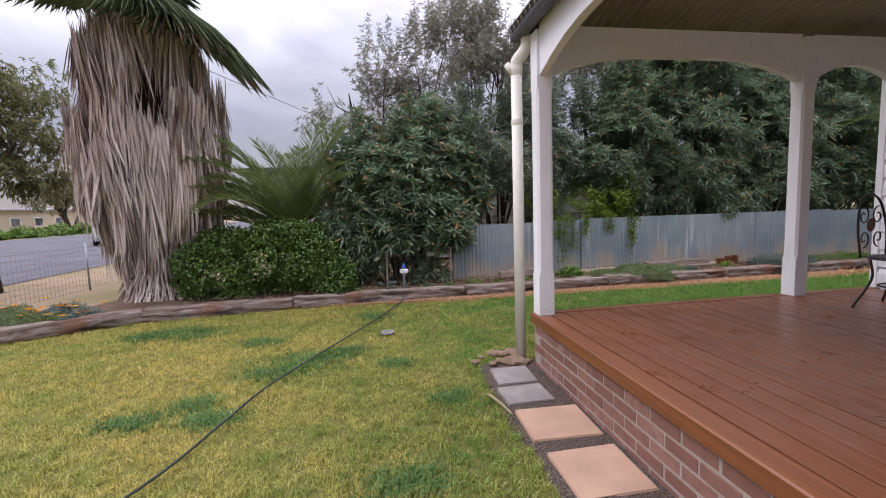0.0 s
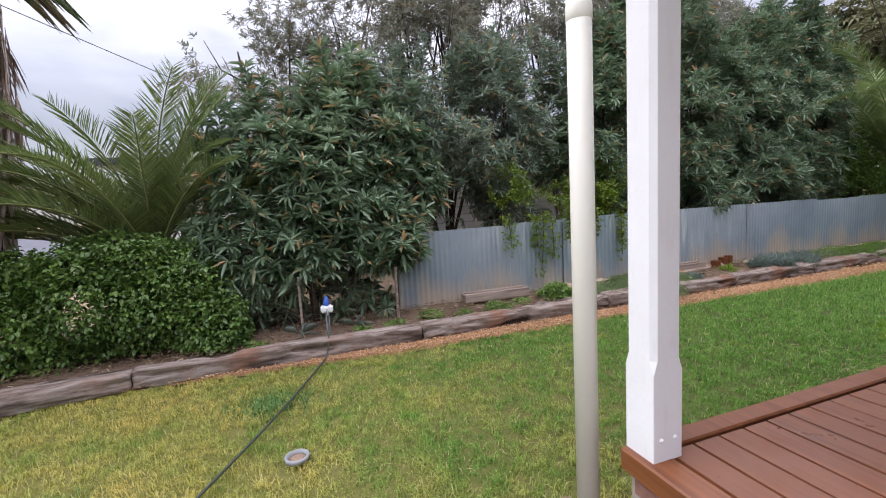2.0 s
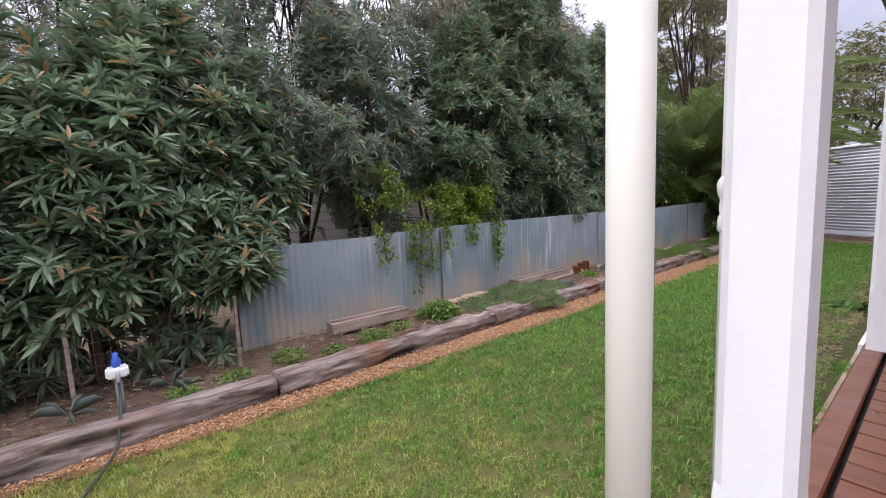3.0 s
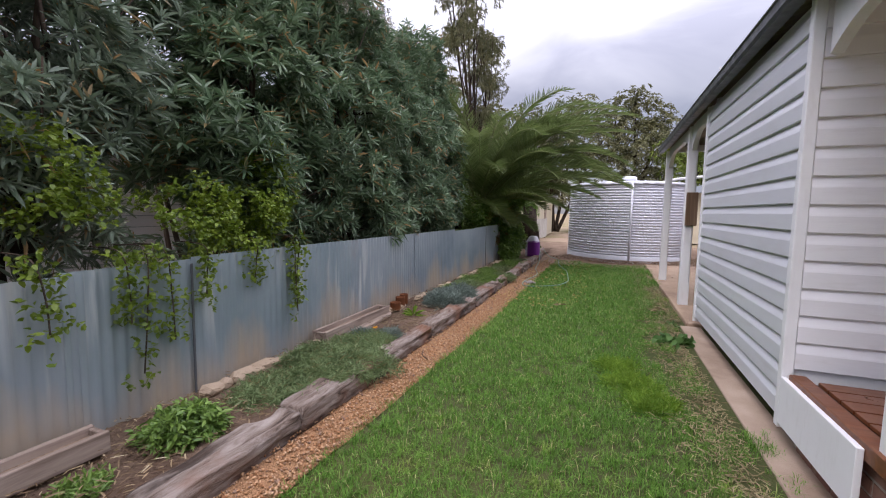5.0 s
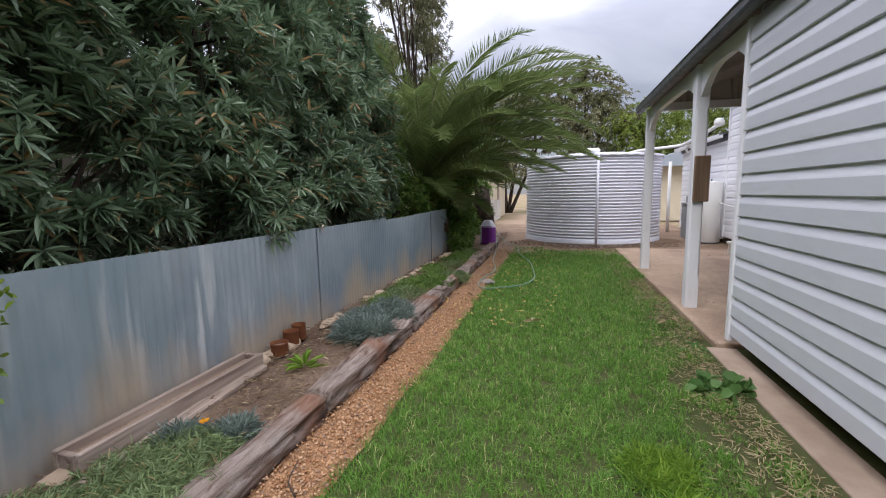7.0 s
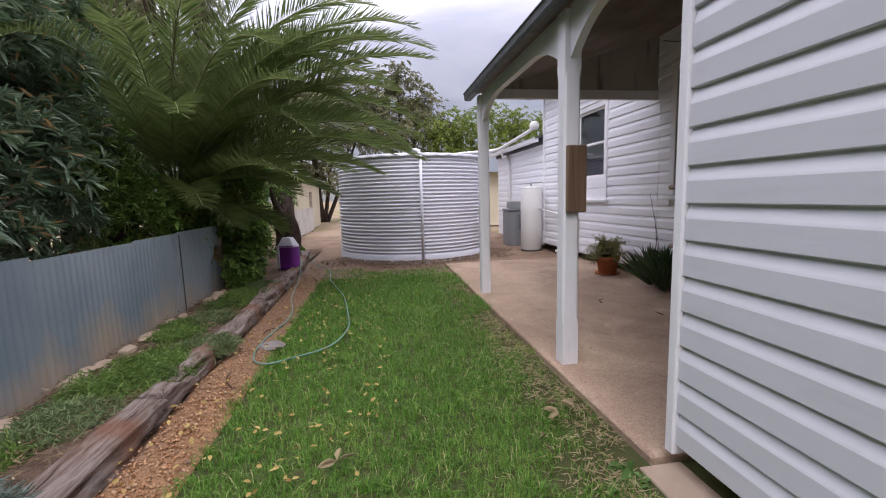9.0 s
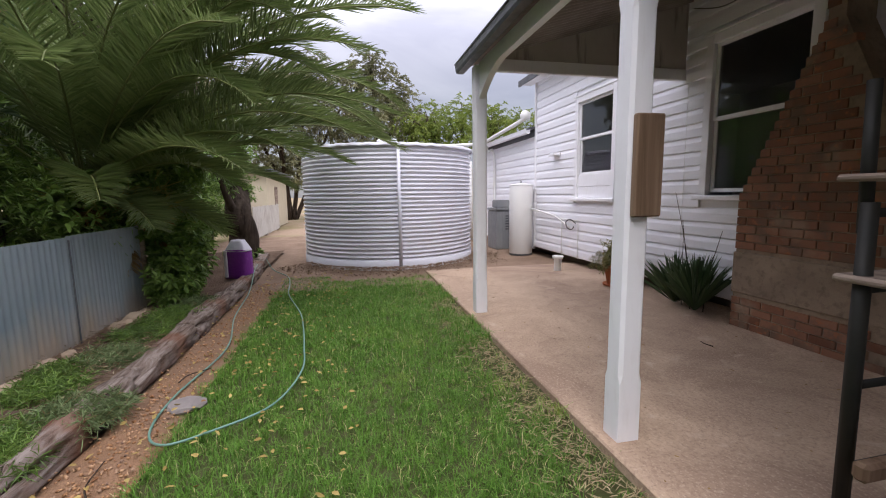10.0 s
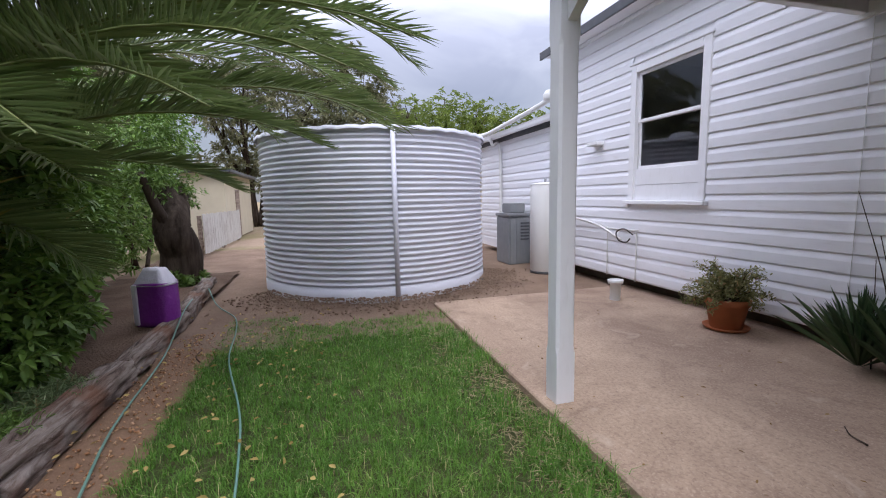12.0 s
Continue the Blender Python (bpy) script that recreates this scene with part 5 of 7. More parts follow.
for i in range(56):
    az, el = i * 2.4, math.radians(-30 + 110 * ((i * 0.618) % 1.0) ** 1.2)
    o = np.array([math.cos(az) * math.cos(el), math.sin(az) * math.cos(el), math.sin(el)])
    hub = np.array([0.1, 0, 5.15]) + o * (0.7 + 0.6 * rng.random()) + np.array([0, 0, -0.05])
    sidev = unit(np.array([-math.sin(az), math.cos(az), 0.0]))
    k = 34
    sp = np.linspace(-1.75, 1.75, k)
    w = o[None] * np.cos(sp)[:, None] + sidev[None] * np.sin(sp)[:, None]
    leaf = part("fan_leaf", leaf_mesh("fan", np.repeat(hub[None], k, 0), w + rng.normal(0, 0.03, (k, 3)), (0.98 - 0.16 * np.abs(sp)) * rng.uniform(0.7, 1.2, k), 0.019, 0.5, 0.3, rng, (0.35, 0.65), up=np.cross(o, sidev)), fan_leaf if el > -0.35 or i % 3 else palm_old, fan)
    part("stalk", tube([(o * 0.2 + np.array([0.1, 0, 5.0])), hub], 0.016, 5), stalk_mat, leaf)


# ---- grass ----
def blades(name, label, xy, z, L, W, material, lean=0.45, rng=RNG):
    n = len(xy)
    az = rng.random(n) * 2 * np.pi
    s = np.stack([np.cos(az), np.sin(az), np.zeros(n)], 1)
    f = np.stack([-np.sin(az), np.cos(az), np.zeros(n)], 1)
    tilt = rng.uniform(0.05, lean, n)[:, None] * 2
    L, W = np.broadcast_to(L, n)[:, None], np.broadcast_to(W, n)[:, None]
    p = np.concatenate([xy, np.broadcast_to(z, n)[:, None]], 1)
    upv = np.array([0, 0, 1.0])
    mid = p + upv * L * 0.55 + f * L * tilt * 0.25
    tip = p + upv * L * (1 - 0.3 * tilt) + f * L * tilt * 0.85
    pts = np.stack([p - s * W / 2, p + s * W / 2, mid + s * W * 0.36, tip, mid - s * W * 0.36], 1)
    return tagged(part(name, quads(name, pts, 5, [(0, 1, 2, 4), (4, 2, 3)]), material), label, "grass", kind="stuff")


m = Mat("lawn_blade", 0.55, 0, 0.3)
x_ = m.axis(0)
dry = m.math("ADD", m.span(x_, -1.0, 4.0, 0.70, -0.12), m.span(m.noise(0.8, 4), 0.3, 0.7, -0.30, 0.30))
dry = m.math("ADD", dry, m.span(m.noise(3.2, 4), 0.35, 0.65, -0.12, 0.14))
green = m.mix(m.island, (0.075, 0.185, 0.022), (0.185, 0.36, 0.055))
green = m.mix(m.span(m.noise(1.6, 3), 0.5, 0.75, 0, 0.45), green, (0.26, 0.40, 0.08))
yellow = m.mix(m.island, (0.42, 0.36, 0.075), (0.64, 0.53, 0.16))
c = m.mix(m.span(dry, 0.15, 0.85, 0, 1), green, yellow)
c = m.mix(m.span(m.noise(11, 4), 0.48, 0.64, 0, 0.75), c, m.mix(0.62, c, (0.05, 0.11, 0.015)))
c = m.mix(m.span(m.island, 0.95, 0.97, 0, 0.8), c, (0.62, 0.52, 0.28))
m.colour(c)
tr = m.node("ShaderNodeBsdfTranslucent")
m.link(c, tr.inputs[0])
mx = m.node("ShaderNodeMixShader", Fac=0.3)
m.link(m.b.outputs[0], mx.inputs[1])
m.link(tr.outputs[0], mx.inputs[2])
m.link(mx.outputs[0], m.t.nodes["Material Output"].inputs[0])
lawn_blade = m.m


def scatter(n, x0, x1, y0, y1, test, rng):
    xy = np.stack([rng.uniform(x0, x1, n), rng.uniform(y0, y1, n)], 1)
    return xy[np.array([test(x, y) for x, y in xy])]


def ny(x, y, s, q=0):
    return noise.noise((x * s, y * s, q))


rng = np.random.default_rng(31)
edge_n = lambda x: gravel_edge(x) + 0.04 + 0.05 * ny(x, 0, 1.7) + 0.04 * ny(x, 3, 6)


def front_ok(x, y):
    if x > 0.87 + 0.06 * ny(y, 0, 2.5) and y < 3.95:
        return False
    return y < (edge_n(x) if x > -3.4 else 6.5 + (x + 3.42) * 0.5)


def side_ok(x, y):
    if y > edge_n(x):
        return False
    low = 3.76 if x < 5.3 else (4.0 + 0.12 * ny(x, 0, 1.3) if x < 8.6 else 3.83 + 0.05 * ny(x, 0, 2))
    if y < low or x > 15.25 + 0.2 * ny(y, 2, 1.5) + (0.45 if y > 5.6 else 0):
        return False
    bare = 0.55 - (y - low) * 1.25 if x > 4.2 else -1
    if bare > 0 and ny(x, y, 2.4, 3) + 0.25 > 0.55 - bare:
        return rng.random() < 0.15
    return True


def tufts(n, per, spread, *area):
    """Blade feet gathered in small tufts."""
    c = scatter(n, *area, rng)
    p = np.repeat(c, per, 0) + rng.normal(0, spread, (len(c) * per, 2))
    return p


xy = tufts(27000, 9, 0.018, -5.2, 0.95, 1.0, 6.8, front_ok)
g_len = np.repeat(rng.uniform(0.55, 1.15, len(xy) // 9), 9) * rng.uniform(0.022, 0.062, len(xy))
blades("lawn_grass_front", "short yellow-green dry front lawn grass", xy, -0.012, g_len, 0.0048, lawn_blade, 0.9, rng)
xy = tufts(7000, 9, 0.02, -5.1, 0.95, -4.4, 1.05, front_ok)
blades("lawn_grass_behind", "short yellow-green dry front lawn grass", xy, -0.012, rng.uniform(0.03, 0.06, len(xy)), 0.007, lawn_blade, 0.7, rng)
xy = tufts(29000, 9, 0.019, 0.8, 15.8, 3.76, 6.6, side_ok)
g_len = np.interp(xy[:, 0], [0.8, 4, 7, 15], [0.05, 0.068, 0.085, 0.095]) * rng.uniform(0.45, 1.1, len(xy)) * np.repeat(rng.uniform(0.5, 1.2, len(xy) // 9), 9)
blades("lawn_grass_side", "lush green side lawn grass", xy, -0.012, g_len, 0.0044, lawn_blade, 0.9, rng)
xy = tufts(420, 12, 0.03, 10.2, 15.3, 3.80, 4.12, lambda x, y: ny(x, y, 1.9, 6) > 0.02)
blades("slab_edge_grass", "longer green grass growing over the slab's edge", xy, -0.005, rng.uniform(0.05, 0.15, len(xy)), 0.0055, lawn_blade, 0.8, rng)


def clump(name, label, cat, at, r, count, m_, size, width, leaf, height=0.6, seed=1, z=0.0, kind="", tilt=(30, 100), group=""):
    """A low mound of small leaves on the ground."""
    rg = np.random.default_rng(seed)
    d = sphere_dirs(count, rg)
    d[:, 2] = np.abs(d[:, 2])
    rr = r * (1 - 0.45 * rg.random(count) ** 1.5) * (1 + 0.4 * np.array([noise.noise((q[0] * 2 + seed, q[1] * 2, q[2] * 2)) for q in d]))
    p = d * rr[:, None] * np.array([1, 1, height])
    p[:, 2] = np.maximum(p[:, 2], 0.0)
    base, way = whorls(p, d, m_, tilt, rg)
    base[:, 2] = np.maximum(base[:, 2], -0.01)
    L = rg.uniform(0.7, 1.2, len(base)) * size
    ob = part(name, leaf_mesh(name, base, way, L, L * width, 0.2, 0.2, rg), leaf)
    ob.matrix_basis = pose(*at, z)
    return tagged(ob, label, cat, group, kind)


for i, (x, y, r) in enumerate(((-0.83, 4.26, 0.34), (-0.6, 4.35, 0.2), (-1.05, 4.05, 0.2), (-1.84, 3.28, 0.22), (-1.26, 3.19, 0.2), (-2.35, 5.66, 0.32), (-2.93, 5.70, 0.3), (-2.6, 5.85, 0.28), (-1.38, 5.05, 0.18), (0.12, 4.01, 0.15), (-0.35, 4.5, 0.18), (0.53, 3.15, 0.12), (-1.5, 3.5, 0.15), (0.1, 2.2, 0.2), (-0.1, 5.9, 0.22))):
    rg = np.random.default_rng(70 + i)
    k = int(3300 * r)
    p_ = rg.normal(0, r * 0.5, (k, 2)) * (1.25, 0.8) * (1 + 0.5 * noise.noise((x * 3, y * 3, i)))
    ob = blades("clover_patch", "soft blue-green weed patch in the dry lawn", p_, -0.01, rg.uniform(0.03, 0.075, k), 0.009, clover_leaf, 1.0, rg)
    ob.matrix_basis = pose(x, y, 0)
for i, (x, y, r) in enumerate(((5.86, 4.63, 0.26), (6.3, 4.75, 0.2), (5.5, 4.5, 0.2))):
    clump("bright_grass_weed", "bright lime tuft of weed in the lawn", "weed", (x, y), r, 420, 5, 0.12, 0.055, weed_leaf, 0.22, 90 + i, group="bright weeds")
clump("marrow_seedling", "broad-leaved green weed beside the footing", "weed", (7.45, 4.08), 0.22, 26, 3, 0.11, 0.95, clover_leaf, 0.5, 97, kind="stuff")
clump("marrow_seedling", "broad-leaved green weed beside the footing", "weed", (8.35, 4.0), 0.10, 9, 3, 0.07, 0.9, clover_leaf, 0.5, 98, kind="stuff")

# garden bed plants
clump("feathery_mound", "large feathery green herb mound spilling over the sleeper", "herb", (4.95, 7.16), 0.50, 2400, 6, 0.085, 0.075, mound_leaf, 0.30, 101, 0.13)
clump("feathery_mound", "feathery grey-green herb mound in the bed", "herb", (5.5, 7.26), 0.36, 1300, 6, 0.08, 0.075, mound_leaf, 0.32, 102, 0.13)
clump("feathery_mound", "feathery grey-green herb mound in the bed", "herb", (4.3, 7.3), 0.36, 1200, 6, 0.08, 0.075, mound_leaf, 0.26, 104, 0.13)
clump("leafy_mound", "dark green leafy mound at the fence foot", "herb", (3.55, 7.35), 0.24, 700, 5, 0.06, 0.35, shrub_leaf, 0.85, 103, 0.12)
for i, (x, y, r) in enumerate(((7.7, 7.18, 0.30), (8.3, 7.15, 0.30), (8.05, 7.32, 0.24), (5.9, 7.15, 0.10), (5.75, 7.42, 0.10))):
    clump("grey_tuft", "silver-grey tufted plant in the bed", "plant", (x, y), r, int(1500 * r), 7, 0.13, 0.06, grey_leaf, 0.6, 110 + i, 0.13, tilt=(10, 75), group="grey tufts")
for i, (x, y, r) in enumerate(((9.4, 7.4, 0.34), (9.9, 7.35, 0.38), (10.4, 7.3, 0.33), (10.75, 7.0, 0.3), (10.25, 7.15, 0.3), (11.2, 7.45, 0.3), (11.8, 7.3, 0.28), (12.5, 7.35, 0.3), (13.1, 7.3, 0.33), (13.7, 7.25, 0.3), (9.0, 7.55, 0.22), (11.6, 7.6, 0.2))):
    clump("grassy_mound", "low green grassy mound in the bed", "plant", (x, y), r, int(1900 * r), 5, 0.085, 0.075, mound_leaf if i % 3 == 0 else shrub_leaf, 0.38, 120 + i, 0.12, group="grassy mounds")
for i, (x, y, r) in enumerate(((1.2, 7.2, 0.14), (1.7, 7.35, 0.16), (2.6, 7.25, 0.2), (3.0, 7.35, 0.14), (2.1, 7.2, 0.12), (-0.3, 7.1, 0.12), (0.8, 7.15, 0.12))):
    clump("bed_weed", "small green weed in the bed", "weed", (x, y), r, int(1500 * r), 4, 0.06, 0.2, shrub_leaf, 0.4, 140 + i, 0.12, group="bed weeds")
for i, (x, y, r) in enumerate(((-4.3, 6.8, 0.3), (-4.9, 6.6, 0.35), (-5.5, 6.4, 0.35), (-6.1, 6.2, 0.35), (-4.9, 7.3, 0.3), (-5.6, 7.2, 0.35), (-6.2, 7.1, 0.3))):
    clump("flower_bed_plant", "grey-green daisy plant with orange and yellow flowers", "plant", (x, y), r, int(1500 * r), 5, 0.08, 0.12, mound_leaf if i % 2 else grey_leaf, 0.55, 150 + i, 0.05, group="flower bed plants")
    rg = np.random.default_rng(i + 400)
    k = 7
    pos = np.repeat(np.stack([x + rg.normal(0, r * 0.5, k), y + rg.normal(0, r * 0.5, k), 0.05 + r * 0.55 + rg.uniform(-0.05, 0.06, k)], 1), 8, 0)
    a = np.tile(np.arange(8) * 0.785, k)
    tagged(part("daisy_flowers", leaf_mesh("daisies", pos, np.stack([np.cos(a), np.sin(a), np.full(8 * k, 0.25)], 1), 0.055, 0.026, 0.1, 0.1, rg), flower_mat), "orange and yellow daisy flowers over grey leaves", "flowers", kind="stuff")
rg = np.random.default_rng(500)
a = np.arange(10) * 0.628
tagged(part("marigold", leaf_mesh("marigold", np.repeat([[5.81, 7.28, 0.24]], 10, 0), np.stack([np.cos(a), np.sin(a), np.full(10, 0.5)], 1), 0.035, 0.02, 0.1, 0.1, rg), flower_mat), "single orange marigold flower in the bed", "flower")

# agave rosette and strap plants
def rosette(name, label, at, count, L, W, leaf, seed, z, el=(10, 80), droop=0.35):
    rg = np.random.default_rng(seed)
    az = np.arange(count) * 2.4 + rg.normal(0, 0.2, count)
    e = np.radians(np.interp(np.arange(count), [0, count], [el[0], el[1]]) + rg.normal(0, 6, count))
    w = np.stack([np.cos(az) * np.cos(e), np.sin(az) * np.cos(e), np.sin(e)], 1)
    ob = part(name, leaf_mesh(name, w * 0.02, w, L * rg.uniform(0.75, 1.1, count), W, droop, 0.3, rg, up=np.array([0, 0, 1.0])), leaf)
    ob.matrix_basis = pose(*at, z)
    return tagged(ob, label, "plant")


rosette("agave", "grey-green agave rosette behind the sleepers", (-0.55, 7.22), 22, 0.3, 0.045, clover_leaf, 1, 0.13)
rosette("strap_plant", "dark green strap-leaved plant on the patio beside the chimney", (11.95, 1.12), 120, 0.86, 0.034, strap_leaf, 2, 0.05, (52, 89), 0.2)
rosette("strap_plant", "dark green strap-leaved plant on the patio beside the chimney", (12.35, 1.06), 100, 0.80, 0.034, strap_leaf, 3, 0.05, (50, 88), 0.2)
rosette("strap_seedling", "green strap-leaved seedling in the bed", (6.85, 7.3), 14, 0.24, 0.03, weed_leaf, 4, 0.13, (20, 85), 0.4)

# leaf litter, straw, gravel chips
rg = np.random.default_rng(77)
n = 420
xy = np.stack([rg.uniform(8.5, 16, n), rg.uniform(5.2, 6.9, n) + 0.0], 1)
pos = np.concatenate([xy, np.full((n, 1), 0.05) + rg.uniform(0, 0.03, (n, 1))], 1)
az = rg.random(n) * 6.28
tagged(part("fallen_leaves", leaf_mesh("litter", pos, np.stack([np.cos(az), np.sin(az), rg.normal(0, 0.2, n)], 1), rg.uniform(0.03, 0.06, n), 0.025, 0.05, 0.2, rg), dry_leaf), "yellow fallen leaves on gravel and grass", "leaves", kind="stuff")
n = 8500
xy = np.stack([rg.uniform(-3.2, 14, n), rg.uniform(7.02, 7.82, n)], 1)
pos = np.concatenate([xy, 0.155 + rg.uniform(-0.02, 0.03, (n, 1))], 1)
az = rg.random(n) * 6.28
tagged(part("bed_litter", leaf_mesh("bed_litter", pos, np.stack([np.cos(az), np.sin(az), rg.normal(0.05, 0.12, n)], 1), rg.uniform(0.03, 0.10, n), 0.009, 0.05, 0.2, rg), bed_straw), "dry straw and bark litter on the bed", "litter", kind="stuff")
n = 6500
xx = rg.uniform(4.2, 14.5, n)
yy = np.where(xx < 8.6, 3.97, 3.84) + np.abs(rg.normal(0, 0.22, n))
pos = np.stack([xx, yy, rg.uniform(0.01, 0.03, n)], 1)
az = rg.random(n) * 6.28
tagged(part("dry_grass_litter", leaf_mesh("dry_litter", pos, np.stack([np.cos(az), np.sin(az), rg.normal(0.1, 0.15, n)], 1), rg.uniform(0.03, 0.09, n), 0.006, 0.05, 0.2, rg), straw), "dry dead grass along the lawn's edge", "litter", kind="stuff")
n = 15000
xy = np.stack([rg.uniform(-2.0, 15.3, n), 6.62 + rg.normal(0, 0.14, n)], 1)
xy = xy[(xy[:, 1] > np.array([gravel_edge(q) - 0.02 for q in xy[:, 0]])) & (xy[:, 1] < 6.85) & (rg.random(n) < np.interp(xy[:, 0], [8, 11.5], [1, 0.25]))]
c = np.concatenate([xy, np.full((len(xy), 1), 0.034)], 1)
o = np.array([(1, 0, 0), (0, 1, 0), (-1, 0, 0), (0, -1, 0), (0, 0, 0.7), (0, 0, -0.5)]) * 1.0
s = rg.uniform(0.006, 0.014, (len(c), 1, 1))
pts = c[:, None] + (o[None] + rg.normal(0, 0.28, (len(c), 6, 3))) * s
tagged(part("gravel_chips", quads("chips", pts, 6, [(0, 1, 4), (1, 2, 4), (2, 3, 4), (3, 0, 4), (1, 0, 5), (2, 1, 5), (3, 2, 5), (0, 3, 5)]), tan_gravel), "loose tan and orange gravel chips", "gravel", kind="stuff")
n = 2600
a, r = rg.uniform(2.0, 4.6, n), 2.0 + np.abs(rg.normal(0.08, 0.35, n))
c = np.stack([18.15 + r * np.cos(a), 4.25 + r * np.sin(a), 0.03 + np.maximum(0, 0.05 - 0.06 * (r - 2.0))], 1)
s = rg.uniform(0.006, 0.026, (n, 1, 1))
pts = c[:, None] + (o[None] + rg.normal(0, 0.25, (n, 6, 3))) * s
tagged(part("soil_clods", quads("clods", pts, 6, [(0, 1, 4), (1, 2, 4), (2, 3, 4), (3, 0, 4), (1, 0, 5), (2, 1, 5), (3, 2, 5), (0, 3, 5)]), soil), "brown soil clods round the foot of the tank", "soil", kind="stuff")


# ---- deck brickwork ----
def brick_mesh(l, h, d, mat_, seed=0):
    b = box(-l / 2, -d / 2, 0, l / 2, d / 2, h, 0.004)
    me = bpy.data.meshes.new("brick")
    b.to_mesh(me)
    b.free()
    me.materials.append(mat_)
    return me


bm_deck = brick_mesh(0.226, 0.074, 0.1, brick_mat)
for row in range(5):
    z = -0.03 + row * 0.086
    y = 3.52 - (0.118 if row % 2 else 0)
    while y > -3.5:
        part("brick", bm_deck, None, deck, at=pose(1.462 + random.uniform(-0.003, 0.003), y, z, 0, random.uniform(-0.6, 0.6), 90))
        y -= 0.237
    x = 1.72 - (0.118 if row % 2 else 0)
    while x < 5.1:
        part("brick", bm_deck, None, deck, at=pose(x, 3.600 + random.uniform(-0.003, 0.003), z))
        x += 0.237

# ---- stepping pavers ----
for i, (x0, y0, x1, y1, mat_, lab) in enumerate(((0.95, 3.26, 1.29, 3.60, grey_paver, "grey concrete"), (0.91, 2.90, 1.28, 3.21, grey_paver, "grey concrete"), (0.92, 2.39, 1.385, 2.80, orange_paver, "orange sandstone-coloured"),
                                             (0.94, 1.84, 1.375, 2.26, orange_paver, "orange sandstone-coloured"), (0.93, 1.30, 1.37, 1.72, orange_paver, "orange sandstone-coloured"), (0.94, 0.74, 1.38, 1.16, orange_paver, "orange sandstone-coloured"))):
    ob = part("stepping_paver", box(-(x1 - x0) / 2, -(y1 - y0) / 2, 0, (x1 - x0) / 2, (y1 - y0) / 2, 0.045, 0.006, seg=2), mat_)
    ob.matrix_basis = pose((x0 + x1) / 2, (y0 + y1) / 2, -0.02, random.uniform(-1, 1), random.uniform(-1, 1), random.uniform(-2, 2))
    tagged(ob, lab + " stepping paver in dark gravel", "paver", "stepping pavers")
for i in range(26):
    a = random.random() * 6.28
    b = bmesh.new()
    bmesh.ops.create_icosphere(b, subdivisions=2, radius=random.uniform(0.022, 0.065))
    for v in b.verts:
        v.co *= 1 + 0.35 * noise.noise(v.co * 14 + Vector((i, 0, 0)))
        v.co.z *= 0.55
    ob = part("soil_clod", b, soil)
    ob.matrix_basis = pose(random.uniform(0.85, 1.38), random.uniform(3.66, 4.02), 0.03)
    tagged(ob, "brown clod of soil at the foot of the downpipe", "clod", "soil clods")

m = Mat("green_hose", 0.5, 0, 0.4)
m.colour(m.mix(m.noise(4, 3), (0.10, 0.22, 0.17), (0.17, 0.30, 0.24)))
hose_green = m.m
m = Mat("netting_wire", 0.6, 0.5, 0.3)
m.colour(m.mix(m.noise(8, 3), (0.22, 0.20, 0.18), (0.15, 0.09, 0.05)))
galv_wire = m.m
m = Mat("dark_hose", 0.55, 0, 0.4)
m.colour(m.mix(m.noise(4, 3), (0.022, 0.035, 0.024), (0.05, 0.06, 0.045)))
hose_dark = m.m
tagged(part("garden_hose", tube(curve_points([(-1.9, 1.4, 0.045), (-1.34, 2.37, 0.045), (-1.12, 3.1, 0.05), (-0.96, 3.66, 0.05), (-0.55, 4.55, 0.05), (-0.11, 5.5, 0.045), (0.22, 6.3, 0.045), (0.36, 6.68, 0.06), (0.40, 6.80, 0.2), (0.42, 6.93, 0.30), (0.42, 6.99, 0.42)], 7), 0.009, 8), hose_dark), "dark green garden hose across the dry lawn", "hose")
tagged(part("garden_hose", tube(curve_points([(16.4, 7.0, 0.22), (15.7, 6.92, 0.20), (14.6, 6.78, 0.06), (13.25, 6.66, 0.045), (12.09, 6.45, 0.045), (11.1, 6.55, 0.045), (10.6, 6.52, 0.045), (10.40, 6.38, 0.045), (10.47, 6.15, 0.05), (10.73, 5.80, 0.06), (11.3, 5.66, 0.06), (11.89, 5.70, 0.06), (12.6, 5.78, 0.06), (13.2, 5.88, 0.06), (14.31, 6.16, 0.05), (15.21, 6.26, 0.045), (15.86, 6.39, 0.05), (16.6, 6.75, 0.06), (17.2, 6.99, 0.2)], 8), 0.008, 8), hose_green), "pale green garden hose looped over lawn and gravel", "hose")
tagged(part("bark_strip", tube(curve_points([(0.80, 3.08, 0.03), (0.815, 2.98, 0.05), (0.86, 2.86, 0.035), (0.885, 2.74, 0.03)], 6), 0.013, 8, None, 0.007), straw), "pale curled strip lying beside the pavers", "bark strip")
lid = thing("drain_ring", "small worn plastic drain ring in the lawn", "drain lid", (0.07, 4.99, 0.01))
part("ring", lathe([(0.055, 0), (0.072, 0.005), (0.075, 0.03), (0.062, 0.033), (0.055, 0.012)], 24, False), grey_plastic, lid)
part("cover", lathe([(0.056, 0.0), (0.056, 0.012), (0.02, 0.016)], 24), soil, lid)

m = Mat("blue_plastic", 0.4, 0, 0.5)
m.colour((0.04, 0.11, 0.45))
blue_plastic = m.m
tap = thing("garden_tap", "garden tap with pale timer box and blue fitting", "tap", (0.42, 7.02, 0.10))
part("stand_pipe", tube([(0, 0, 0), (0, 0, 0.34)], 0.022, 10), grey_plastic, tap)
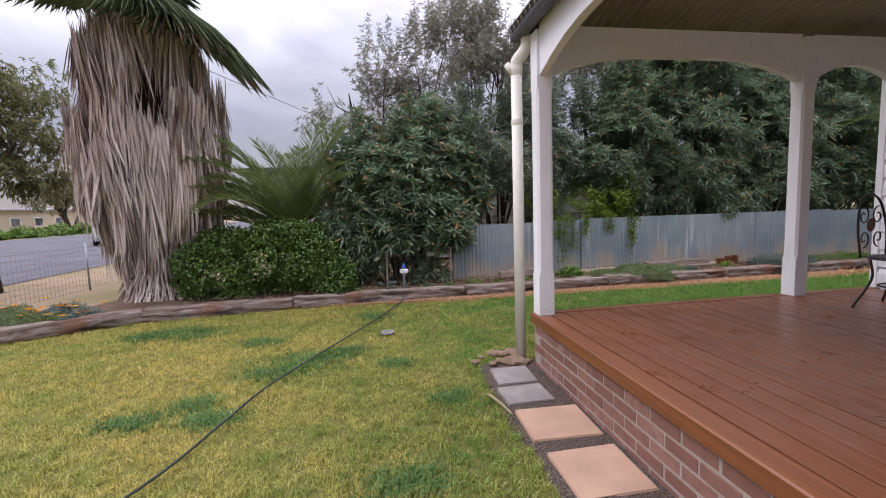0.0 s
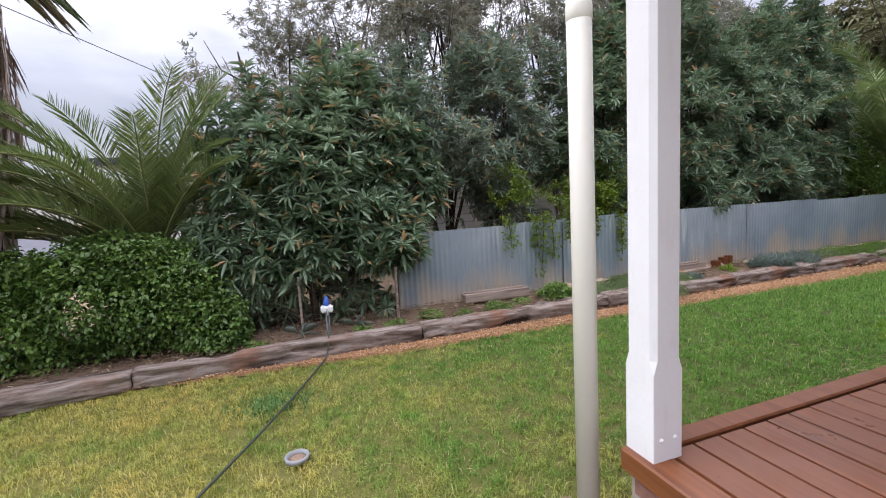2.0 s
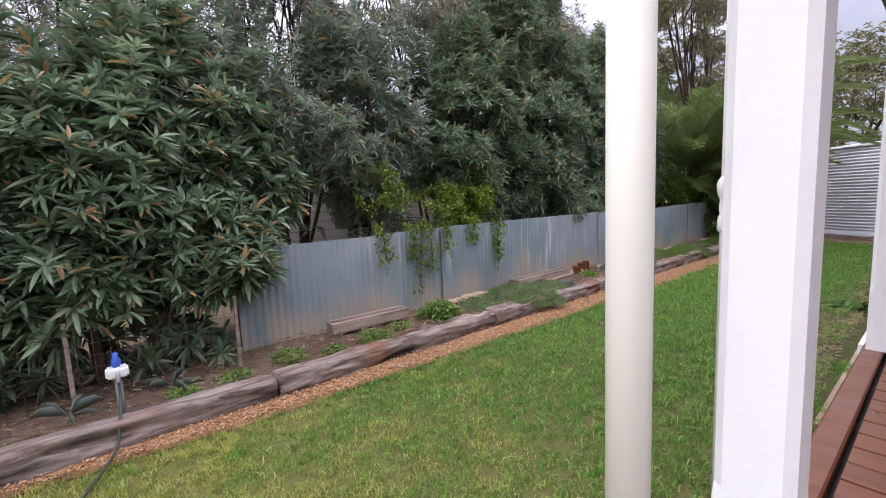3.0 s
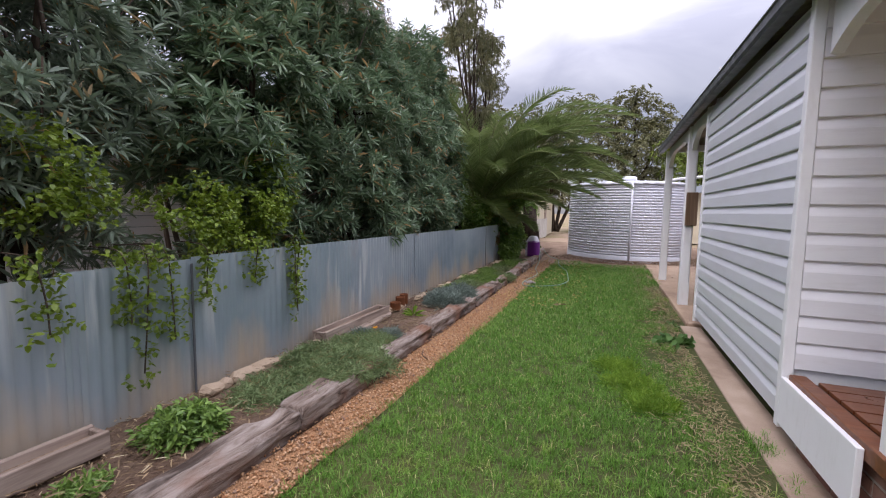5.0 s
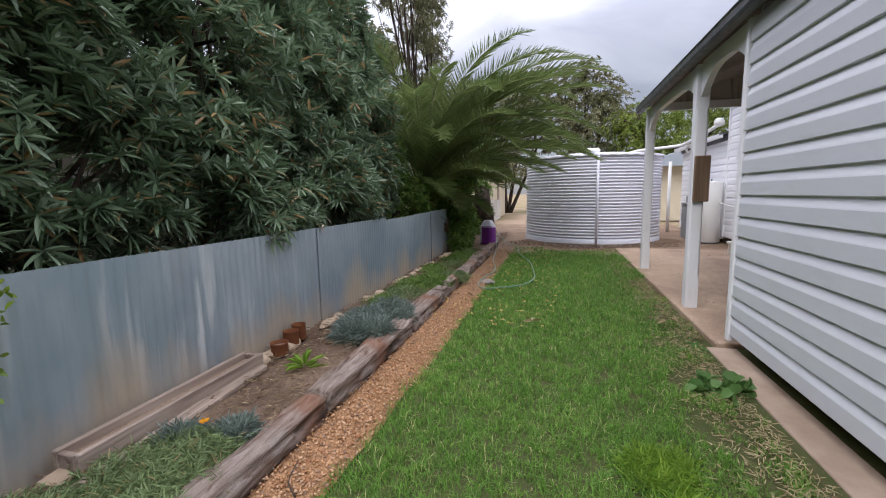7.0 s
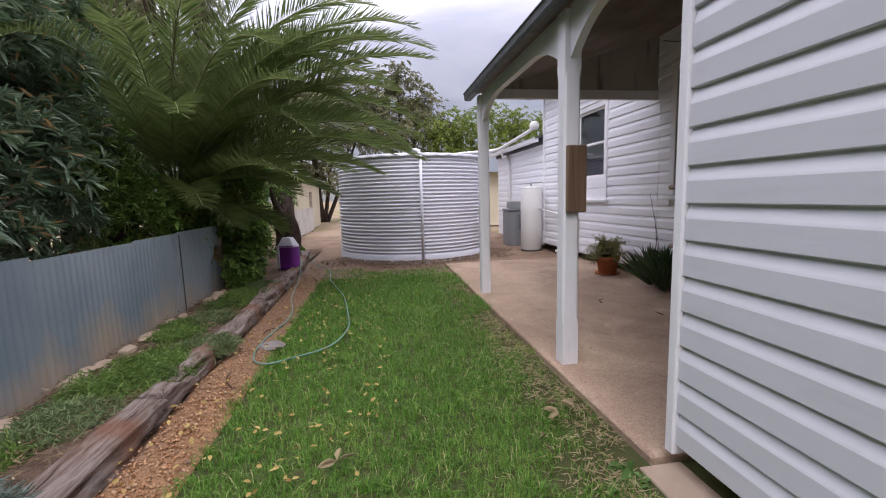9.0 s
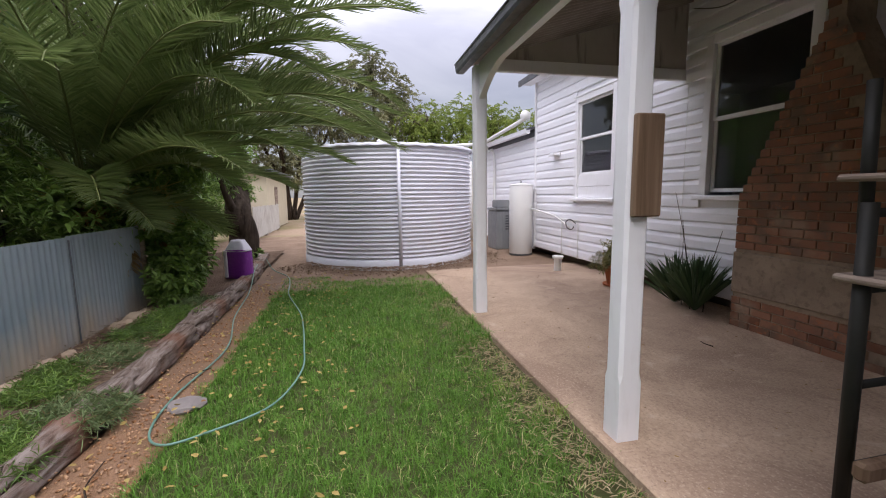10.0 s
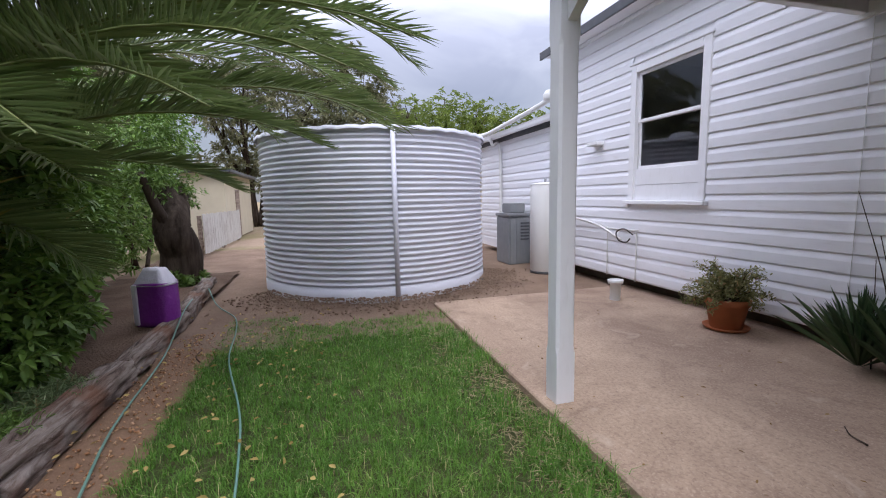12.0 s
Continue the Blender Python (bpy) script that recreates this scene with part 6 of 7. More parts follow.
part("timer_box", box(-0.065, -0.05, 0.33, 0.065, 0.05, 0.40, 0.012, seg=2), white_plastic, tap, "pale plastic timer box")
part("blue_fitting", lathe([(0.02, 0.40), (0.03, 0.42), (0.03, 0.45), (0.016, 0.475), (0.016, 0.5)], 14), blue_plastic, tap, "blue plastic hose fitting")
part("spout", tube(curve_points([(0, 0, 0.36), (0, -0.06, 0.36), (0, -0.085, 0.31)], 5), 0.012, 8), grey_plastic, tap)
rg = np.random.default_rng(8)
for i, (x, y) in enumerate(((8.72, 5.56), (9.1, 4.05), (8.95, 4.12))):
    a = rg.random(4) * 6.28
    tagged(part("dry_husk", leaf_mesh("husk", np.repeat([[x, y, 0.075]], 4, 0), np.stack([np.cos(a), np.sin(a), np.full(4, 0.25)], 1), 0.12, 0.04, 0.2, 0.35, rg), straw), "pale curled dry husk lying on the grass", "husk")

net = thing("wire_netting", "low rusty wire netting under the oleander", "netting", (-1.0, 7.42, 0.1))
wires = None
for i in range(24):
    wires = tube([(i * 0.1, 0, 0), (i * 0.1, 0.01 * (i % 3), 0.62)], 0.0018, 3, wires)
for i in range(7):
    wires = tube([(0, 0, 0.03 + i * 0.095), (2.3, 0.01, 0.03 + i * 0.095)], 0.0018, 3, wires)
tagged(part("mesh", wires, galv_wire, net), kind="stuff")
for x in (0.0, 1.15, 2.3):
    part("stake", box(x - 0.015, 0.012, -0.1, x + 0.015, 0.042, 0.68, 0.004), plank_wood, net)
rosette("strap_weed", "pale arching strap leaves beside the garden tap", (0.12, 7.28), 6, 0.42, 0.016, grey_leaf, 15, 0.14, (35, 70), 0.7)
rosette("strap_weed", "pale arching strap leaves beside the garden tap", (0.75, 7.35), 5, 0.36, 0.016, grey_leaf, 16, 0.14, (35, 70), 0.7)

# ---- wrought iron chair on the deck ----
def scroll(c, r, turns, start, plane, sgn=1):
    pts = []
    for i in range(22):
        a = start + sgn * turns * 6.283 * i / 21
        q = r * (1 - 0.75 * i / 21)
        pts.append(Vector(c) + q * (math.cos(a) * Vector(plane[0]) + math.sin(a) * Vector(plane[1])))
    return pts


chair = thing("iron_chair", "black wrought iron garden chair with scrolled back on the deck", "chair", (4.40, 2.87, 0.5), turn=12)
X, Z = (1, 0, 0), (0, 0, 1)
part("seat", lathe([(0.215, 0.43), (0.225, 0.44), (0.225, 0.452), (0.2, 0.456)], 28), black_iron, chair)
part("seat_ring", tube([(0.225 * math.cos(a), 0.225 * math.sin(a), 0.44) for a in [i * 6.2832 / 28 for i in range(29)]], 0.01, 6), black_iron, chair)
for sx in (-1, 1):
    for sy in (-1, 1):
        part("leg", tube(curve_points([(sx * 0.16, sy * 0.15, 0.43), (sx * 0.15, sy * 0.14, 0.25), (sx * 0.24, sy * 0.22, 0.0)], 6), 0.010, 6), black_iron, chair)
part("stretcher", tube([(0.155 * math.cos(a), 0.145 * math.sin(a), 0.20) for a in [i * 6.2832 / 24 for i in range(25)]], 0.007, 6), black_iron, chair)
part("back_frame", tube(curve_points([(-0.2, 0.2, 0.44), (-0.22, 0.22, 0.7), (-0.15, 0.24, 0.92), (0, 0.245, 0.99), (0.15, 0.24, 0.92), (0.22, 0.22, 0.7), (0.2, 0.2, 0.44)], 6), 0.010, 6), black_iron, chair)
for sx in (-1, 1):
    part("scroll", tube(scroll((sx * 0.11, 0.235, 0.80), 0.085, 1.1, 1.5, (X, Z), sx), 0.006, 5), black_iron, chair)
    part("scroll", tube(scroll((sx * 0.11, 0.225, 0.60), 0.08, 1.1, -1.5, (X, Z), -sx), 0.006, 5), black_iron, chair)
part("medallion", lathe([(0.055, -0.006), (0.062, 0), (0.055, 0.006)], 24), block_wood, chair, "brown round back medallion", at=pose(0, 0.23, 0.72, 90))

# ---- bed things ----
def trough(at, L, turn, label):
    t = thing("timber_trough", label, "planter", (*at, 0.145), turn=turn)
    for y in (-0.075, 0.075):
        part("side_board", box(0, y - 0.018, 0, L, y + 0.018, 0.125, 0.006), plank_wood, t)
    for x in (0.0, L - 0.035):
        part("end_board", box(x, -0.056, 0, x + 0.035, 0.056, 0.115, 0.005), plank_wood, t)
    part("soil_fill", box(0.035, -0.056, 0.02, L - 0.035, 0.056, 0.075), soil, t)
    return t


trough((2.27, 7.66), 0.98, -1.5, "weathered grey timber trough at the fence foot")
trough((5.36, 7.70), 1.4, 0.5, "long weathered timber trough at the fence foot")
ob = part("loose_plank", box(0, -0.05, 0, 1.5, 0.05, 0.05, 0.008), plank_wood)
ob.matrix_basis = pose(5.25, 7.50, 0.13, 4, 0, 5)
tagged(ob, "weathered grey plank lying in the bed", "plank")
m = Mat("rust", 0.85, 0.3, 0.2)
m.colour(m.mix(m.noise(20, 5), (0.20, 0.07, 0.025), (0.10, 0.04, 0.02)))
rust = m.m
for x, y, r, h in ((7.05, 7.68, 0.075, 0.11), (7.28, 7.72, 0.07, 0.14), (7.45, 7.75, 0.065, 0.15)):
    c_ = thing("rusty_can", "small rusty steel can at the fence foot", "can", (x, y, 0.14), "rusty cans")
    part("body", lathe([(r, 0), (r * 1.02, 0.01), (r, 0.02), (r, h - 0.01), (r * 1.04, h), (r * 0.94, h), (r * 0.94, 0.03)], 20, False), rust, c_)
    part("soil_fill", lathe([(r * 0.93, h * 0.5), (r * 0.93, h * 0.72), (r * 0.3, h * 0.76)], 16), soil, c_)
m = Mat("field_stone", 0.9, 0, 0.2)
m.colour(m.mix(m.noise(8, 5), (0.48, 0.38, 0.27), (0.32, 0.23, 0.16))).bump(m.noise(40, 5), 0.01, 0.7)
stone = m.m
for i in range(40):
    x = random.uniform(4.0, 13.6)
    b = bmesh.new()
    bmesh.ops.create_icosphere(b, subdivisions=2, radius=1)
    sx, sy, sz = random.uniform(0.07, 0.2), random.uniform(0.05, 0.08), random.uniform(0.035, 0.06)
    for v in b.verts:
        v.co *= 1 + 0.3 * noise.noise(v.co * 1.5 + Vector((i * 3, 0, 0)))
        v.co = Vector((v.co.x * sx, v.co.y * sy, v.co.z * sz))
    ob = part("fence_foot_stone", b, stone)
    ob.matrix_basis = pose(x, 7.74 + random.uniform(-0.04, 0.02), 0.145, 0, 0, random.uniform(-12, 12))
    tagged(ob, "tan rubble stone along the fence foot", "stone", "fence foot stones")
b = bmesh.new()
bmesh.ops.create_icosphere(b, subdivisions=2, radius=0.13)
for v in b.verts:
    v.co *= 1 + 0.3 * noise.noise(v.co * 9)
    v.co.z *= 0.35
ob = part("flat_stone", b, grey_paver)
ob.matrix_basis = pose(10.95, 6.42, 0.03)
tagged(ob, "flat grey stone on the gravel", "stone")
for i, (x, y, a, L_) in enumerate(((9.9, 6.5, 20, 0.4), (11.3, 6.6, -30, 0.3), (14.3, 6.4, 15, 0.35), (5.6, 6.55, 35, 0.3), (11.6, 2.3, -25, 0.2), (10.9, 1.9, 10, 0.14))):
    ob = part("twig", tube(curve_points([(0, 0, 0), (L_ * 0.4, 0.03, 0.01), (L_, -0.02, 0)], 4), 0.006, 5, None, 0.003), bark)
    ob.matrix_basis = pose(x, y, 0.058, 0, 0, a)
    tagged(ob, "thin brown fallen twig", "twig", "fallen twigs")

# soil-mix bag
m = Mat("purple_bag_film", 0.35, 0, 0.5)
m.colour(m.mix(m.span(m.noise(5, 2), 0.62, 0.66, 0, 0.25), (0.20, 0.025, 0.27), (0.45, 0.2, 0.5))).bump(m.noise(14, 4), 0.02, 0.6)
purple = m.m
m = Mat("white_bag_film", 0.4, 0, 0.5)
m.colour(m.mix(m.noise(6, 3), (0.72, 0.70, 0.74), (0.6, 0.56, 0.64))).bump(m.noise(14, 4), 0.02, 0.6)
white_film = m.m
bag = thing("soil_mix_bag", "purple and white plastic bag of potting mix leaning in the bed", "bag", (15.62, 7.14, 0.12), turn=70)


def bag_body(w, d, z0, z1, n=18, top=1.0, seed=0):
    b = bmesh.new()
    rings = []
    for j in range(9):
        t = j / 8
        z = z0 + (z1 - z0) * t
        sq = 1 - (1 - top) * t
        rings.append([b.verts.new(((w * (abs(math.cos(a)) ** 0.55) * math.copysign(1, math.cos(a)) * sq * (1 + 0.06 * noise.noise((a, z * 5, seed)))), d * (abs(math.sin(a)) ** 0.55) * math.copysign(1, math.sin(a)) * sq * (1 + 0.1 * noise.noise((a * 2, z * 6, seed + 3))), z + 0.02 * noise.noise((a * 1.5, z, seed + 7)) * t)) for a in (6.2832 * i / n for i in range(n))])
    for lo, hi in zip(rings, rings[1:]):
        for i in range(n):
            b.faces.new((lo[i], lo[(i + 1) % n], hi[(i + 1) % n], hi[i])).smooth = True
    b.faces.new(rings[0][::-1])
    b.faces.new(rings[-1])
    return b


part("bag_body", bag_body(0.21, 0.15, 0, 0.50, seed=1), purple, bag, "purple printed bag film")
part("bag_top", bag_body(0.216, 0.156, 0.47, 0.66, top=0.5, seed=2), white_film, bag, "white folded bag top")
part("side_band", box(0.12, -0.158, 0.02, 0.185, 0.158, 0.49, 0.01), white_film, bag)
part("product_panel", box(-0.15, -0.165, 0.27, 0.03, -0.15, 0.44, 0.003), terracotta, bag)
for i in range(3):
    part("text_bar", box(-0.12, -0.163, 0.08 + i * 0.05, 0.04 - 0.03 * i, -0.152, 0.105 + i * 0.05), white_film, bag)

# ---- patio things ----
pot = thing("potted_plant", "terracotta pot on a saucer with a sprawling green plant", "potted plant", (13.49, 1.12, 0.05))
part("saucer", lathe([(0.17, 0), (0.21, 0.012), (0.22, 0.035), (0.205, 0.035), (0.19, 0.015)], 32), terracotta, pot)
pp_ = part("pot", lathe([(0.145, 0.015), (0.15, 0.02), (0.195, 0.27), (0.205, 0.27), (0.213, 0.28), (0.215, 0.335), (0.205, 0.342), (0.19, 0.335), (0.185, 0.28)], 32, False), terracotta, pot)
part("potting_soil", lathe([(0.186, 0.28), (0.185, 0.30), (0.05, 0.31)], 24), soil, pot)
rg = np.random.default_rng(55)
ends = []
wood = None
for i in range(52):
    a, e = rg.random() * 6.28, rg.uniform(-0.15, 1.35)
    l = rg.uniform(0.28, 0.60)
    o = Vector((math.cos(a) * math.cos(e), math.sin(a) * math.cos(e) * 0.7, math.sin(e) * 0.8)) * l
    pts = curve_points([(0.05 * math.cos(a), 0.05 * math.sin(a), 0.3), Vector((0, 0, 0.33)) + o * 0.6 + Vector((0, 0, 0.05)), Vector((0, 0, 0.31)) + o], 4)
    wood = tube(pts, 0.004, 4, wood, 0.002)
    ends += [tuple(q) for q in pts[2:] for _ in range(4)]
base, way = whorls(np.array(ends) + rg.normal(0, 0.012, (len(ends), 3)), rg.normal(0, 1, (len(ends), 3)), 3, (30, 100), rg)
part("foliage", leaf_mesh("pot_leaves", base, way, rg.uniform(0.03, 0.055, len(base)), 0.014, 0.2, 0.2, rg), leafy("dry_pot_leaf", (0.16, 0.18, 0.06), (0.40, 0.36, 0.16), (0.42, 0.26, 0.12), 0.6, 0.25, 0.25, 3.0), pot)
part("stems", wood, bark, pot)
wood = None
for x0, y0, x1, y1, h in ((12.15, 1.0, 12.5, 1.0, 1.5), (11.9, 1.05, 11.75, 1.0, 1.05), (12.05, 1.1, 12.3, 1.05, 1.15), (12.3, 1.0, 12.35, 0.98, 0.95)):
    ob = part("flower_stalk", tube(curve_points([(x0, y0, 0.05), ((x0 * 2 + x1) / 3, y0, h * 0.5), (x1, y1, h)], 5), 0.006, 5, None, 0.003), bark)
    tagged(ob, "thin dry flower stalk among strap leaves", "stalk", "dry stalks")

drum = thing("white_pvc_pot", "white plastic pipe end standing on the patio", "pipe end", (14.95, 1.38, 0.05))
part("barrel", lathe([(0.07, 0), (0.07, 0.22), (0.1, 0.235), (0.105, 0.28), (0.09, 0.285), (0.08, 0.24)], 24, False), white_plastic, drum)
part("cap", lathe([(0.088, 0.255), (0.088, 0.265), (0.03, 0.268)], 24), white_plastic, drum)

hw = thing("hot_water_cylinder", "tall white enamelled hot water cylinder against the house wall", "water heater", (17.35, 1.12, 0.02))
part("cylinder", lathe([(0.27, 0.04), (0.28, 0.05), (0.28, 1.68), (0.272, 1.70), (0.25, 1.715)], 40), white_plastic, hw)
part("base_ring", lathe([(0.275, 0), (0.275, 0.045)], 40), grey_trim, hw)
part("top_cap", lathe([(0.285, 1.685), (0.285, 1.70), (0.1, 1.735)], 40), white_plastic, hw)
part("valve", tube([(0.0, 0.0, 1.72), (0.0, 0.0, 1.80)], 0.02, 8), grey_plastic, hw)
unit_ = thing("pump_cabinet", "grey plastic pump cabinet beside the house wall", "pump cabinet", (18.75, 1.12, 0.0))
part("body", box(-0.36, -0.26, 0.0, 0.36, 0.26, 1.06, 0.03, seg=2), grey_plastic, unit_)
part("lid", box(-0.38, -0.28, 1.06, 0.38, 0.28, 1.13, 0.02, seg=2), grey_plastic, unit_)
part("top_box", box(-0.22, -0.18, 1.13, 0.22, 0.18, 1.34, 0.02, seg=2), grey_plastic, unit_)
for i in range(6):
    part("louvre", box(-0.372, -0.2, 0.55 + i * 0.07, -0.358, 0.0, 0.585 + i * 0.07, 0.003), grey_trim, unit_)
part("front_rib", box(-0.375, 0.06, 0.04, -0.357, 0.1, 1.02, 0.004), grey_plastic, unit_)

vent = thing("wall_vent", "small white hooded vent on the weatherboards", "vent", (16.2, 0.775, 2.27))
part("hood", box(-0.13, 0, 0.03, 0.13, 0.16, 0.09, 0.01), white_paint, vent)
part("flange", box(-0.11, 0.0, -0.02, 0.11, 0.02, 0.10, 0.004), white_paint, vent)

for i, (pts, r, lab) in enumerate((
    ([(15.9, 0.80, 0.20), (15.9, 0.80, 0.92), (15.86, 0.81, 0.96), (15.2, 0.81, 0.97)], 0.011, "white water pipe clipped to the wall"),
    ([(15.25, 0.80, 0.20), (15.25, 0.80, 0.86), (15.28, 0.81, 0.93)], 0.011, "white water pipe clipped to the wall"),
    ([(15.55, 0.82, 0.80), (16.2, 0.84, 1.02), (17.1, 0.98, 1.16)], 0.016, "white insulated pipe running to the hot water cylinder"),
    ([(16.0, 0.82, 0.97), (16.6, 0.84, 1.06), (17.1, 0.95, 1.12)], 0.012, "white insulated pipe running to the hot water cylinder"))):
    tagged(part("water_pipe", tube(curve_points(pts, 6), r, 8), white_plastic), lab, "pipe", "wall pipes")
tagged(part("wall_cable", tube(curve_points([(15.3, 0.82, 0.90), (15.45, 0.86, 0.98), (15.62, 0.86, 0.92), (15.58, 0.85, 0.80), (15.42, 0.84, 0.78), (15.34, 0.84, 0.84)], 6), 0.010, 6), black_iron), "looped dark hose on the wall tap", "hose")
tagged(part("eave_cable", tube(curve_points([(12.6, 0.80, 3.83), (12.1, 0.83, 3.66), (11.6, 0.85, 3.70), (11.0, 0.84, 3.85)], 6), 0.006, 5), black_iron), "thin dark cable sagging under the patio roof", "cable")
tagged(part("wall_cable", tube([(12.62, 0.782, 0.3), (12.63, 0.782, 2.95)], 0.003, 5), white_plastic), "thin grey cable down the weatherboards", "cable")

blk = thing("post_block", "weathered brown timber block screwed to the verandah post", "timber block", (9.735, 3.625, 1.385), turn=90)
part("board", box(-0.085, -0.022, 0, 0.085, 0.022, 0.55, 0.008), block_wood, blk)
for z in (0.07, 0.48):
    part("screw", lathe([(0.012, 0), (0.012, 0.004), (0.006, 0.007)], 10), grey_plastic, blk, at=pose(0.04, -0.022, z, 90))

m = Mat("dark_green_steel", 0.55, 0.2, 0.3)
m.colour(m.mix(m.noise(8, 4), (0.010, 0.012, 0.010), (0.028, 0.025, 0.02)))
dark_steel = m.m
tr_ = thing("steel_trestle", "dark steel trestle with weathered timber shelves on the patio", "trestle", (8.93, 3.25, 0.05))
for y in (0.0, -0.8):
    part("upright", tube([(0, y, 0), (0.02, y, 1.42)], 0.03, 10), dark_steel, tr_)
    part("upper_upright", tube([(0.03, y, 1.3), (0.05, y, 1.88)], 0.024, 10), dark_steel, tr_)
for z in (0.32, 0.68, 1.08, 1.38):
    part("rung", tube([(0.01, 0.0, z), (0.01, -0.8, z)], 0.018, 8), dark_steel, tr_)
part("shelf_board", box(-0.10, -0.85, 1.105, 0.09, 0.06, 1.135, 0.01), plank_wood, tr_)
part("shelf_board", box(-0.07, -0.85, 1.50, 0.11, 0.06, 1.53, 0.01), plank_wood, tr_)
part("cross_log", box(-0.11, -0.85, 0.33, -0.05, 0.06, 0.41, 0.015), block_wood, tr_)
ob = part("leaning_plank", box(-0.07, -0.016, 0, 0.07, 0.016, 1.95, 0.006), plank_wood)
ob.matrix_basis = pose(8.75, 2.35, 0.05, 0, -3, 70)
tagged(ob, "grey weathered plank leaning against the wall", "plank")

# ---- chimney ----
chim = thing("chimney", "old red brick chimney stack with patched cement render", "chimney", (0, 0, 0), kind="structure")
cx0, cx1, cy0, cy1 = 9.95, 11.45, 0.80, 1.14


def chim_range(z):
    s_ = max(0.0, min(z, 2.95) - 1.45) * 0.47
    return cx0 + s_ * 0.9, cx1 - s_


b = bmesh.new()
prev = None
for z in (0.02, 1.45, 2.95, 6.4):
    a, e = chim_range(z)
    ring = [b.verts.new(p) for p in ((a + 0.012, cy0, z), (e - 0.012, cy0, z), (e - 0.012, cy1 - 0.012, z), (a + 0.012, cy1 - 0.012, z))]
    if prev:
        for i in range(4):
            b.faces.new((prev[i], prev[(i + 1) % 4], ring[(i + 1) % 4], ring[i]))
    else:
        b.faces.new(ring[::-1])
    prev = ring
b.faces.new(prev)
part("core", b, old_render, chim)
part("render_patch", box(cx0 - 0.008, cy0, 0.42, cx1 + 0.008, cy1 + 0.008, 0.86, 0.01), old_render, chim, "worn brown cement render band")
cb = brick_mesh(0.222, 0.075, 0.10, red_brick)
ch = brick_mesh(0.104, 0.075, 0.10, red_brick)
row = 0
z = 0.04
while z < 3.9:
    if not (0.36 < z < 0.84):
        a, e = chim_range(z + 0.04)
        x = e - 0.114 - (0.116 if row % 2 else 0)
        if row % 2:
            part("brick", ch, None, chim, at=pose(e - 0.054, cy1 - 0.05, z))
        while x - 0.11 > a:
            part("brick", cb, None, chim, at=pose(x, cy1 - 0.05 + random.uniform(-0.004, 0.004), z))
            x -= 0.234
        part("brick", cb, None, chim, at=pose(e - 0.05, cy0 + 0.11, z, 0, 0, 90))
    z += 0.086
    row += 1

# ---- roof water pipes to the tank, small tank ----
tagged(part("tank_inlet_pipe", tube(curve_points([(17.42, 1.02, 3.30), (17.8, 1.05, 3.24), (19.2, 1.08, 3.14), (20.3, 1.15, 3.06), (20.45, 1.5, 3.02), (19.6, 2.6, 2.86), (19.2, 3.1, 2.72)], 8), 0.05, 12), white_plastic), "white plastic pipe from the eave to the water tank", "pipe")
tagged(part("pipe_elbow_cap", lathe([(0.02, 0.0), (0.09, 0.02), (0.125, 0.08), (0.125, 0.15), (0.08, 0.22), (0.02, 0.24)], 20), white_plastic, at=pose(17.42, 1.0, 3.24)), "white rounded pipe cap on the eave", "pipe cap")
tagged(part("rainwater_pipe", tube(curve_points([(20.2, 1.06, 2.95), (20.2, 1.0, 2.78), (20.1, 0.84, 2.6), (20.1, 0.84, 0.1)], 8), 0.04, 10), white_plastic), "white downpipe on the rear addition", "downpipe")
tagged(part("standing_pipe", tube([(20.9, 1.35, 0.0), (20.9, 1.35, 2.55)], 0.055, 12), white_plastic), "white standing pipe beside the rear addition", "pipe")
t2 = thing("small_tank", "small pale corrugated tank on a stand behind the large tank", "water tank", (22.6, 3.05, 0))
pr = [(0.7, 1.35)]
z = 1.35
while z < 2.75:
    for k in range(6):
        pr.append((0.69 + 0.018 * math.sin(6.2832 * k / 6), z + 0.086 * k / 6))
    z += 0.086
part("shell", lathe(pr, 40), tank_steel, t2)
for a in range(4):
    part("stand_leg", box(-0.05, -0.05, 0, 0.05, 0.05, 1.35), white_paint, t2, at=pose(0.5 * math.cos(a * 1.5708 + 0.7), 0.5 * math.sin(a * 1.5708 + 0.7), 0))
part("platform", box(-0.7, -0.7, 1.28, 0.7, 0.7, 1.345), plank_wood, t2)

# ---- beyond the tank ----
shed = thing("cream_shed", "cream rendered shed with a low picket fence beyond the palm", "shed", (27.8, 8.75, 0))
m = Mat("cream_render", 0.85, 0, 0.2)
m.colour(m.mix(m.noise(2, 5), (0.62, 0.56, 0.42), (0.48, 0.42, 0.31)))
cream = m.m
part("wall", box(0, 0, 0, 6.0, 1.5, 2.6), cream, shed)
part("roof", box(-0.3, -0.3, 2.6, 6.3, 1.8, 2.72, 0.01), grey_trim, shed)
part("door", box(1.9, -0.03, 0, 2.7, 0.005, 2.0, 0.005), plank_wood, shed)
pf = thing("picket_fence", "weathered white picket fence along the rear bed", "fence", (22.8, 8.35, 0))
pk = box(-0.045, -0.01, 0.1, 0.045, 0.01, 1.18, 0.003)
pk_me = bpy.data.meshes.new("picket")
pk.to_mesh(pk_me)
pk.free()
pk_me.materials.append(painted("old_white_paint", (0.52, 0.50, 0.46), 0.8, (0.25, 0.2, 0.16), 0.6))
for i in range(46):
    part("picket", pk_me, None, pf, at=pose(i * 0.115, 0, random.uniform(-0.02, 0.02), 0, random.uniform(-1.5, 1.5), 0))
for z in (0.3, 0.8):
    part("rail", box(-0.1, 0.012, z, 5.3, 0.045, z + 0.07), plank_wood, pf)
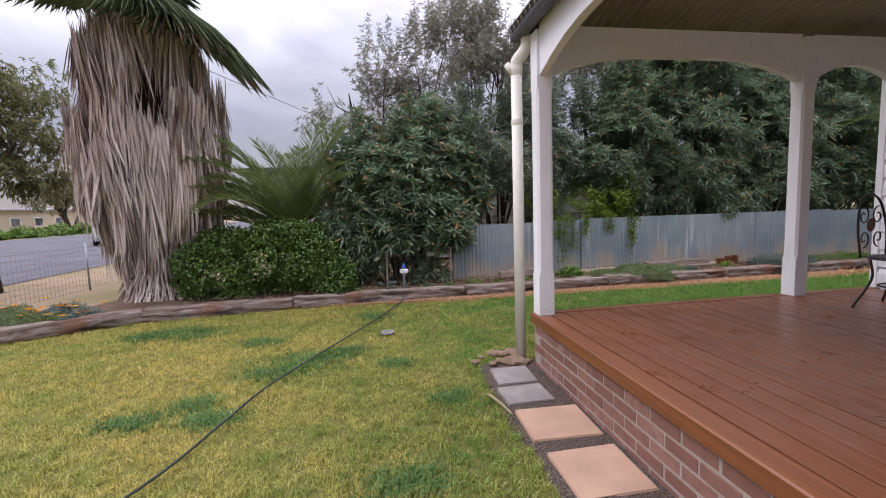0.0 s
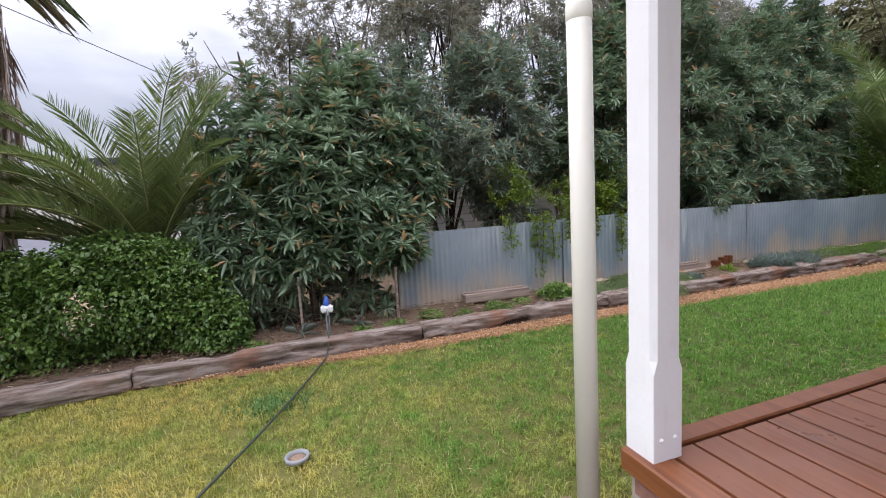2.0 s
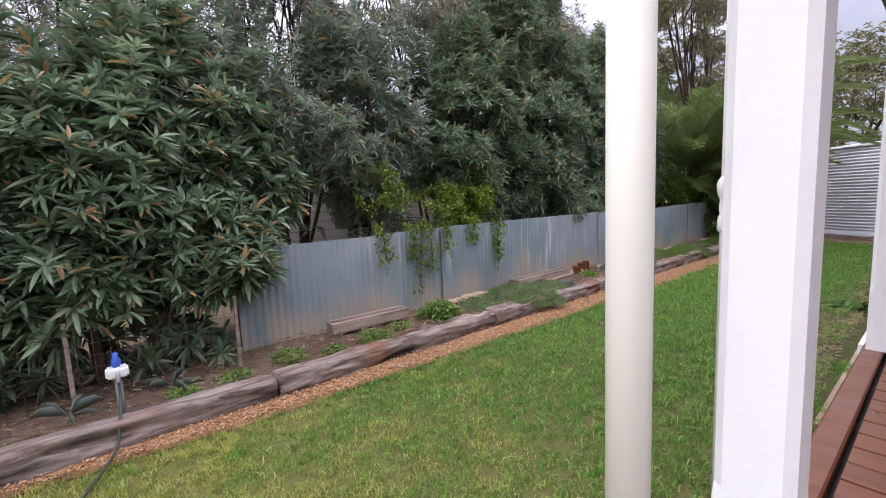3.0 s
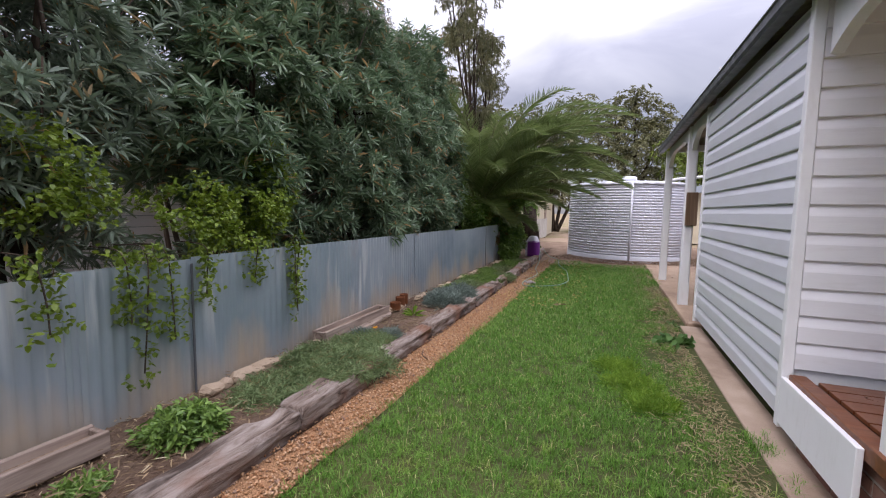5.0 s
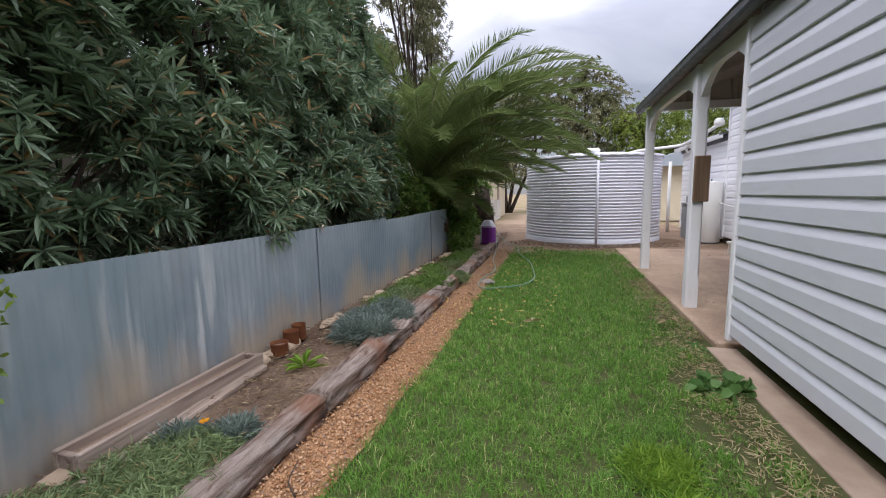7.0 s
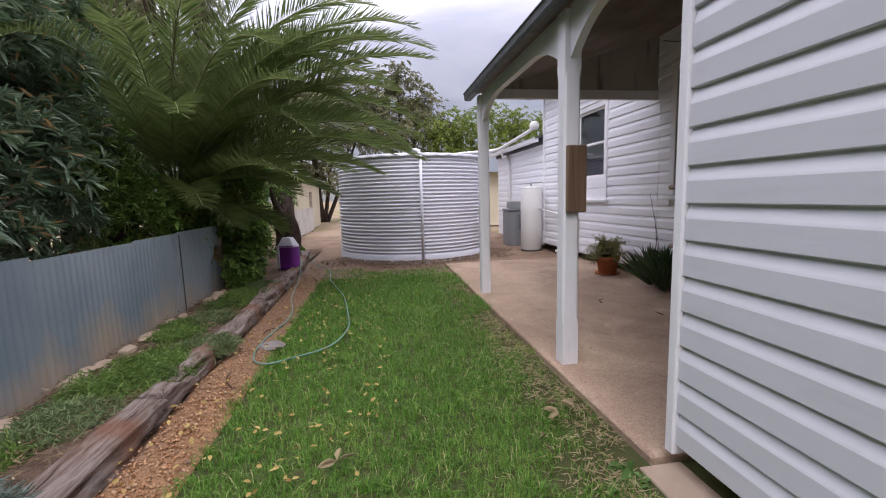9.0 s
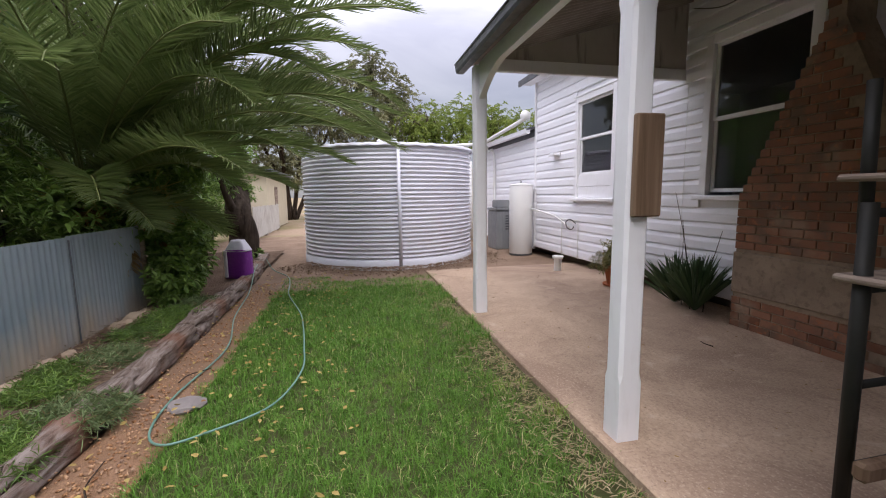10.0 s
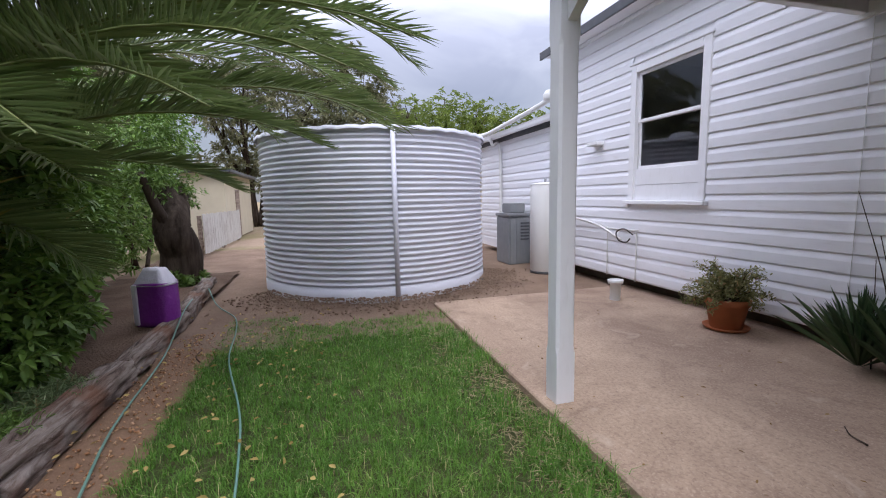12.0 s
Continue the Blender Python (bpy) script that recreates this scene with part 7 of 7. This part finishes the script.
for x in (0, 2.6, 5.2):
    part("post", box(x - 0.05, 0.046, 0, x + 0.05, 0.14, 1.15, 0.006), plank_wood, pf)
bush("green_shrub", "dense leafy green shrub at the end of the iron fence", "shrub", (14.8, 7.85), [((13.9, 7.55, 0.45), (0.45, 0.3, 0.4)), ((14.3, 7.6, 0.75), (0.5, 0.4, 0.6)), ((15.0, 7.75, 0.7), (0.5, 0.4, 0.6)), ((14.1, 8.0, 1.4), (0.6, 0.5, 0.6)), ((15.2, 8.1, 1.3), (0.6, 0.5, 0.6)), ((16.0, 8.2, 1.2), (0.7, 0.5, 0.8)), ((16.9, 8.5, 1.3), (0.7, 0.5, 0.9)), ((13.3, 8.15, 1.25), (0.7, 0.25, 0.55)), ((14.4, 7.75, 1.9), (0.7, 0.5, 0.5))], 3600, 7, 0.12, 0.38, shrub_leaf, 5, (30, 110), 71, trunk_r=0.02, inner=0.55, gap=-0.3)
bush("rear_shrub", "tall dark shrub along the rear boundary", "shrub", (21.5, 9.6), [((20.0, 9.3, 1.2), (0.9, 0.6, 1.2)), ((21.8, 9.6, 1.5), (1.2, 0.7, 1.5)), ((24.0, 9.9, 1.6), (1.3, 0.7, 1.6)), ((18.4, 9.1, 1.5), (0.8, 0.6, 1.4)), ((18.9, 9.9, 3.2), (1.2, 0.7, 1.2)), ((21.2, 10.2, 3.4), (1.3, 0.7, 1.2))], 2300, 7, 0.16, 0.3, shrub_leaf, 4, seed=74, inner=0.6, gap=-0.3)
stump = thing("dark_trunk", "thick dark leaning tree trunk behind the bed", "tree trunk", (18.5, 7.75, 0.1))
part("trunk", tube(curve_points([(0, 0, -0.1), (0.05, -0.05, 0.5), (-0.12, 0, 0.95), (0.15, 0.05, 1.35), (0.5, 0.1, 1.6)], 6), 0.36, 12, None, 0.24), bark, stump)
part("limb", tube(curve_points([(-0.1, 0, 0.9), (-0.4, 0.1, 1.3), (-0.7, 0.2, 1.9)], 5), 0.12, 8, None, 0.05), bark, stump)
bush("trunk_regrowth", "leafy green regrowth on the old trunk", "shrub", (18.7, 7.8), [((19.0, 7.7, 1.75), (0.5, 0.4, 0.35)), ((18.1, 7.9, 1.95), (0.6, 0.4, 0.45)), ((18.5, 7.9, 2.7), (0.9, 0.6, 0.6)), ((19.5, 8.1, 3.3), (1.0, 0.7, 0.7)), ((20.6, 8.4, 2.9), (0.8, 0.6, 0.7))], 1300, 6, 0.10, 0.35, shrub_leaf, 0, (30, 110), 72, inner=0.7)
clump("leafy_mound", "green leafy plant by the far sleepers", "plant", (18.4, 7.7), 0.4, 350, 5, 0.10, 0.5, shrub_leaf, 0.8, 160, 0.1)

# shaded scrub beneath the large palm
bush("palm_undergrowth", "tangled green undergrowth beneath the large palm", "shrub", (12.9, 8.9), [((14.4, 9.5, 1.6), (1.0, 0.5, 1.4)), ((15.6, 9.2, 1.3), (1.0, 0.5, 1.2)), ((12.9, 8.7, 1.3), (0.8, 0.6, 0.8)), ((12.6, 9.2, 2.3), (0.9, 0.7, 0.9)), ((13.8, 9.6, 1.4), (1.0, 0.6, 1.1))], 2400, 8, 0.13, 0.2, shrub_leaf, 4, seed=73, inner=0.6)

FARLAB = "distant grey-green gum tree beyond the yard"
for i, (at, lobes, leaf, n_, lab) in enumerate((
    ((38, 9), [((37, 9.5, 6.8), (3.0, 2.6, 2.4)), ((39.5, 8, 9.4), (2.8, 2.4, 2.0)), ((37.5, 11.5, 8.6), (2.4, 2.2, 1.8)), ((39, 6, 6.4), (2.6, 2.2, 2.2)), ((38, 9.5, 3.6), (3.2, 2.8, 1.6))], gum_leaf, 2600, FARLAB),
    ((40, 3), [((39.5, 3.0, 6.6), (2.8, 2.6, 2.2)), ((40.5, 1.6, 8.8), (2.2, 2.0, 1.6)), ((40.5, 4.8, 9.2), (2.4, 2.2, 1.8)), ((40, 3.2, 10.6), (1.8, 1.8, 1.2)), ((39, 2.5, 3.8), (2.6, 2.8, 1.6)), ((39.5, 0.2, 6.6), (1.8, 1.8, 1.4))], gum_leaf, 2600, FARLAB),
    ((30, 13.5), [((29.5, 13.2, 6.0), (2.4, 2, 1.9)), ((31.6, 13.6, 7.6), (2.2, 2, 1.5)), ((28, 13.5, 4.4), (2.0, 1.8, 1.6))], gum_leaf, 1700, FARLAB),
    ((22, 13.5), [((21.2, 13, 6.4), (1.9, 1.7, 1.5)), ((22.8, 13.4, 5.0), (1.8, 1.6, 1.5)), ((20, 13.4, 5.0), (1.6, 1.5, 1.4)), ((22, 13.6, 7.8), (1.6, 1.5, 1.1))], gum_leaf, 1700, FARLAB),
    ((38, -3), [((37, -0.2, 6.2), (2.2, 2, 1.5)), ((38, -3.2, 6.8), (2.4, 2.2, 1.6)), ((38.6, -6.2, 6.6), (2.4, 2.2, 1.6)), ((38, -9, 6.2), (2, 2, 1.5)), ((37, -2, 4.6), (2.6, 3.4, 1.6))], lime_tree_leaf, 2000, "bright yellow-green tree behind the rear addition"),
)):
    bush("gum_tree" if leaf is gum_leaf else "lime_green_tree", lab, "tree", at, lobes, n_, 7, 0.30, 0.3, leaf, 6, seed=200 + i, group="distant trees", trunk_r=0.16, inner=0.8, gap=-0.1, droop=0.4)
hs = thing("grey_roofed_house", "neighbouring house with a blue-grey gable roof", "house", (27.5, -3.2, 0))
part("wall", box(0, -4, 0, 7, 4.2, 2.7), cream, hs)
b = bmesh.new()
vs = [b.verts.new(p) for p in ((-0.6, -4.6, 2.7), (7.6, -4.6, 2.7), (7.6, 4.8, 2.7), (-0.6, 4.8, 2.7), (-0.6, 0.1, 4.3), (7.6, 0.1, 4.3))]
for f in ((0, 1, 5, 4), (3, 4, 5, 2), (0, 4, 3), (1, 2, 5), (0, 3, 2, 1)):
    b.faces.new([vs[i] for i in f])
m = Mat("blue_grey_roof", 0.5, 0.2, 0.4)
m.colour(m.mix(m.noise(1.5, 4, (8, 1, 1)), (0.30, 0.34, 0.38), (0.38, 0.42, 0.46)))
part("roof", b, m.m, hs)
nb = thing("neighbour_house", "pale blue-grey weatherboard house hidden behind the shrubs", "house", (-2.9, 12.6, 0))
part("wall", box(0, 0, 0, 16.4, 5, 2.6), painted("pale_blue_paint", (0.42, 0.46, 0.50), 0.6), nb)
for i in range(13):
    part("weatherboard", box(0, -0.03, i * 0.2, 16.4, -0.002, i * 0.2 + 0.185, 0.004), board_paint, nb)
part("roof", box(-0.5, -0.5, 2.6, 16.9, 5.5, 2.75, 0.01), grey_trim, nb)
for x in (2.5, 7.5):
    w_ = part("window", box(x, -0.06, 0.9, x + 1.1, -0.032, 2.1, 0.006), white_paint, nb)
    part("pane", box(x + 0.08, -0.075, 0.98, x + 1.02, -0.062, 2.02), window_glass, w_)

# ---- street ----
road = tagged(part("road", sheet(-32, -120, -9.2, 160, -0.045, 4, 0.0), asphalt), "wide grey asphalt street", "road", kind="structure")
gp = thing("front_gate", "galvanised pipe gate with wire mesh at the street", "gate", (-6.23, 7.74, 0))
m = Mat("galvanised_pipe", 0.45, 0.6, 0.4)
m.colour(m.mix(m.noise(6, 3), (0.42, 0.44, 0.46), (0.32, 0.33, 0.35)))
galv = m.m
part("gate_post", tube([(0, 0, 0), (0, 0, 1.12)], 0.03, 10), galv, gp)
part("gate_post", tube([(-0.15, -2.7, 0), (-0.15, -2.7, 1.12)], 0.03, 10), galv, gp)
part("top_rail", tube([(0, 0, 1.06), (-0.15, -2.7, 1.06)], 0.02, 8), galv, gp)
part("bottom_rail", tube([(0, 0, 0.14), (-0.15, -2.7, 0.14)], 0.016, 8), galv, gp)
wires = None
for i in range(19):
    y = -0.14 * (i + 1)
    wires = tube([(y * 0.055, y, 0.14), (y * 0.055, y, 1.06)], 0.0018, 3, wires)
for i in range(9):
    z = 0.22 + i * 0.1
    wires = tube([(0, 0, z), (-0.15, -2.7, z)], 0.0018, 3, wires)
tagged(part("mesh_infill", wires, galv, gp), kind="stuff")
mf = thing("wire_fence", "low rusty wire mesh fence along the street front", "fence", (-6.23, 7.74, 0))
wires = None
for i in range(70):
    y = 0.1 + i * 0.1
    wires = tube([(0, y, 0), (0, y, 0.92)], 0.0018, 3, wires)
for i in range(10):
    wires = tube([(0, 0.05, 0.03 + i * 0.1), (0, 7.1, 0.03 + i * 0.1)], 0.0018, 3, wires)
tagged(part("mesh", wires, rust, mf), kind="stuff")
for y in (2.4, 4.8, 7.1):
    part("fence_post", tube([(0, y, -0.02), (0, y, 1.0)], 0.022, 8), galv, mf)

st = bush("street_tree", "street tree with rough dark trunk and sparse yellowing crown", "tree", (-8.5, 10.7), [((-8.4, 10.75, 3.3), (1.3, 1.2, 0.9)), ((-7.5, 10.9, 3.2), (1.0, 1.1, 0.9)), ((-8.6, 11.0, 4.4), (1.4, 1.3, 1.0)), ((-9.9, 10.8, 3.9), (1.2, 1.1, 0.9)), ((-7.8, 11.2, 4.7), (1.0, 1.0, 0.7)), ((-9.7, 10.5, 2.5), (1.1, 0.9, 0.8)), ((-7.5, 10.7, 2.3), (0.8, 0.8, 0.5))], 3600, 7, 0.11, 0.28, street_leaf, 1, seed=300, inner=0.9, gap=-0.08, trunk_r=0.17, droop=0.4, lift=0.1)
tw = None
for i, e in enumerate(((-9.6, 10.6, 3.6), (-7.6, 10.9, 3.7), (-8.7, 11.1, 4.8), (-8.3, 10.5, 3.4))):
    tw = tube(curve_points([(0.0, 0, 1.3), (0.3 * (e[0] + 8.5), 0.3 * (e[1] - 10.7), 1.3 + 0.45 * (e[2] - 1.3)), (e[0] + 8.5, e[1] - 10.7, e[2])], 5), 0.09, 7, tw, 0.02)
part("branchwork", tw, bark, st)
for i, (x, y, h, r) in enumerate(((-38, 36, 5.5, 3.0), (-42, 46, 6.5, 3.2), (-37, 58, 6, 3.4), (-34, 72, 7, 3.6), (-46, 30, 5.5, 3.0), (-40, 84, 7, 4.0), (-14, 66, 6.5, 3.6), (-4, 60, 7, 3.8), (-22, 92, 7, 4.2), (-52, 60, 7, 4), (-48, 20, 6, 3.4), (-40, 24, 4.5, 2.2))):
    bush("far_street_tree", "distant street tree across the road", "tree", (x, y), [((x - r * 0.4, y, h * 0.7), (r * 0.8, r * 0.8, r * 0.55)), ((x + r * 0.5, y + 0.4, h * 0.8), (r * 0.7, r * 0.7, r * 0.5)), ((x, y, h), (r * 0.7, r * 0.7, r * 0.45))], 420, 6, 0.45, 0.35, street_leaf if i % 2 else gum_leaf, 4, seed=320 + i, group="far street trees", trunk_r=0.2, inner=0.8, gap=-0.1)
for i, (x, y) in enumerate(((-34.5, 40), (-34.5, 43.5), (-34.2, 47), (-34, 51), (-34, 55), (-35, 36))):
    clump("far_hedge_shrub", "clipped green shrub on the far verge", "shrub", (x, y), 1.5, 420, 5, 0.3, 0.5, shrub_leaf, 0.75, 340 + i, -0.05, group="far verge shrubs")
for i, (x, y, w, d_, h) in enumerate(((-50, 38, 12, 9, 2.8), (-52, 56, 13, 9, 3.0), (-50, 74, 12, 9, 2.8))):
    f = thing("far_house", "pale low house across the street", "house", (x, y, 0), "far houses")
    part("wall", box(0, 0, 0, d_, w, h), cream, f)
    part("roof", box(-0.5, -0.5, h, d_ + 0.5, w + 0.5, h + 0.25, 0.01), tank_steel, f)
    for k in range(3):
        p_ = part("window", box(d_, 1.5 + k * 3.6, 0.9, d_ + 0.04, 3.0 + k * 3.6, 2.1, 0.01), white_paint, f)
        part("pane", box(d_ + 0.041, 1.6 + k * 3.6, 1.0, d_ + 0.05, 2.9 + k * 3.6, 2.0), window_glass, p_)
ff = thing("far_panel_fence", "long low green-grey steel fence across the street", "fence", (-36.5, 22, 0))
for i in range(9):
    part("panel", box(-0.03, i * 1.6, 0, 0.03, i * 1.6 + 1.56, 1.3, 0.01), fence_steel, ff)

# parked car
m = Mat("silver_car_paint", 0.25, 0.3, 0.5)
m.colour((0.55, 0.57, 0.60))
car_paint = m.m
m = Mat("tyre_rubber", 0.85, 0, 0.2)
m.colour(m.mix(m.noise(30, 2), (0.02, 0.02, 0.02), (0.035, 0.035, 0.035)))
rubber = m.m
car = thing("parked_car", "silver-white hatchback parked on the street behind the palm", "car", (-16.5, 29.5, -0.04), turn=-62)
b = bmesh.new()
side = [(-2.05, 0.32), (-2.1, 0.75), (-1.75, 0.95), (-1.1, 1.02), (-0.45, 1.46), (1.0, 1.5), (1.75, 1.05), (2.0, 0.95), (2.08, 0.5), (2.0, 0.3)]
cols = [[b.verts.new((x, y * (0.82 if z > 1.2 else 1.0), z)) for x, z in side] for y in (-0.86, -0.8, 0.8, 0.86)]
for a_, e_ in zip(cols, cols[1:]):
    for i in range(len(side)):
        b.faces.new((a_[i], a_[(i + 1) % len(side)], e_[(i + 1) % len(side)], e_[i]))
b.faces.new(cols[0][::-1])
b.faces.new(cols[-1])
bmesh.ops.recalc_face_normals(b, faces=b.faces[:])
body = part("body", b, car_paint, car)
for s_ in (-1, 1):
    part("side_window", box(-0.75, s_ * 0.80 - 0.04, 1.05, 1.3, s_ * 0.80 + 0.04, 1.38, 0.02), window_glass, car)
    part("headlight", box(-2.09, s_ * 0.6 - 0.16, 0.68, -1.98, s_ * 0.6 + 0.16, 0.82, 0.02), white_plastic, car)
    for x in (-1.3, 1.3):
        wh = part("wheel", lathe([(0.2, -0.1), (0.31, -0.1), (0.33, -0.06), (0.33, 0.06), (0.31, 0.1), (0.2, 0.1)], 24), rubber, car, at=pose(x, s_ * 0.82, 0.33, 90))
        part("rim", lathe([(0.2, 0.101), (0.12, 0.105), (0.03, 0.11)], 20), galv, wh)
        part("rim", lathe([(0.03, -0.11), (0.12, -0.105), (0.2, -0.101)], 20), galv, wh)
part("windscreen", box(-1.08, -0.68, 1.03, -0.45, 0.68, 1.06), window_glass, car, at=pose(-0.14, 0, 0.17, 0, -33, 0) )
pole = thing("power_pole", "short timber service pole behind the fan palm", "pole", (-4.3, 10.3, 0))
part("shaft", tube([(0, 0, -0.1), (0, 0, 5.3)], 0.09, 10, None, 0.07), block_wood, pole)
part("insulator", lathe([(0.03, 5.0), (0.045, 5.03), (0.03, 5.08)], 10), white_plastic, pole)
part("mast", tube([(2.0, 2.4, 2.6), (2.0, 2.4, 4.35)], 0.025, 8), galv, nb)
tagged(part("power_line", tube([Vector((-4.3, 10.3, 5.05)).lerp(Vector((-0.9, 15.0, 4.32)), t / 12) for t in range(13)], 0.008, 5), black_iron), "thin black overhead service cable", "cable")
rg = np.random.default_rng(901)
n = 90
pos = np.stack([rg.uniform(8.8, 15.5, n), rg.uniform(1.2, 3.7, n), np.full(n, 0.054)], 1)
az = rg.random(n) * 6.28
tagged(part("patio_debris", leaf_mesh("patio_debris", pos, np.stack([np.cos(az), np.sin(az), np.full(n, 0.05)], 1), rg.uniform(0.015, 0.05, n), 0.012, 0.02, 0.2, rg), dry_frond_leaf), "small dry leaf bits on the patio slab", "litter", kind="stuff")

lay_boards()
